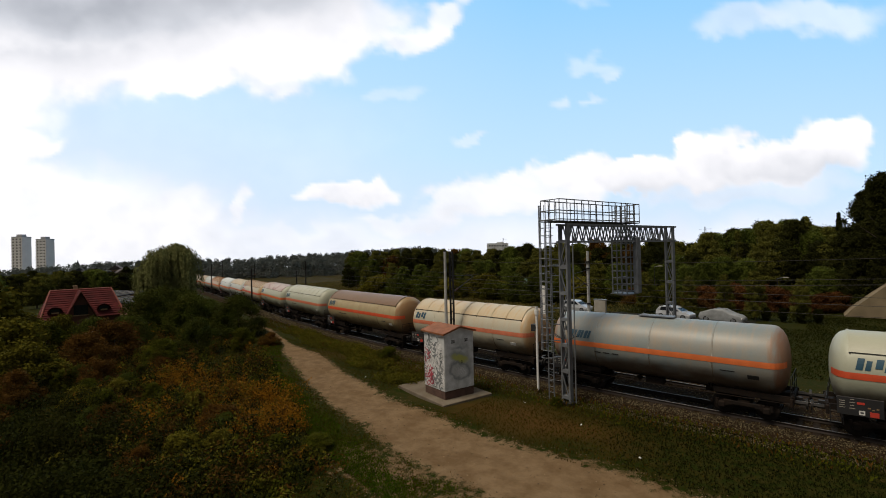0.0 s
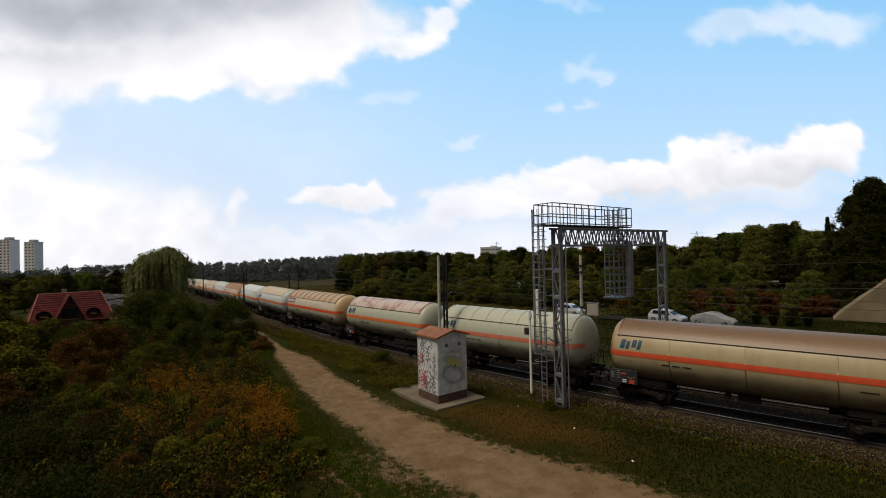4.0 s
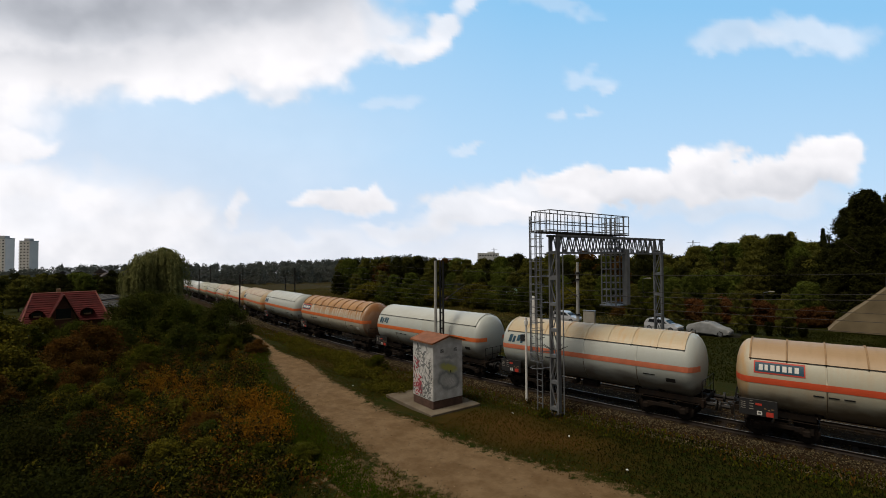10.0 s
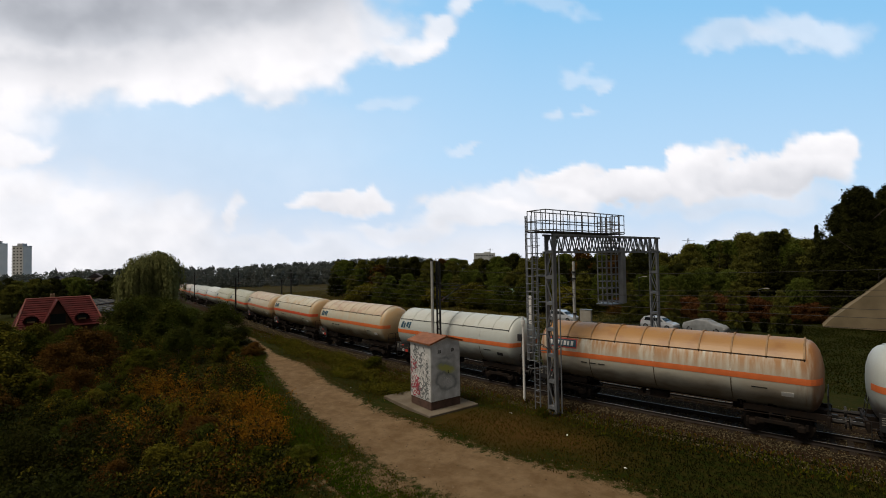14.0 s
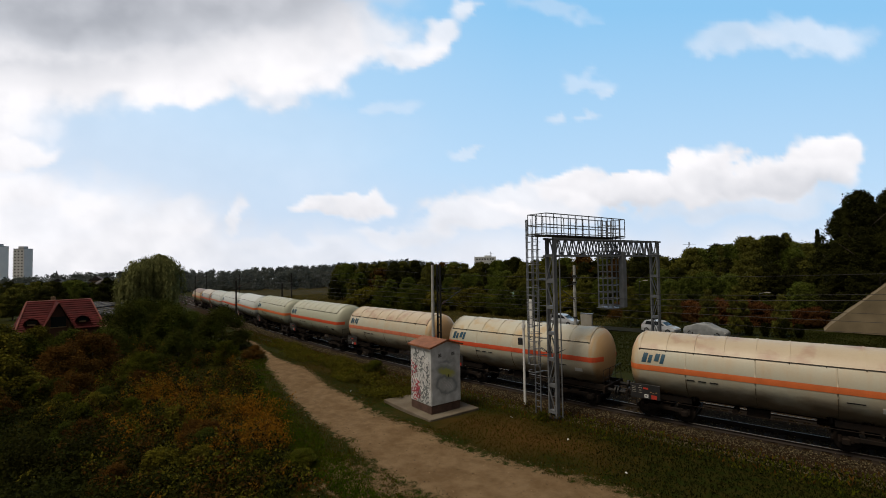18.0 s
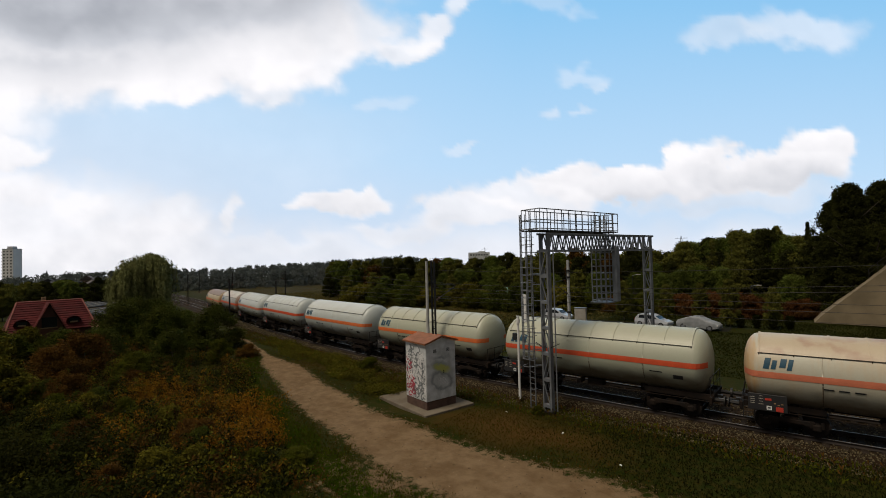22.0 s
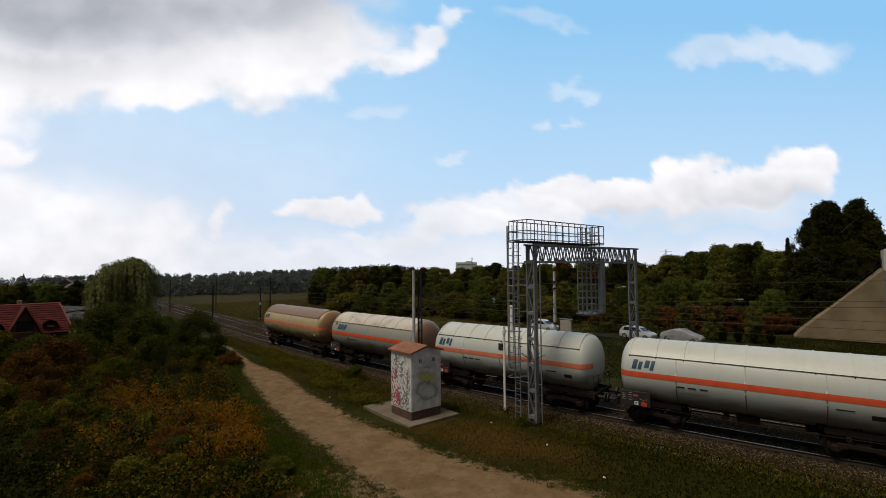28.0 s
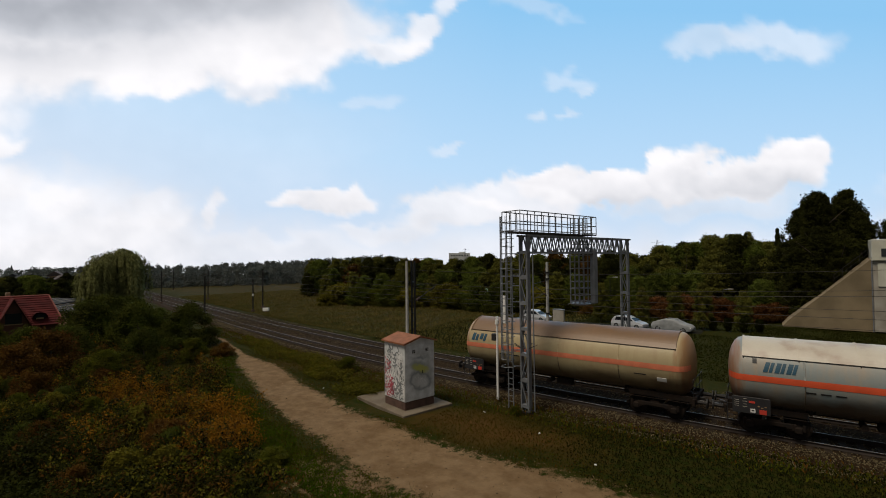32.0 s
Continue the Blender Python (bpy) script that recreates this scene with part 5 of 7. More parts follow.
def cantilever(mast, z, reach, y0=0.0):
    """Tube bracket that reaches over the track."""
    arm = part("cantilever", tube(B(), (0, y0, z), (0, reach, z + 1.05), 0.03), DARK_STEEL, mast)
    part("steady_tube", tube(B(), (0, y0, z + 1.25), (0, reach * 0.92, z + 1.1), 0.02), DARK_STEEL, arm)
    part("registration_arm", tube(B(), (0, reach * 0.25, z + 0.25), (0, reach * 1.05, z - 0.05), 0.02), DARK_STEEL, arm)
    for q in (0.12, 0.2):
        part("insulator", tube(B(), (0, y0 + reach * q, z + 1.05 * q), (0, y0 + reach * (q + 0.06), z + 1.05 * (q + 0.06)), 0.07, seg=10), PLINTH, arm)


def lattice_mast(x, y, h, reach, dark=True, heading=0.0, label="dark steel lattice catenary mast beside the line"):
    m = thing("catenary_mast", pose(x, y, -0.35, 0, 0, heading), label, "catenary mast", "overhead line masts")
    steel = DARK_STEEL if dark else GALV
    for a in (-0.13, 0.13):
        part("channel", box(B(), (a, 0, h / 2), (0.06, 0.16, h)), steel, m)
    for k in range(int(h / 0.55)):
        part("batten", box(B(), (0, 0, 0.4 + 0.55 * k), (0.24, 0.1, 0.07)), steel, m)
    part("footing", box(B(), (0, 0, 0.02), (0.55, 0.55, 0.34), bevel=0.04), PLINTH, m)
    if reach:
        cantilever(m, 5.55, reach)
    return m


lattice_mast(-20.75, 25.75, 8.5, 2.7)
pole = thing("concrete_pole", pose(-20.95, 25.3, -0.35), "pale slender concrete pole standing before a dark mast", "pole")
part("shaft", tube(B(), (0, 0, 0), (0, 0, 8.55), 0.13, 0.09, 12), POLE, pole)
part("cap", tube(B(), (0, 0, 8.5), (0, 0, 8.6), 0.1, seg=12), DARK_STEEL, pole)
far_mast = thing("catenary_mast", pose(-14.35, 34.6, -0.35), "pale concrete catenary mast beyond the far track", "catenary mast", "overhead line masts")
part("shaft", tube(B(), (0, 0, 0), (0, 0, 8.3), 0.15, 0.1, 12), POLE, far_mast)
for z in (4.2, 6.9, 7.4):
    part("collar", tube(B(), (0, 0, z), (0, 0, z + 0.14), 0.17, seg=12), DARK_STEEL, far_mast)
cantilever(far_mast, 5.6, -2.7)
for s, side, h, reach in ((-78.0, GAP + 3.0, 5.6, 0), (-84.0, GAP + 6.5, 7.2, -2.6), (-114.0, GAP + 3.0, 6.8, -2.6), (-66.0, -2.9, 6.6, 2.6), (-110.0, -2.9, 6.8, 2.6), (-165.0, GAP + 3.0, 7.0, -2.6), (-165.0, -2.9, 7.0, 2.6)):
    x, y, hd = on_line(s, side)
    mm = lattice_mast(x, y, h, reach, heading=hd)
    if s == -78.0:
        part("white_band", box(B(), (0, 0, h * 0.5), (0.36, 0.2, 0.4)), WHITE, mm)


def wire(name, z, side, sag, s0, s1, spans, r=0.011, label="thin dark overhead wire"):
    pts = []
    for k in range(spans * 8 + 1):
        s = s0 + (s1 - s0) * k / (spans * 8)
        x, y, _ = on_line(s, side)
        q = (k % 8) / 8
        pts.append((x, y, z + fall(x, y) - sag * 4 * q * (1 - q)))
    bm = polytube(pts, r, 4)
    ob = part(name, bm, DARK_STEEL)
    tagged(ob, label, "wire", "overhead wires")


for side in (0.0, GAP):
    wire("contact_wire", 5.45, side, 0.05, -190, 60, 5, label="dark copper contact wire over the track")
    wire("catenary_wire", 6.75, side, 0.75, -190, 60, 5, label="sagging dark catenary wire over the track")
wire("feeder_wire", 7.6, GAP + 2.9, 0.6, -190, 60, 5, label="dark feeder wire along the masts")
wire("feeder_wire", 4.3, GAP + 3.4, 0.25, -60, 60, 3, label="low dark cable along the line")


# ---- beyond the line: car park, bridge end, houses, towers ----
BODY_SILVER = mat("silver_car_paint", (0.55, 0.57, 0.60), 0.3, 0.4, 0.08, 2, 40, 0.0)
COVER = mat("grey_car_cover", (0.25, 0.265, 0.275), 0.7, 0, 0.25, 2, 14, 0.3)
GLASS = mat("dark_car_glass", (0.02, 0.025, 0.03), 0.08, 0, 0.1, 2, 10, 0.0)
RUBBER = mat("tyre_rubber", (0.02, 0.02, 0.02), 0.8, 0, 0.2, 5, 40, 0.1)


def car_sections(profile, half):
    out = []
    for x, z0, z1, w in profile:
        y = half * w
        out.append([(x, -y, z0), (x, -y * 1.02, (z0 + z1) / 2), (x, -y * 0.93, z1), (x, y * 0.93, z1), (x, y * 1.02, (z0 + z1) / 2), (x, y, z0)])
    return out


def wheels(car, xs, half, r=0.31):
    for x in xs:
        for y in (-half + 0.08, half - 0.08):
            w = part("wheel", tube(B(), (x, y - 0.1, r), (x, y + 0.1, r), r, seg=18), RUBBER, car)
            part("rim", tube(B(), (x, y - 0.115, r), (x, y + 0.115, r), r * 0.62, seg=14), GALV, w)


def hatchback(m, label):
    c = thing("hatchback_car", m, label, "car", "parked cars")
    lower = [(-2.0, 0.35, 0.75, 0.82), (-1.9, 0.25, 0.9, 0.95), (-1.2, 0.2, 0.95, 1), (0.6, 0.2, 0.95, 1), (1.5, 0.22, 0.86, 0.97), (1.95, 0.28, 0.72, 0.88), (2.05, 0.35, 0.6, 0.78)]
    part("body", loft(car_sections(lower, 0.85)), BODY_SILVER, c, smooth=False)
    cabin = [(-1.92, 0.9, 0.98, 0.88), (-1.55, 0.9, 1.40, 0.86), (-0.9, 0.9, 1.50, 0.86), (0.1, 0.9, 1.47, 0.86), (0.55, 0.9, 1.30, 0.86), (1.15, 0.88, 0.94, 0.9)]
    cab = part("cabin", loft(car_sections(cabin, 0.80)), BODY_SILVER, c)
    for y in (-1, 1):
        bm = B()
        v = [bm.verts.new(p) for p in ((-1.45, y * 0.775, 0.98), (0.85, y * 0.79, 0.98), (0.3, y * 0.735, 1.36), (-1.3, y * 0.735, 1.38))]
        bm.faces.new(v)
        bmesh.ops.solidify(bm, geom=bm.faces[:], thickness=0.03)
        part("side_window", bm, GLASS, cab)
    bm = B()
    v = [bm.verts.new(p) for p in ((1.08, -0.66, 1.0), (1.08, 0.66, 1.0), (0.56, 0.58, 1.32), (0.56, -0.58, 1.32))]
    bm.faces.new(v)
    bmesh.ops.solidify(bm, geom=bm.faces[:], thickness=0.03)
    part("windscreen", bm, GLASS, cab)
    bm = B()
    v = [bm.verts.new(p) for p in ((-1.9, 0.6, 1.02), (-1.9, -0.6, 1.02), (-1.62, -0.56, 1.36), (-1.62, 0.56, 1.36))]
    bm.faces.new(v)
    bmesh.ops.solidify(bm, geom=bm.faces[:], thickness=0.03)
    part("rear_window", bm, GLASS, cab)
    for y in (-0.6, 0.6):
        part("headlight", box(B(), (1.98, y, 0.62), (0.12, 0.3, 0.12), bevel=0.02), WHITE, c)
        part("tail_light", box(B(), (-1.95, y, 0.8), (0.08, 0.18, 0.2), bevel=0.02), RED, c)
    wheels(c, (-1.25, 1.3), 0.85)
    return c


def covered_car(m):
    c = thing("covered_car", m, "parked car under a wrinkled grey cover", "car", "parked cars")
    prof = [(-2.2, 0.3, 0.75, 0.8), (-2.0, 0.2, 0.98, 0.95), (-1.3, 0.15, 1.25, 1.02), (-0.6, 0.15, 1.46, 1.0), (0.3, 0.15, 1.44, 1.0), (1.0, 0.15, 1.05, 1.03), (1.8, 0.2, 0.88, 0.98), (2.2, 0.3, 0.66, 0.82)]
    bm = loft(car_sections(prof, 0.9))
    bmesh.ops.subdivide_edges(bm, edges=bm.edges[:], cuts=3, use_grid_fill=True)
    for v in bm.verts:
        v.co += Vector((0, 0, 1)) * (noise.noise(v.co * 2.3) * 0.05) + Vector((0, 1, 0)) * noise.noise(v.co * 3.1 + Vector((5, 0, 0))) * 0.05
    part("cover", bm, COVER, c, smooth=True)
    wheels(c, (-1.35, 1.4), 0.9)
    part("headlight", box(B(), (2.14, -0.62, 0.6), (0.1, 0.26, 0.14), bevel=0.02), WHITE, c)


hatchback(pose(-14.1, 59.2, -0.32, 0, 0, -14), "silver-white hatchback parked on the verge beyond the railway")
covered_car(pose(-9.3, 59.2, -0.32, 0, 0, -12))
hatchback(pose(-26.6, 60.0, -0.32, 0, 0, -10), "silver-white hatchback parked behind a grey utility box")
ub = thing("utility_box", pose(-23.4, 60.2, -0.35, 0, 0, 5), "pale grey street utility box beside the car park", "utility box")
part("body", box(B(), (0, 0, 0.85), (1.5, 0.5, 1.7), bevel=0.03), CONCRETE, ub)
part("lid", box(B(), (0, 0, 1.73), (1.6, 0.6, 0.07), bevel=0.01), GALV, ub)
part("door", box(B(), (0, -0.26, 0.85), (1.35, 0.03, 1.5), bevel=0.01), CONCRETE, ub)
car_park = part("car_park", box(B(), (-17.4, 60.0, -0.33), (22, 3.2, 0.05)), mat("worn_dark_asphalt", (0.016, 0.016, 0.010), 1.0, 0, 0.4, 1, 30, 0.3, spec=0.1))
tagged(car_park, "worn dark asphalt strip where cars are parked", "car park", kind="structure")


def shrub_row():
    for k in range(4):
        x, y = -5.6 + 1.5 * k, 62.6 + 0.3 * k
        t = thing("clipped_conifer", pose(x, y, -0.35), "small dark clipped conifer in a row", "shrub", "row of conifers")
        nrng = np.random.default_rng(60 + k)
        z = nrng.random(1500) * 1.35
        r = 0.42 * np.sin(np.clip(z / 1.75, 0, 1) * 2.6 + 0.45) * np.sqrt(nrng.random(1500))
        a = nrng.uniform(0, 6.28, 1500)
        v, f = leaves(np.stack([r * np.cos(a), r * np.sin(a), z], 1), 0.09, nrng, 1.8, 0.8)
        cr = new("crown", mesh_from("crown", v, f, LEAF_DARK))
        cr.parent = t
        part("trunk", tube(B(), (0, 0, 0), (0, 0, 0.4), 0.05), BARK, t)


shrub_row()
stall = thing("garden_canopy", pose(-46.5, 79.4, -0.35, 0, 0, 25), "green and white garden canopy among the trees", "canopy")
part("cloth", loft([[(-1.6, -1.2, 2.0), (1.6, -1.2, 2.0), (1.6, 1.2, 2.0), (-1.6, 1.2, 2.0)], [(-1.0, -0.1, 2.9), (1.0, -0.1, 2.9), (1.0, 0.1, 2.9), (-1.0, 0.1, 2.9)]]), mat("pale_green_cloth", (0.25, 0.42, 0.32), 0.7, 0, 0.2, 2, 20, 0.1), stall)
for x in (-1.5, 1.5):
    for y in (-1.1, 1.1):
        part("post", tube(B(), (x, y, 0), (x, y, 2.05), 0.035), GALV, stall)


def bridge_end():
    """Sloping concrete wing wall against a pale pier, with a handrail on its back."""
    w = thing("wing_wall", pose(0.75, 0, 0.2), "sloping bare concrete wing wall with stained lower edge", "wall", kind="")
    bm = B()
    pts = [(0.4, -0.7), (1.1, 0.2), (8.9, 7.75), (8.9, -0.7)]
    a = [bm.verts.new((x, 71.6 - 0.07 * (x - 3), z)) for x, z in pts]
    b = [bm.verts.new((x, 75.5 - 0.07 * (x - 3), z)) for x, z in pts]
    bm.faces.new(a)
    bm.faces.new(b[::-1])
    for i in range(4):
        bm.faces.new((a[i], b[i], b[(i + 1) % 4], a[(i + 1) % 4]))
    bmesh.ops.recalc_face_normals(bm, faces=bm.faces)
    part("wall", bm, mat("warm_concrete", (0.225, 0.175, 0.105), 0.85, 0, 0.3, 0.35, 14, 0.2, tint=(0.135, 0.105, 0.060)), w)
    r = part("handrail", beam(B(), (5.6, 73.4, 5.7), (8.8, 73.2, 8.8), 0.06), DARK_STEEL, w)
    for k in range(5):
        x = 5.6 + 0.8 * k
        part("rail_post", beam(B(), (x, 73.4, 4.4 + 0.97 * 0.8 * k), (x, 73.4, 5.7 + 0.97 * 0.8 * k), 0.05), DARK_STEEL, r)
    part("middle_rail", beam(B(), (5.6, 73.4, 5.2), (8.8, 73.2, 8.3), 0.04), DARK_STEEL, r)
    p = thing("bridge_pier", pose(12.45, 72.6, -0.4, 0, 0, -4), "pale plastered bridge pier block with small window", "pier")
    pale = mat("pale_plaster", (0.52, 0.52, 0.44), 0.8, 0, 0.2, 0.6, 20, 0.1)
    part("block", box(B(), (0, 0, 4.0), (5.6, 4.4, 8.0), bevel=0.05), CONCRETE, p)
    part("parapet", box(B(), (0, -0.1, 9.2), (5.8, 4.8, 2.4), bevel=0.05), pale, p)
    part("window", box(B(), (-1.4, -2.52, 8.9), (1.4, 0.06, 0.9)), GLASS, p)
    part("pipe", tube(B(), (-2.9, -2.3, 0), (-2.9, -2.3, 8.0), 0.06), GALV, p)
    part("panel", box(B(), (-0.6, -2.25, 6.4), (3.6, 0.1, 2.6), bevel=0.02), pale, p)


bridge_end()


def street_lamp(x, y, h, heading, n=1):
    s = thing("street_lamp", pose(x, y, float(land(x, y)), 0, 0, heading), "slender grey street lamp with pale head among trees", "street lamp", "street lamps")
    part("pole", tube(B(), (0, 0, 0), (0, 0, h), 0.06, 0.04), DARK_STEEL, s)
    part("arm", tube(B(), (0, 0, h), (0.7, 0, h + 0.15), 0.03), GALV, s)
    part("head", box(B(), (0.95, 0, h + 0.16), (0.7, 0.24, 0.12), bevel=0.03), CONCRETE, s)


street_lamp(-22.3, 81.0, 5.7, 0)
street_lamp(-5.6, 77.8, 4.2, 0)

# ---- houses ----
TILE = mat("red_roof_tiles", (0.090, 0.011, 0.011), 0.85, 0, 0.4, 1.5, 12, 0.3, obj=0.18, spec=0.25)
TILE_EDGE = mat("pale_red_ridge_tiles", (0.24, 0.065, 0.045), 0.7, 0, 0.35, 1.5, 12, 0.3)
PLASTER = mat("ochre_plaster", (0.30, 0.20, 0.11), 0.85, 0, 0.2, 1, 25, 0.1)


def roof_slope(parent, eave0, eave1, ridge0, ridge1, courses):
    """A slope of overlapping tile courses between an eave and a ridge line."""
    e0, e1, r0, r1 = (Vector(p) for p in (eave0, eave1, ridge0, ridge1))
    nrm = (e1 - e0).cross(r0 - e0).normalized()
    if nrm.z < 0:
        nrm = -nrm
    for k in range(courses):
        q0, q1 = k / courses, min(1.0, (k + 1.12) / courses)
        bm = B()
        lo = [e0.lerp(r0, q0) + nrm * 0.09, e1.lerp(r1, q0) + nrm * 0.09]
        hi = [e1.lerp(r1, q1) + nrm * 0.03, e0.lerp(r0, q1) + nrm * 0.03]
        a = [bm.verts.new(p) for p in lo + hi]
        b = [bm.verts.new(p - nrm * 0.05) for p in lo + hi]
        bm.faces.new(a)
        bm.faces.new(b[::-1])
        for i in range(4):
            bm.faces.new((a[i], b[i], b[(i + 1) % 4], a[(i + 1) % 4]))
        bmesh.ops.recalc_face_normals(bm, faces=bm.faces)
        part("tile_course", bm, TILE, parent)


def house():
    h = thing("house", pose(-73.92, 15.95, -0.2, 0, 0, 82), "house with dark red tiled roof, front gable and eyebrow dormers", "house")
    brick = mat("brown_brick_wall", (0.10, 0.040, 0.026), 0.85, 0, 0.3, 1, 20, 0.15)
    part("wall", box(B(), (0, 0, 0.8), (7.4, 5.6, 1.6)), brick, h)
    roof = part("roof", loft([[(-4.1, -3.1, 1.25), (4.1, -3.1, 1.25), (4.1, 3.1, 1.25), (-4.1, 3.1, 1.25)], [(-3.1, -0.1, 4.42), (3.1, -0.1, 4.42), (3.1, 0.1, 4.42), (-3.1, 0.1, 4.42)]]), TILE, h)
    for s in (-1, 1):
        roof_slope(roof, (-4.2, s * 3.2, 1.2), (4.2, s * 3.2, 1.2), (-3.1, 0, 4.5), (3.1, 0, 4.5), 13)
        roof_slope(roof, (s * 4.2, -3.2, 1.2), (s * 4.2, 3.2, 1.2), (s * 3.1, 0, 4.5), (s * 3.1, 0.01, 4.5), 13)
        for e in (-1, 1):
            part("hip_ridge", tube(B(), (s * 4.2, e * 3.2, 1.3), (s * 3.1, 0, 4.55), 0.09), TILE_EDGE, roof)
    part("ridge", tube(B(), (-3.15, 0, 4.56), (3.15, 0, 4.56), 0.1), TILE_EDGE, roof)
    # gable in the middle of the front, as high as the ridge
    gx, gw, gz = -0.35, 1.25, 1.7
    gable = part("gable", loft([[(gx - gw, y, 0.2), (gx + gw, y, 0.2), (gx + gw, y, gz), (gx, y, 4.3), (gx - gw, y, gz)] for y in (-3.3, 0.0)]), brick, h)
    for e in (-1, 1):
        roof_slope(gable, (gx + e * (gw + 0.35), -3.75, gz - 0.55), (gx + e * (gw + 0.35), -1.0, gz - 0.55), (gx, -3.75, 4.5), (gx, 0.0, 4.5), 10)
        part("verge_board", beam(B(), (gx + e * (gw + 0.38), -3.78, gz - 0.55), (gx, -3.78, 4.52), 0.16, 0.06), TILE_EDGE, gable)
    part("window", box(B(), (gx, -3.32, 2.2), (1.4, 0.06, 1.2)), GLASS, gable)
    part("shutter", box(B(), (gx, -3.36, 1.55), (1.6, 0.05, 0.12)), PLASTER, gable)
    for x in (-2.75, 2.0):
        bm = B()
        n = 9
        for y in (-3.0, -0.9):
            for k in range(n):
                a = math.pi * k / (n - 1)
                bm.verts.new((x + 0.75 * math.cos(a), y, 2.0 + 0.72 * math.sin(a)))
        bm.verts.ensure_lookup_table()
        for k in range(n - 1):
            bm.faces.new([bm.verts[i] for i in (k, k + 1, n + k + 1, n + k)])
        bmesh.ops.solidify(bm, geom=bm.faces[:], thickness=0.14)
        d = part("eyebrow_dormer", bm, TILE, h)
        part("window", box(B(), (x, -2.75, 2.2), (0.95, 0.06, 0.55)), GLASS, d)
        part("window_frame", box(B(), (x, -2.79, 2.0), (0.7, 0.06, 0.18)), PLASTER, d)
    part("chimney", box(B(), (-0.6, 0.7, 4.5), (0.45, 0.45, 1.1), bevel=0.02), PLASTER, roof)


house()
shed_roof = mat("dark_sheet_roof", (0.040, 0.041, 0.044), 0.85, 0.0, 0.3, 1, 20, 0.1, spec=0.1)
for x, y, w, dd, z, name in ((-92, 26.2, 5.0, 9.0, 2.2, "shed"), (-104, 27.5, 6.0, 10.0, 2.8, "shed")):
    s = thing(name, pose(x, y, float(land(x, y)), 0, 0, 14), "low shed with dark sheet roof and pale battens", "shed", "sheds")
    part("wall", box(B(), (0, 0, z / 2), (dd, w, z)), PLASTER, s)
    roof = part("roof", box(B(), (0, 0, z + 0.1), (dd + 0.6, w + 0.6, 0.18), pose(0, 0, 0, 4, 0, 0)), shed_roof, s)
    for k in range(4):
        part("batten", beam(B(), (dd / 2 - 1.2 - 2.4 * k, -w / 2, z + 0.03), (dd / 2 - 1.2 - 2.4 * k, w / 2, z + 0.42), 0.12), CONCRETE, roof)
    for k in range(3):
        part("window", box(B(), (-2.4 + 2.4 * k, -w / 2 - 0.02, z * 0.55), (1.0, 0.06, 0.8)), GLASS, s)


# small pale houses and a church spire in the town behind
def town_house(az, d, w, el, tint, k):
    x, y = d * math.cos(radians(az)), d * math.sin(radians(az))
    z = float(land(x, y))
    top = EYE[2] + d * math.tan(radians(el))
    t = thing("town_house", pose(x, y, z, 0, 0, az + 90 + 9 * (k % 3 - 1)), "small pale house among far trees", "house", "houses of the town")
    e = top - 2.2 - z
    part("wall", box(B(), (0, 0, e / 2), (w, 7, e)), tint, t)
    r = [[(-w / 2 - 0.4, y2, e - 0.1), (w / 2 + 0.4, y2, e - 0.1), (0.1, y2, top - z), (-0.1, y2, top - z)] for y2 in (-3.9, 3.9)]
    part("roof", loft(r), TOWN_ROOF[k % 2], t)
    for q in range(3):
        part("window", box(B(), (-w / 3 + w / 3 * q, 3.53, e - 1.2), (1.1, 0.1, 1.2)), GLASS, t)
        part("window", box(B(), (-w / 3 + w / 3 * q, -3.53, e - 1.2), (1.1, 0.1, 1.2)), GLASS, t)


TOWN_ROOF = (mat("brown_town_roof", (0.06, 0.045, 0.042), 0.85, 0, 0.3, 1, 12, 0.2), shed_roof)
for k, (az, d, w, el) in enumerate(((169.6, 240, 6, -1.15), (165.6, 230, 6, -1.2), (164.6, 250, 6, -1.05), (163.4, 265, 6, -1.0), (166.2, 260, 6, -1.1), (167.6, 250, 6, -1.05), (165.0, 300, 6, -0.65), (164.2, 310, 6, -0.7),
                                   (162.6, 300, 6, -0.8), (167.9, 300, 6, -0.8), (164.4, 235, 5, -1.3), (166.8, 290, 6, -0.85))):
    town_house(az, d, w, el, (PLASTER, CONCRETE, CABINET)[k % 3], k)
sx, sy = 640 * math.cos(radians(168.08)), 640 * math.sin(radians(168.08))
spire = thing("church_spire", pose(sx, sy, float(land(sx, sy))), "thin dark church spire above far roofs", "church tower")
sh = 8.0 - float(land(sx, sy))
part("tower", box(B(), (0, 0, (sh - 8) / 2), (3.4, 3.4, sh - 8)), CONCRETE, spire)
part("spire_roof", tube(B(), (0, 0, sh - 8), (0, 0, sh), 1.9, 0.1, 8), shed_roof, spire)


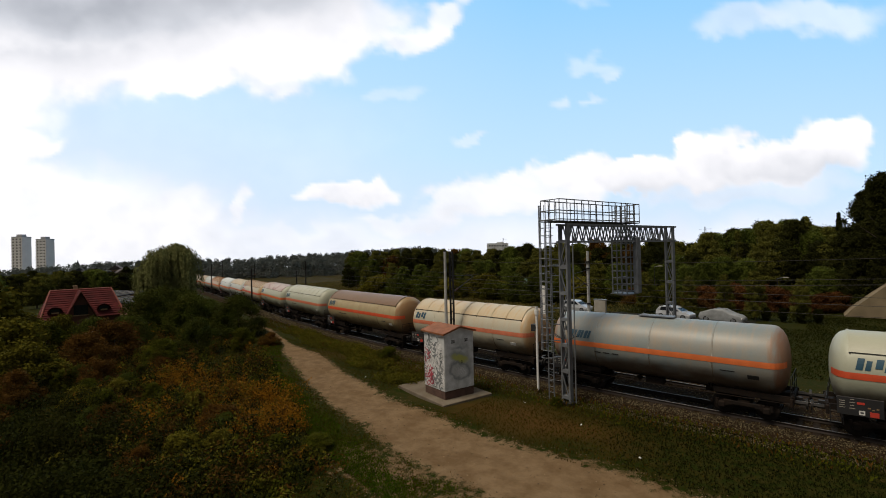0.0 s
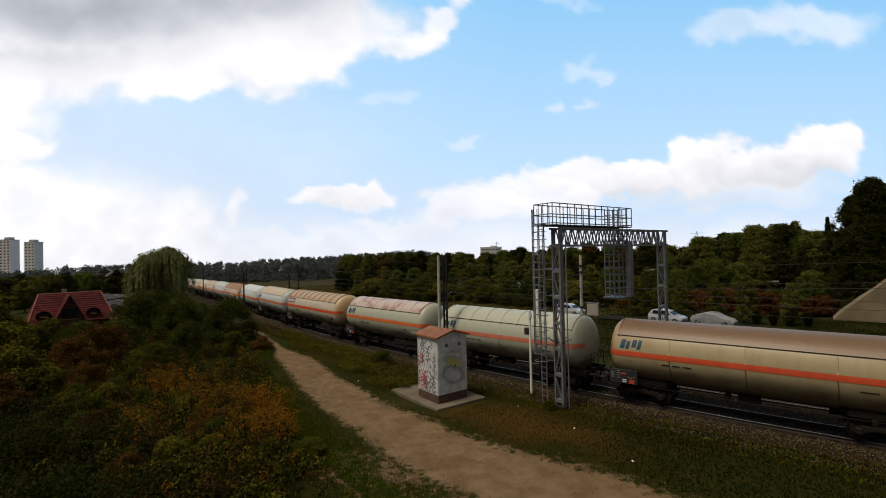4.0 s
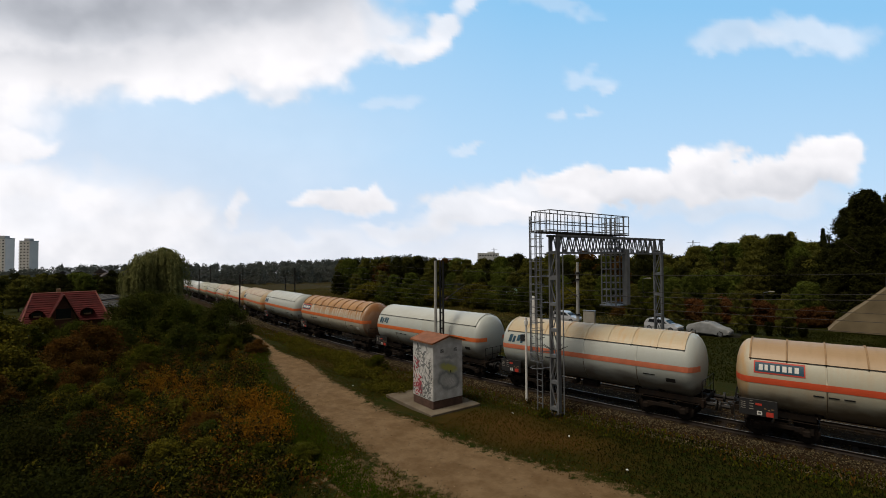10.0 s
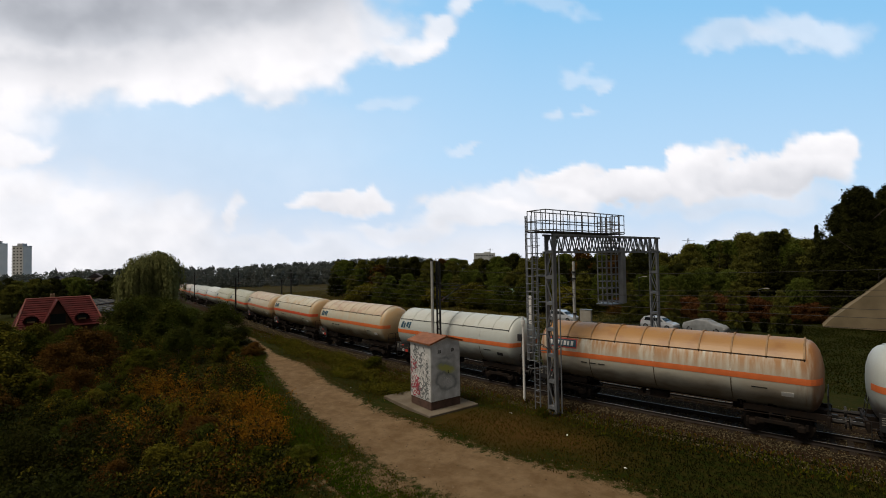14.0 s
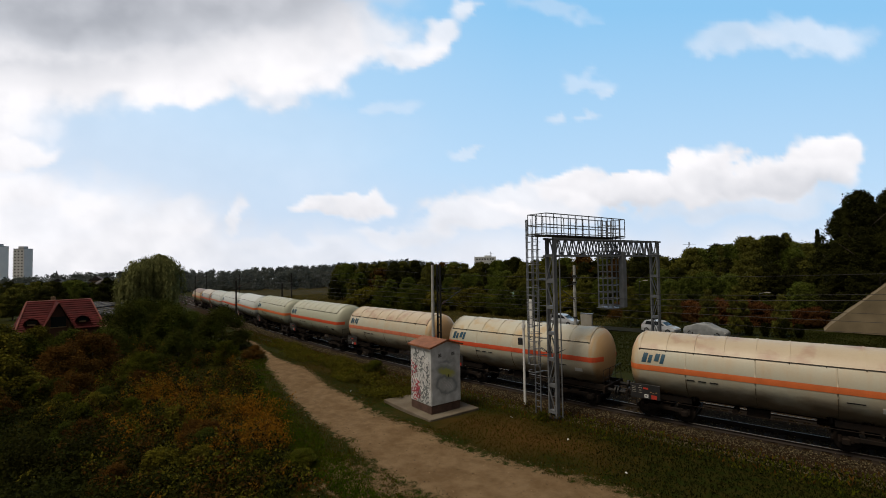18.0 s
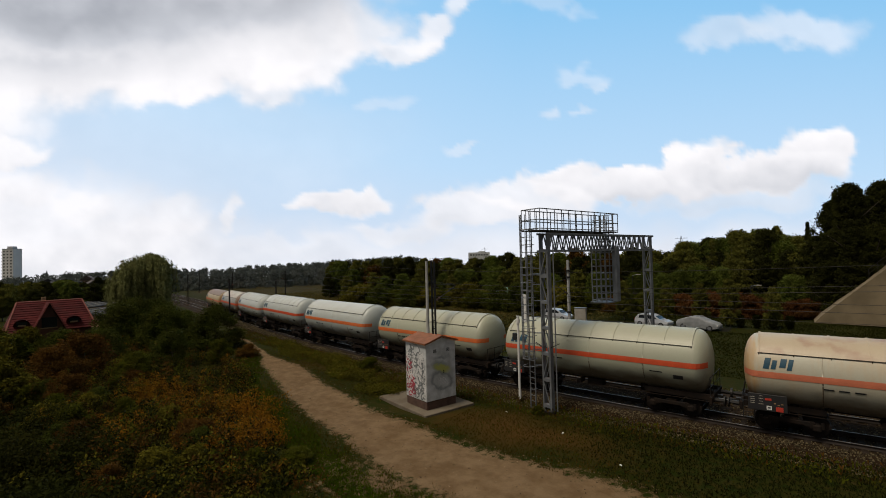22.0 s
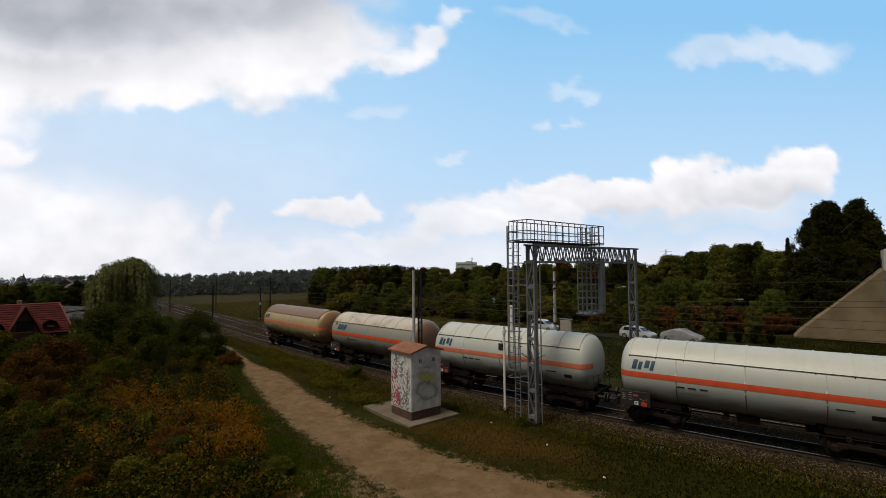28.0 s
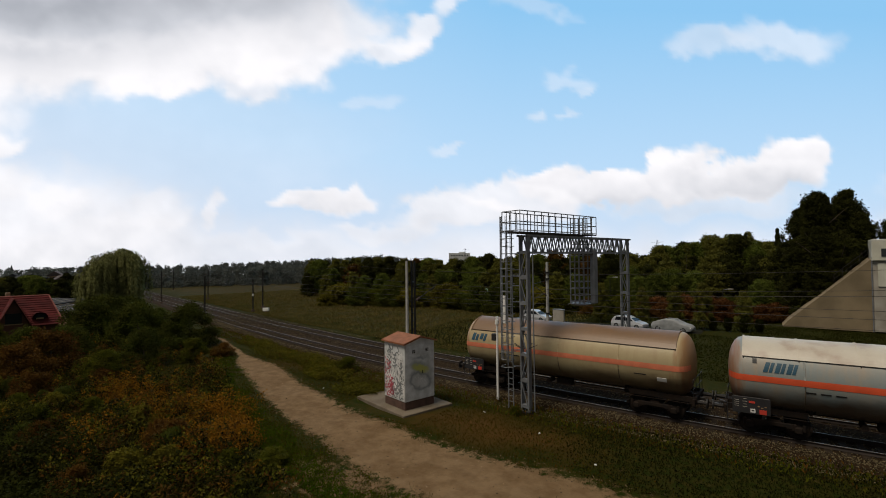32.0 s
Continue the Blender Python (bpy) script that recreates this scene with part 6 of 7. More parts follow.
def tower(az, d, w, top, storeys, label, bays=3):
    x, y = d * math.cos(radians(az)), d * math.sin(radians(az))
    base = float(land(x, y)) - 0.5
    t = thing("tower_block", pose(x, y, base, 0, 0, az + 48), label, "tower block", "far tower blocks")
    h = top - base
    wallm = mat("pale_panel_wall", (0.74, 0.72, 0.70), 0.85, 0, 0.1, 0.1, 2, 0.0)
    dark = mat("shaded_panel_wall", (0.40, 0.41, 0.43), 0.85, 0, 0.12, 0.1, 2, 0.0)
    part("wall", box(B(), (0, 0, h / 2), (w, w, h)), wallm, t)
    part("parapet", box(B(), (0, 0, h + 0.3), (w + 0.4, w + 0.4, 0.6)), dark, t)
    part("lift_house", box(B(), (0, 0, h + 1.6), (w * 0.5, w * 0.5, 2.4)), dark, t)
    for s in range(storeys):
        z = h - 2.0 - s * 2.9
        for b in range(bays):
            q = -w / 2 + w * (b + 0.5) / bays
            part("window", box(B(), (q, w / 2 + 0.05, z), (w / bays * 0.4, 0.2, 1.2)), GLASS, t)
            part("window", box(B(), (w / 2 + 0.05, q, z), (0.2, w / bays * 0.4, 1.2)), GLASS, t)
        part("balcony", box(B(), (w / 2 + 0.6, w * 0.32, z - 0.6), (1.2, w * 0.26, 1.0)), dark, t)


tower(170.45, 600, 9.8, 28.6, 12, "pale grey high-rise block of flats on the horizon")
tower(172.1, 620, 10.4, 31.5, 12, "grey high-rise block of flats on the horizon")
far_block = thing("far_building", pose(-386, 592, -11, 0, 0, 33), "pale flat-roofed block above the distant woods", "building")
part("wall", box(B(), (0, 0, 14), (32, 14, 31.4)), CABINET, far_block)
part("roof_house", box(B(), (4, 0, 30.6), (10, 6, 2.0)), CABINET, far_block)
for k in range(7):
    part("window", box(B(), (-12 + 4 * k, -7.1, 26), (2.2, 0.3, 2.0)), GLASS, far_block)


def pylon(az, d, top):
    x, y = d * math.cos(radians(az)), d * math.sin(radians(az))
    z = float(land(x, y))
    p = thing("power_pylon", pose(x, y, z, 0, 0, az), "lattice power pylon on the skyline", "pylon", "power pylons")
    h = top - z
    bm = B()
    for a, b in ((-1, -1), (1, -1), (1, 1), (-1, 1)):
        beam(bm, (a * 3, b * 3, 0), (a * 0.3, b * 0.3, h), 0.22)
    part("tower", bm, GALV, p)
    for k in range(8):
        q = k / 8
        s = 3 - 2.7 * q
        part("brace", beam(B(), (0, -s, h * q), (0, s - 0.3, h * (q + 0.125)), 0.16), GALV, p)
    for q in (0.7, 0.82, 0.94):
        part("crossarm", beam(B(), (0, -4.5, h * q), (0, 4.5, h * q), 0.2), GALV, p)


pylon(122.4, 640, 24.5)
pylon(100.3, 420, 23.0)
pylon(91.9, 380, 24.0)

marker = thing("white_marker", pose(-76.5, 51.5, float(land(-76.5, 51.5)), 0, 0, 20), "small white concrete marker in the field", "marker")
part("block", box(B(), (0, 0, 0.35), (1.2, 0.4, 0.7), bevel=0.04), WHITE, marker)


# ---- trees and shrubs ----
def trunk_mesh(name, h, r, rng, limbs, crown_z):
    bm = B()
    bend = [(rng.uniform(-0.25, 0.25), rng.uniform(-0.25, 0.25)) for _ in range(5)]
    pts = [Vector((bend[k][0] * k * 0.2, bend[k][1] * k * 0.2, h * k / 4)) for k in range(5)]
    for k in range(4):
        tube(bm, pts[k], pts[k + 1], r * (1 - 0.2 * k), r * (1 - 0.2 * (k + 1)), 8, caps=False)
    for k in range(limbs):
        a, z = rng.uniform(0, 6.28), rng.uniform(crown_z * 0.7, h * 0.85)
        q = z / h * 4
        i = min(int(q), 3)
        base = pts[i].lerp(pts[i + 1], q - i)
        reach = rng.uniform(0.14, 0.26) * h
        tube(bm, base, base + Vector((reach * math.cos(a), reach * math.sin(a), reach * rng.uniform(0.4, 1.0))), r * 0.32, r * 0.08, 6, caps=False)
    me = bpy.data.meshes.new(name)
    bm.to_mesh(me)
    bm.free()
    me.materials.append(BARK)
    return me


def broad_clumps(h, w, low, rng, count):
    """Overlapping clumps that fill an uneven crown."""
    out = []
    for k in range(int(count * 1.9)):
        q = rng.uniform(0, 1)
        z = low + (h - low) * q
        spread = w * math.sqrt(max(0.05, 1 - ((q - 0.38) / 0.68) ** 2)) * (1 - 0.62 * q ** 3)
        a, r = rng.uniform(0, 6.28), spread * math.sqrt(rng.uniform(0.05, 1)) * 0.8
        s = w * rng.uniform(0.09, 0.25)
        out.append((r * math.cos(a), r * math.sin(a), min(z, h - s * 0.6), s, s, s * rng.uniform(0.6, 1.0)))
    # leading shoots that break the outline
    for k in range(max(5, count // 5)):
        a, r, q = rng.uniform(0, 6.28), w * rng.uniform(0.1, 0.8), rng.uniform(0.05, 0.11)
        z = low + (h - low) * (0.99 - 0.42 * (r / w) ** 1.5) * rng.uniform(0.93, 1.05)
        out.append((r * math.cos(a), r * math.sin(a), z, w * q, w * q, w * q * rng.uniform(1.6, 3.0)))
    return out


PLANTS = {}


def plant(key, name, h, w, low, leaf_mat, count, size, seed, clumps=26, trunk_r=0.16, kind="broad", label="", category="tree"):
    """A prototype tree or shrub with trunk and crown, kept out of the way below the ground sheet until copied."""
    rng, nrng = random.Random(seed), np.random.default_rng(seed)
    droop, stretch, face = 0.0, 1.5, None
    if kind == "broad":
        pts, face = in_clumps(broad_clumps(h, w, low, rng, clumps), count, nrng, 0.5)
        pts = pts + nrng.normal(size=pts.shape) * 0.035 * w
    elif kind == "conifer":
        z = low + (h - low) * nrng.random(count) ** 1.3
        tier = 0.75 + 0.25 * np.sin(z * 7.0)
        r = w * (1 - (z - low) / (h - low)) ** 0.85 * tier * np.sqrt(nrng.uniform(0.15, 1, count)) + 0.05
        a = nrng.uniform(0, 6.28, count)
        pts = np.stack([r * np.cos(a), r * np.sin(a), z - 0.15 * r], 1)
        droop, stretch, face = 0.3, 1.8, np.stack([np.cos(a), np.sin(a), 0.6 + 0 * a], 1)
    else:
        # strands that start on uneven domes and hang
        ns = 760
        domes = np.array([(0.0, 0.9, 2.2, 1.0), (0.3, -1.1, 2.1, 0.94), (-0.4, 2.7, 1.6, 0.92), (0.2, -2.9, 1.4, 0.78), (0.8, 1.8, 1.8, 0.97)])
        dm = domes[nrng.choice(5, ns, p=[0.38, 0.25, 0.13, 0.1, 0.14])]
        a, q = nrng.uniform(0, 6.28, ns), np.sqrt(nrng.random(ns))
        r0 = dm[:, 2] * q * (1 + 0.2 * np.sin(3 * a + dm[:, 0] * 9) + 0.1 * np.sin(7 * a))
        z0 = h * dm[:, 3] - h * 0.13 * (1 - np.sqrt(np.clip(1 - q ** 2, 0, 1))) - 1.3 * nrng.random(ns) ** 2
        ln = np.minimum(h * nrng.uniform(0.2, 0.75, ns) * (0.6 + 0.6 * q), z0 - low)
        i, k = nrng.integers(0, ns, count), nrng.random(count)
        bow = r0[i] * (1 + 0.2 * np.sin(k * 2.2)) + nrng.normal(size=count) * 0.07
        pts = np.stack([dm[i, 0] + bow * np.cos(a[i]) + nrng.normal(size=count) * 0.06, dm[i, 1] + bow * np.sin(a[i]) + nrng.normal(size=count) * 0.06, z0[i] - k * ln[i]], 1)
        droop, stretch, face = 0.8, 4.2, np.stack([np.cos(a[i]), np.sin(a[i]), 0.5 + 0 * k], 1)
    v, f = leaves(pts, size, nrng, stretch, 0.0, droop, face)
    p = thing(name, pose(0, 0, 0), label, category)
    tr = new("trunk", trunk_mesh("trunk", h * 0.86, trunk_r, rng, 0 if kind == "conifer" else 9, low))
    cr = new("crown", mesh_from("crown", v, f, leaf_mat))
    tr.parent = cr.parent = p
    PLANTS[key] = [p, h, False]


def put(key, x, y, h, rz=0.0, wide=1.0, group="", label=""):
    """Set a plant of height h at a place: the first takes the prototype itself, the next ones copies."""
    p, h0, used = PLANTS[key]
    k = h / h0
    m = Matrix.LocRotScale((x, y, float(land(x, y)) - 0.1), Euler((0, 0, radians(rz))), (k * wide, k * wide, k))
    if used:
        q = copy_thing(p, Matrix())
        q.matrix_basis = m
    else:
        q = p
        q.matrix_basis = m
        PLANTS[key][2] = True
    return tagged(q, label, "", group)


plant("oak", "broadleaf_tree", 11, 4.0, 1.2, TREE_GREEN, 22000, 0.15, 11, 70, 0.2, label="broadleaf tree in dull green early-autumn leaf")
plant("dark", "broadleaf_tree", 11, 3.5, 1.0, TREE_DARK, 22000, 0.15, 12, 64, 0.2, label="dense dark-green broadleaf tree in the wood's edge")
plant("olive", "broadleaf_tree", 10, 3.2, 1.2, TREE_OLIVE, 19000, 0.15, 13, 60, 0.17, label="olive-green tree turning yellow in early autumn")
plant("rust", "broadleaf_tree", 9, 3.2, 1.2, LEAF_RUST, 10000, 0.17, 14, 44, 0.15, label="small tree with rust-brown autumn leaves")
plant("tall", "tall_tree", 17, 3.3, 1.0, TREE_DARK, 44000, 0.14, 15, 130, 0.28, label="tall dark tree rising above the wood")
plant("fir", "conifer", 13, 2.0, 0.8, TREE_DARK, 12000, 0.14, 16, 10, 0.16, "conifer", label="dark narrow conifer in the wood")
plant("slim", "slim_tree", 15, 1.7, 2.0, TREE_OLIVE, 6000, 0.14, 23, 50, 0.12, label="slim thin-leaved tree rising above the wood")
plant("willow", "willow_tree", 11, 4.0, 1.0, LEAF_WILLOW, 52000, 0.085, 17, 36, 0.3, "willow", label="weeping willow with hanging grey-green branches")
plant("bush", "bush", 4.2, 2.7, 0.2, LEAF_BUSH, 20000, 0.075, 18, 60, 0.06, label="dense dark-green bush in rough ground", category="bush")
plant("bush_green", "bush", 3.6, 2.4, 0.2, LEAF_GREEN, 17000, 0.075, 19, 56, 0.05, label="green bush beside the railway", category="bush")
plant("bush_rust", "bush", 3.2, 2.4, 0.15, LEAF_RUST, 16000, 0.07, 20, 54, 0.05, label="brownish autumn bush in tall weeds", category="bush")
plant("bush_gold", "bush", 2.6, 1.9, 0.1, LEAF_OLIVE, 10000, 0.085, 21, 50, 0.04, label="yellow-green bush in tall weeds", category="bush")

plant("bush_red", "bush", 3.2, 2.4, 0.15, LEAF_RED, 14000, 0.09, 22, 54, 0.05, label="reddish autumn shrub at the wood's foot", category="bush")

SKYLINE = np.array([(80.4, 4.0), (82.2, 4.3), (83.3, 5.1), (84.1, 6.8), (86.3, 6.7), (87.9, 5.2), (88.6, 2.6), (89.6, 2.0), (90.8, 1.6), (91.4, 2.1), (91.9, 3.0), (93.5, 2.9), (95.0, 2.5), (96.7, 1.95), (98.5, 1.65),
                    (101.0, 1.15), (103.0, 1.0), (107.6, 0.9), (112.6, 0.95), (117.2, 0.85), (120.6, 0.7), (124.8, 0.1), (127.6, 0.6), (131.0, 0.6), (133.5, 0.9), (135.9, 0.6), (140.0, 0.3), (144.0, 0.25)])


def crest(az, d):
    """Height above the ground of the wood's skyline at an azimuth and distance."""
    x, y = d * math.cos(radians(az)), d * math.sin(radians(az))
    return EYE[2] + d * math.tan(radians(float(np.interp(az, SKYLINE[:, 0], SKYLINE[:, 1])))) - float(land(x, y))


rng = random.Random(31)
kinds = ["oak", "olive", "oak", "dark", "olive", "oak", "rust", "fir", "dark"]
az = 79.0
while az < 142:
    deep = 84 if az < 92 else 100 + max(0, az - 105) * 1.3
    for layer, (d0, frac) in enumerate(((deep + 14, 1.0), (deep, 0.82), (deep - 12, 0.62))):
        a = az + rng.uniform(-0.8, 0.8)
        d = d0 + rng.uniform(-5, 5)
        h = crest(a, d) * frac * rng.uniform(0.86, 1.03)
        if layer == 2 and 88 < a < 112 and d * math.sin(radians(a)) < 84:
            d += 8
        if a < 89.0:
            continue
        key = rng.choice(kinds if layer < 2 else kinds[:5])
        if key == "fir" and a > 100:
            key = "dark"
        if h < 3.4:
            continue
        put(key, d * math.cos(radians(a)), d * math.sin(radians(a)), h, rng.uniform(0, 360), rng.uniform(0.95, 1.25), "wood beyond the line")
    az += 2.1 if az > 100 else 2.0
az = 89.5
while az < 141:
    d = 118 + max(0, az - 105) * 1.3 + rng.uniform(-4, 4)
    put(rng.choice(["oak", "dark", "olive", "dark"]), d * math.cos(radians(az)), d * math.sin(radians(az)), max(4.0, crest(az, d) * rng.uniform(0.84, 0.97)), rng.uniform(0, 360), 1.2, "wood beyond the line")
    az += rng.uniform(1.0, 1.5)
for a, d, h, key in ((84.1, 84, 18.0, "tall"), (86.3, 80, 17.6, "tall"), (87.4, 82, 15.6, "tall"), (85.2, 86, 16.6, "tall"), (83.0, 82, 14.6, "tall"), (81.0, 88, 14.2, "tall"), (86.0, 76, 12.6, "tall"), (87.8, 77, 11.0, "tall"), (84.6, 76, 12.0, "tall"), (88.8, 86, 10.8, "dark"), (89.3, 95, 13.9, "fir"), (93.3, 96, 13.2, "fir"), (92.6, 94, 12.8, "dark"), (92.0, 97, 13.4, "fir"), (87.2, 79, 16.4, "fir"), (85.4, 80, 16.8, "fir"), (82.6, 82, 13.8, "fir"), (83.9, 88, 18.6, "slim"), (84.3, 90, 18.0, "slim"), (91.7, 98, 13.8, "slim"), (95.6, 100, 12.6, "slim"), (97.4, 100, 11.8, "slim"), (87.3, 78, 11.5, "dark"), (85.6, 77, 11.5, "dark"), (83.9, 78, 11.0, "dark")):
    put(key, d * math.cos(radians(a)), d * math.sin(radians(a)), h, rng.uniform(0, 360), 0.8 if key == "fir" else 1.0, "wood beyond the line")
# low reddish and green growth at the wood's foot
for k in range(16):
    a = 87 + k * 1.7 + rng.uniform(-0.5, 0.5)
    d = 79 + rng.uniform(-1.5, 3)
    put(rng.choice(["bush_rust", "bush_rust", "bush", "bush_green"]), d * math.cos(radians(a)), d * math.sin(radians(a)), rng.uniform(2.2, 3.4), rng.uniform(0, 360), 1.2, "undergrowth at the wood's edge")
for k in range(20):
    a = 112 + k * 1.45 + rng.uniform(-0.4, 0.4)
    d = 76 + k * 1.4 + rng.uniform(-3, 3)
    put(rng.choice(["bush_green", "bush_green", "bush", "bush_gold"]), d * math.cos(radians(a)), d * math.sin(radians(a)), rng.uniform(2.6, 5.0), rng.uniform(0, 360), 1.3, "undergrowth at the wood's edge")
for a, d, h in ((93.2, 76, 2.6), (94.3, 74.5, 3.0), (95.4, 76, 3.4), (96.6, 75, 3.2), (97.9, 76, 3.5), (99.0, 75, 2.8), (100.3, 77, 3.0), (90.6, 76, 2.4), (89.4, 77, 2.6)):
    put("bush_red", d * math.cos(radians(a)), d * math.sin(radians(a)), h, rng.uniform(0, 360), 1.25, "undergrowth at the wood's edge")
# willow and the thicket this side of the line
put("willow", -75.2, 26.6, 11.4, -10, 0.96)
for x, y, h, key, wide in ((-49, 24.2, 4.3, "bush", 1.2), (-53, 21.0, 4.6, "bush", 1.1), (-57, 18.0, 4.8, "bush", 1.2), (-62, 21.5, 5.0, "bush", 1.1), (-56, 24.0, 3.6, "bush", 1.1),
                           (-50, 14.5, 3.2, "bush", 1.2), (-46, 12.0, 3.4, "bush_rust", 1.2), (-54, 12.5, 3.0, "bush", 1.2), (-52, 8.5, 3.2, "bush_green", 1.2), (-47, 6.0, 4.2, "bush_gold", 1.0),
                           (-44, 2.6, 4.4, "bush_gold", 1.1), (-41, 5.8, 3.0, "bush_gold", 1.0), (-43, 9.4, 3.0, "bush_rust", 1.1), (-40, 13.6, 2.3, "bush_green", 1.1), (-43, 17.5, 3.0, "bush", 1.2), (-41, 20.5, 2.0, "bush_green", 1.1),
                           (-41.0, 23.2, 1.2, "bush_rust", 1.5), (-37, 9.0, 2.0, "bush_rust", 1.1), (-36, 4.5, 2.2, "bush_rust", 1.1), (-33, 1.5, 2.2, "bush_gold", 1.1), (-60, 7.4, 3.8, "bush_gold", 1.2), (-62, 3, 9.0, "bush_gold", 1.0),
                           (-56, 1.2, 8.6, "bush_gold", 1.0), (-27.0, 25.4, 1.15, "bush_green", 1.5), (-66, 25.0, 4.6, "bush", 1.1), (-70, 23.0, 4.6, "bush", 1.1), (-66.5, 12.4, 2.6, "bush_gold", 1.0), (-66.0, 15.6, 2.0, "bush_green", 1.0), (-65.0, 9.6, 2.6, "bush_gold", 1.1)):
    put(key, x, y, h, rng.uniform(0, 360), wide, "thicket beside the path")
put("bush_green", -17.4, 11.9, 0.75, 20, 1.9, "", "low patch of bright green nettles beside the path")
put("bush_green", -19.3, 11.2, 0.6, 80, 1.8, "", "low patch of bright green nettles beside the path")
put("bush_green", -11.6, 23.2, 0.55, 40, 1.2, "", "low green weeds round the gantry's foot")
put("rust", -18.9, 9.3, 1.1, 10, 0.9, "", "small orange-brown sapling among weeds")
for x, y, h in ((-9.6, 63.0, 5.2), (-6.6, 62.6, 5.6), (-13.6, 64.2, 5.0), (-2.6, 64.6, 4.8), (-19.0, 64.4, 5.4)):
    put("olive", x, y, h, rng.uniform(0, 360), 0.75, "young trees by the car park", "slim young tree with thin crown by the car park")
for k in range(54):
    x, y = rng.uniform(-44, -19), rng.uniform(-1, 16)
    if y > 16.0 - 0.42 * (x + 25) - 3.4 or y > 14.5 or path_field(np.array([x]), np.array([y]))[0] > 0:
        continue
    # in the near strip only dark kinds: shade put into the bushes' colour
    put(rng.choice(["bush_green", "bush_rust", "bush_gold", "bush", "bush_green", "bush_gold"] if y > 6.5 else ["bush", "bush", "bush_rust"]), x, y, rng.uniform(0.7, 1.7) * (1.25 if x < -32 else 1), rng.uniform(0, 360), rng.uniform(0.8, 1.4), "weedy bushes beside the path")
for k in range(64):
    a, d = 161.5 + 0.30 * k, rng.uniform(112, 225)
    put(rng.choice(["oak", "dark", "olive", "dark"]), d * math.cos(radians(a)), d * math.sin(radians(a)), rng.uniform(4.2, 6.6) + 0.018 * (d - 108), rng.uniform(0, 360), 1.25, "trees behind the houses")


# far woods: one mass of foliage along the horizon
def far_woods():
    nrng = np.random.default_rng(9)
    clumps = []
    for d0, lower, step in ((300, 0.52, 0.60), (350, 0.30, 0.45), (410, 0.12, 0.36), (490, 0.0, 0.30)):
        for a in np.arange(131, 182, step):
            a, d = a + nrng.uniform(-0.3, 0.3), d0 + nrng.uniform(-25, 25)
            x, y = d * math.cos(radians(a)), d * math.sin(radians(a))
            el = float(np.interp(a, [130, 134, 140, 148, 154, 160, 167, 173, 180], [0.75, 0.8, 0.4, 0.1, -0.15, 0.0, -0.25, -0.6, -0.3])) - lower + nrng.uniform(-0.17, 0.10)
            top, z = EYE[2] + d * math.tan(radians(el)), float(land(x, y))
            wide = nrng.uniform(3.2, 5.6)
            for k in range(9):
                q = nrng.uniform(0, 1) ** 0.7
                s = wide * nrng.uniform(0.3, 0.55)
                r, b = wide * (1.05 - 0.8 * q) * nrng.uniform(0.2, 1), nrng.uniform(0, 6.28)
                clumps.append((x + r * math.cos(b), y + r * math.sin(b), max(z + 1, top - s - (1 - q) * wide * 2.4), s, s, s * 0.9))
            clumps.append((x, y, z + 1.5, wide, wide, 3.0))
    pts, face = in_clumps(clumps, 260000, nrng, 0.6)
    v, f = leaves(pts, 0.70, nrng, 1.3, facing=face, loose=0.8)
    tagged(new("far_woods", mesh_from("far_woods", v, f, LEAF_HAZED)), "dark woods along the horizon with haze put into their leaf colour", "woods", kind="stuff")


far_woods()


# ---- rough grass and weeds, too many to count ----
def scatter(name, label, material, count, region, size, seed, stretch=3.0, up=1.2, category="grass", height=None):
    nrng = np.random.default_rng(seed)
    x, y, keep = region(nrng, count)
    x, y = x[keep], y[keep]
    z = land(x, y)
    if height is not None:
        z = z + nrng.random(len(x)) * height(x, y)
    v, f = leaves(np.stack([x, y, z], 1), size, nrng, stretch, up)
    tagged(new(name, mesh_from(name, v, f, material)), label, category, kind="stuff")


def off_path(x, y):
    return path_field(x, y) < 0.35


def weeds_area(nrng, n):
    x, y = nrng.uniform(-60, -8, n), nrng.uniform(-3, 22, n)
    inside = (y < 17.0 - 0.42 * (x + 25) - 1.7) & (y < 21)
    patch = np.sin(x * 0.55 + 2 * np.sin(y * 0.4)) + np.sin(y * 0.7 + x * 0.2) + nrng.normal(size=n) * 0.7
    return x, y, inside & off_path(x, y) & (patch > -0.9)


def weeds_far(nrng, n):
    """The rough ground without its near strip, where shade is put into dark leaf colours."""
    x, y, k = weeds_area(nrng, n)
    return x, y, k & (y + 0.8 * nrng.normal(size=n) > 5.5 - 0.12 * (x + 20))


def gold_area(nrng, n):
    x, y = nrng.uniform(-36, -17, n), nrng.uniform(6, 17, n)
    c = np.minimum.reduce([((x - a) / p) ** 2 + ((y - b) / q) ** 2 for a, b, p, q in ((-31.5, 12.4, 4.5, 1.4), (-25.5, 13.0, 3.2, 2.2), (-21.8, 12.3, 2.2, 1.3), (-22.6, 10.2, 2.0, 0.9), (-18.7, 9.4, 0.5, 0.4), (-27.5, 9.0, 2.5, 0.8))])
    return x, y, (c + nrng.normal(size=n) * 0.25 < 1.0) & off_path(x, y)


def verge(nrng, n):
    x, y = nrng.uniform(-48, 12, n), nrng.uniform(4, 26, n)
    return x, y, (path_field(x, y) < 0.22 + 0.5 * np.clip(0.5 * np.sin(x * 2.3 + 2 * np.sin(y * 1.9)) + 0.5 * np.sin(y * 3.1 + x) + nrng.normal(size=n) * 0.35, 0, 1)) & (y < line_y(x) - 2.0) & (nrng.random(n) < np.clip(1.2 - np.hypot(x, y) / 60, 0.25, 1))


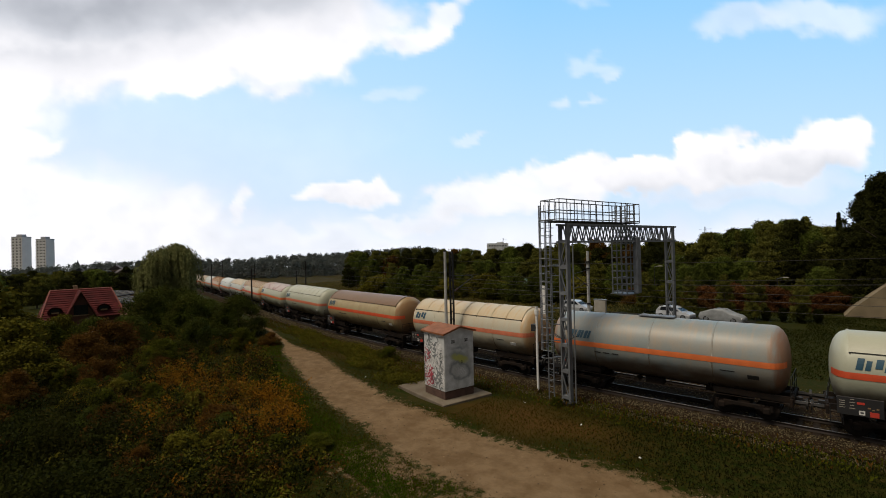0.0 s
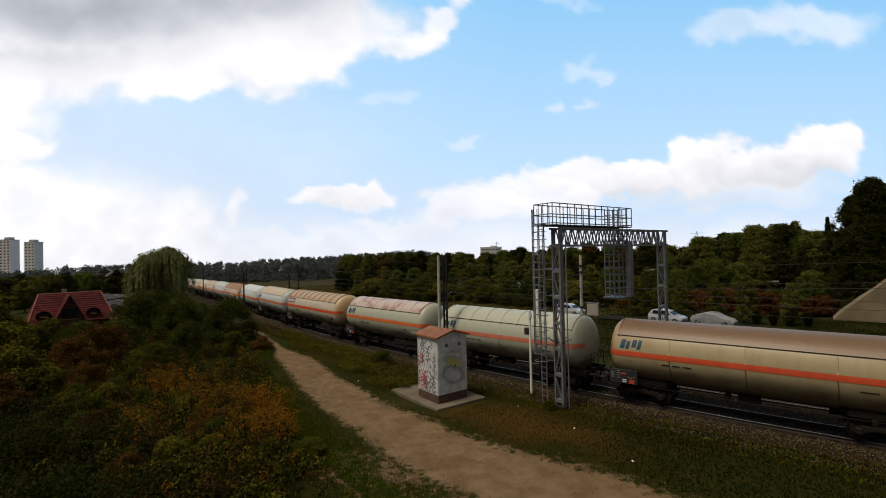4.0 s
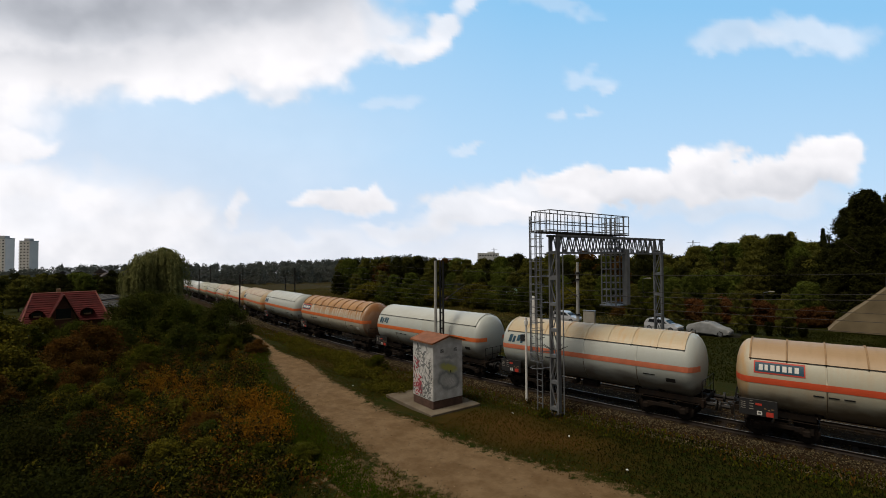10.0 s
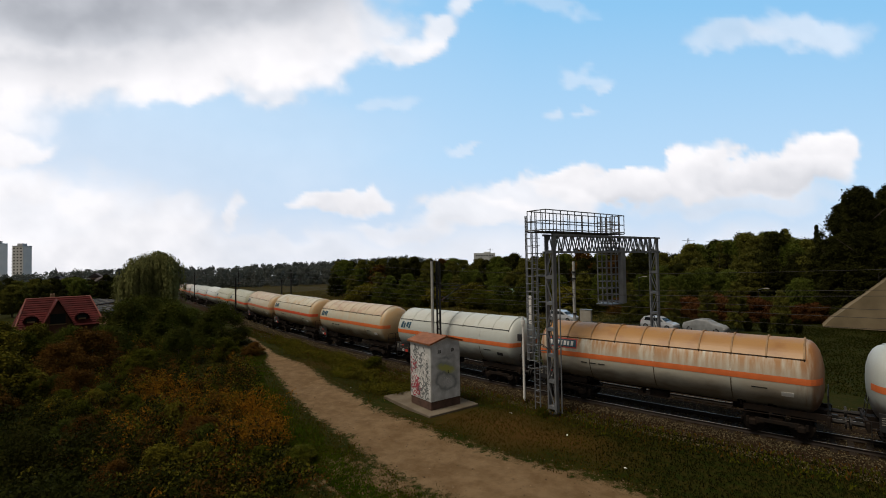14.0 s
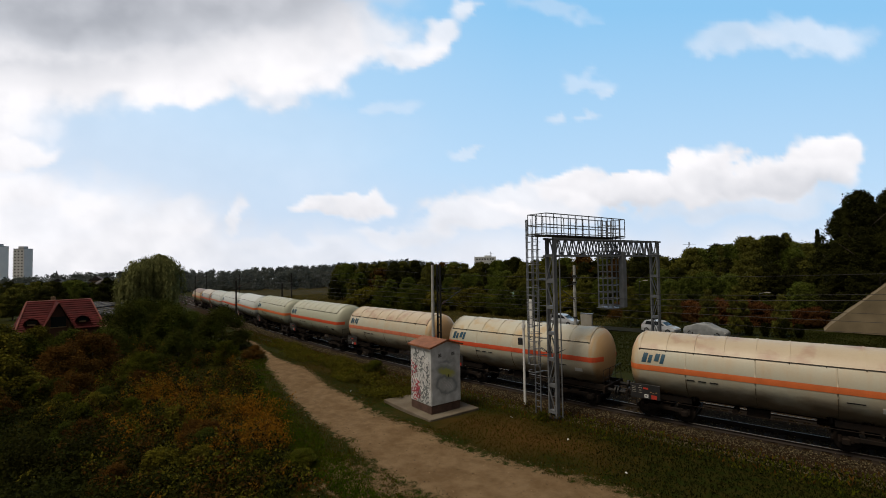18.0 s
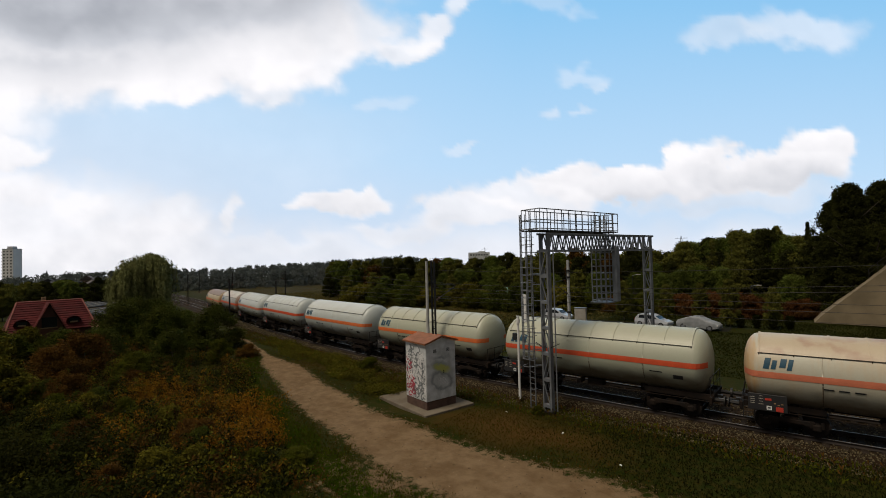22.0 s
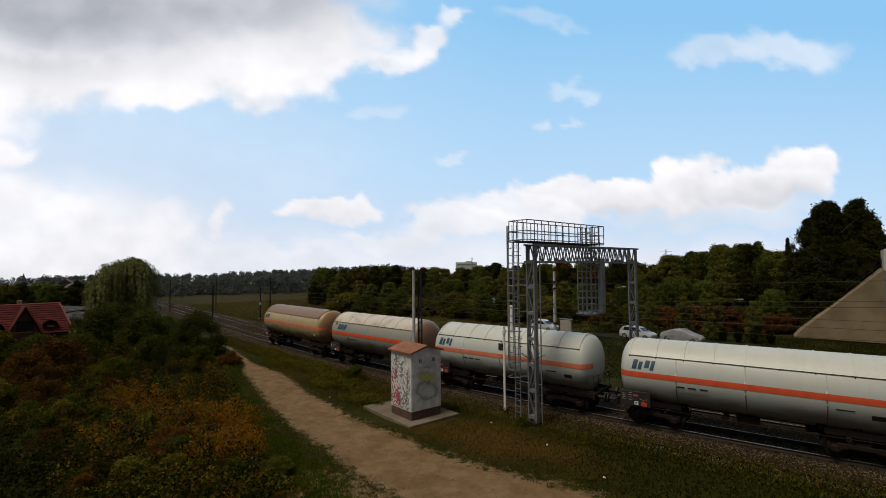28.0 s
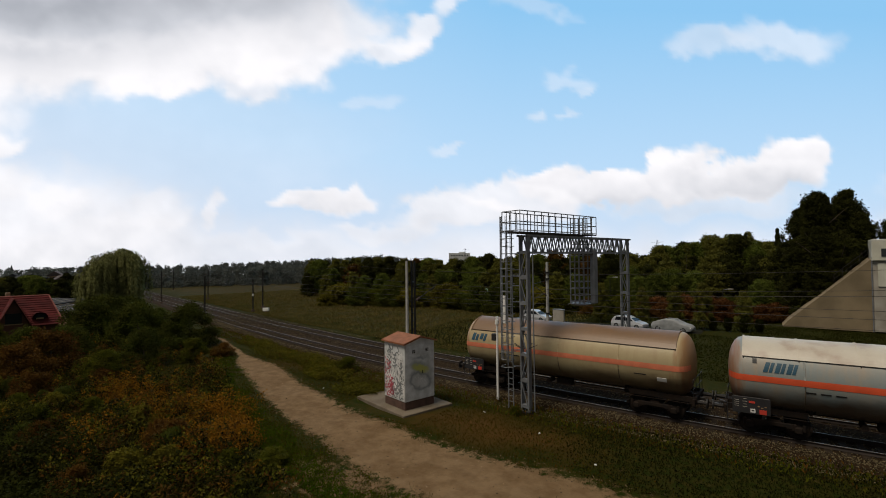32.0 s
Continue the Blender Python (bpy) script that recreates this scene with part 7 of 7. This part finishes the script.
def verge_open(nrng, n):
    x, y, k = verge(nrng, n)
    return x, y, k & (x + 1.6 * nrng.normal(size=n) < -6.0 + 0.5 * (20 - y))


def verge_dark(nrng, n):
    """The verge's right end, where shade is put into darker blades."""
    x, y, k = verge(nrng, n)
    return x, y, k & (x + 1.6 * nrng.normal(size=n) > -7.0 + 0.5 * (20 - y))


def shoulder(nrng, n):
    x = nrng.uniform(-60, 14, n)
    y = line_y(x) - nrng.uniform(1.9, 4.8, n)
    return x, y, nrng.random(n) < 0.9


def field(nrng, n):
    x = nrng.uniform(-150, -22, n)
    y = line_y(x) + GAP + 3.8 + nrng.random(n) ** 1.5 * 62
    return x, y, nrng.random(n) < 0.9


def not_slab(region):
    def inner(nrng, n):
        x, y, k = region(nrng, n)
        return x, y, k & ~((np.abs(x + 18.2) < 3.0) & (np.abs(y - 20.9) < 2.1))
    return inner


def stalks(name, label, material, clusters, per, region, size, tall, seed, spread=0.22, stretch=2.4):
    """Leafy stalks in tussocks: leaves strung up leaning stems, of uneven height."""
    nrng = np.random.default_rng(seed)
    x, y, keep = region(nrng, clusters)
    x, y = x[keep], y[keep]
    h = tall * (0.45 + 0.75 * nrng.random(len(x)) ** 1.5) * (0.75 + 0.35 * np.sin(x * 0.9 + 1.7 * np.sin(y * 0.7)))
    i = np.repeat(np.arange(len(x)), per)
    q = nrng.random(len(i))
    lean = nrng.normal(size=(len(x), 2)) * 0.25
    r = spread * (0.3 + 0.9 * np.sin(q * 2.6 + 0.3)) * nrng.random(len(i)) ** 0.5
    a = nrng.uniform(0, 6.28, len(i))
    px, py = x[i] + lean[i, 0] * q * h[i] + r * np.cos(a), y[i] + lean[i, 1] * q * h[i] + r * np.sin(a)
    out = np.stack([np.cos(a), np.sin(a), 1.3 * q], 1)
    v, f = leaves(np.stack([px, py, land(x, y)[i] + q * h[i]], 1), size, nrng, stretch, 0.5, facing=out)
    tagged(new(name, mesh_from(name, v, f, material)), label, "weeds", kind="stuff")


stalks("weeds", "tall tangled green weeds beside the path", LEAF_GREEN, 2900, 62, weeds_far, 0.055, 1.1, 41, 0.40)
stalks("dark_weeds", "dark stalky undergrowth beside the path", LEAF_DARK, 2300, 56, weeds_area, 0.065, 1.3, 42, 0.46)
stalks("brown_weeds", "brown dry weed stalks in the rough ground", LEAF_RUST, 1900, 60, weeds_far, 0.05, 1.5, 43, 0.36, 3.0)
stalks("olive_weeds", "yellow-green leafy weeds in the rough ground", LEAF_OLIVE, 1100, 52, weeds_far, 0.055, 1.45, 49, 0.36)
stalks("golden_weeds", "golden flowering weeds in patches near the path", LEAF_GOLD, 1500, 74, gold_area, 0.046, 1.3, 44, 0.36, 2.0)
stalks("orange_weeds", "tall orange-brown seeding weeds in the rough ground", LEAF_GOLD, 260, 70, weeds_far, 0.048, 1.6, 52, 0.26, 2.4)
scatter("grass", "short green grass along the path", GRASS, 260000, not_slab(verge_open), 0.021, 45, 4.0, 0.7, "grass")
scatter("dry_grass", "dry brownish grass tufts beside the railway", GRASS_DRY, 120000, not_slab(verge_open), 0.021, 46, 4.2, 0.7, "grass")
# dimming towards the lower right is painted in with these dark blades
scatter("rank_grass", "grass at the verge's right end with shade put into its dark colour", LEAF_DARK, 300000, verge_dark, 0.03, 58, 3.6, 0.6, "grass")
scatter("track_weeds", "green and brown weeds along the ballast shoulder", LEAF_GREEN, 9000, shoulder, 0.05, 47, 3.0, 1.0, "weeds", lambda x, y: 0.22 + 0 * x)
scatter("dry_track_weeds", "brown dry stalks along the ballast shoulder", LEAF_RUST, 3600, shoulder, 0.045, 51, 3.6, 1.2, "weeds", lambda x, y: 0.3 + 0 * x)
scatter("field_grass", "yellow-green dry field grass beyond the tracks", GRASS_FIELD, 120000, field, 0.075, 48, 3.4, 1.1, "grass")


def path_side(nrng, n):
    """The lush strip along the near edge of the path."""
    x = nrng.uniform(-42, 8, n)
    p = np.array(PATH_PTS)
    y = np.interp(x, p[:, 0], p[:, 1]) - np.interp(x, p[:, 0], p[:, 2]) - nrng.random(n) ** 0.62 * 3.0 + 0.5
    bare = 0.5 * np.sin(x * 2.1 + 2 * np.sin(y * 1.7)) + 0.5 * np.sin(y * 2.9 + x) + 0.3 * nrng.normal(size=n)
    edge = np.interp(x, p[:, 0], p[:, 1] - p[:, 2]) - y
    return x, y, (bare + edge * 1.1 > 0.75) & (nrng.random(n) < np.clip(1.2 - np.hypot(x, y) / 60, 0.25, 1))


def bank_side(nrng, n):
    """Rough ground between the path and the rails, beyond the cabinet."""
    x = nrng.uniform(-48, -20.5, n)
    p = np.array(PATH_PTS)
    lo, hi = np.interp(x, p[:, 0], p[:, 1]) + np.interp(x, p[:, 0], p[:, 2]) + 0.9, line_y(x) - 2.2
    y = lo + (hi - lo) * nrng.random(n)
    humps = np.sin(x * 0.8 + 1.5 * np.sin(y)) + np.sin(y * 1.3 + 0.4 * x) + 0.5 * nrng.normal(size=n)
    return x, y, (hi > lo + 0.3) & (humps > 0.1)


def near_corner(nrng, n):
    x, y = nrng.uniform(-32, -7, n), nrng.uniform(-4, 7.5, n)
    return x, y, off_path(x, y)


# vignette-like shade towards the near corner, put into dark leaves
stalks("shady_weeds", "dense weeds in the near rough ground with shade put into their dark colour", LEAF_DARK, 3600, 46, near_corner, 0.055, 1.5, 57, 0.5)
scatter("lush_grass", "lush dark green grass along the path's edge", GRASS_VIVID, 80000, path_side, 0.026, 53, 3.6, 0.8)
stalks("bank_weeds", "yellow-green weeds between the path and the railway", LEAF_OLIVE, 2600, 30, bank_side, 0.045, 0.55, 54, 0.34)
stalks("green_bank_weeds", "green weeds between the path and the railway", LEAF_GREEN, 1500, 22, bank_side, 0.045, 0.5, 55, 0.26)
stalks("rusty_bank_weeds", "rusty dry weeds between the path and the railway", LEAF_OLIVE, 1500, 24, bank_side, 0.04, 0.7, 56, 0.2)


def lawn(nrng, n):
    x, y = nrng.uniform(-36, 14, n), nrng.uniform(37, 82, n)
    return x, y, (y > line_y(x) + GAP + 2.6) & ~((np.abs(x + 16) < 14) & (np.abs(y - 60.4) < 2.6))


scatter("lawn_grass", "dark unmown grass beyond the far track", LEAF_DARK, 150000, lawn, 0.05, 50, 2.6, 0.6)
for k, (x, y) in enumerate(((-24.6, 20.9), (-13.2, 22.6), (-9.4, 21.4), (-6.0, 19.2), (-17.5, 11.6))):
    bm = box(B(), (0, 0, 0.02), (0.11, 0.07, 0.03), bevel=0.009)
    for q in bm.verts:
        q.co.z += 0.05 * noise.noise(q.co * 9 + Vector((k, 0, 0)))
    scrap = part("paper_scrap", bm, WHITE)
    scrap.matrix_world = pose(x, y, float(land(x, y)) + 0.02, 0, 0, 50 * k)
    tagged(scrap, "crumpled white paper scrap in the grass", "litter", "litter")


def motions():
    speed = 7.82
    walk(CLOUDS, [(t, pose(*EYE, 0, 0, -0.056 * (t - 9))) for t in (0, 16, 32)])
    for w, s0 in WAGONS:
        rows = []
        for k in range(33):
            x, y, h = on_line(s0 + speed * k)
            x0, y0, _ = on_line(s0 + speed * k - 4)
            x1, y1, _ = on_line(s0 + speed * k + 4)
            z = fall(x, y)
            rows.append((k, pose((x0 + x1) / 2, (y0 + y1) / 2, z, 0, 0, math.degrees(math.atan2(y1 - y0, x1 - x0)))))
        walk(w, rows)
    turn = math.degrees(speed / 0.46)
    steps = int(32 * turn / 70) + 1
    for ws in WHEELSETS[:2]:
        x, y, z = ws.location
        walk(ws, [(32.0 * k / steps, pose(x, y, z, 0, turn * 32.0 * k / steps, 0)) for k in range(steps + 1)])
    for k, ws in enumerate(WHEELSETS[2:]):
        keyed = WHEELSETS[k % 2].animation_data
        ws.rotation_mode = "QUATERNION"
        ws.animation_data_create()
        ws.animation_data.action = keyed.action
        ws.animation_data.action_slot = keyed.action_slot


motions()
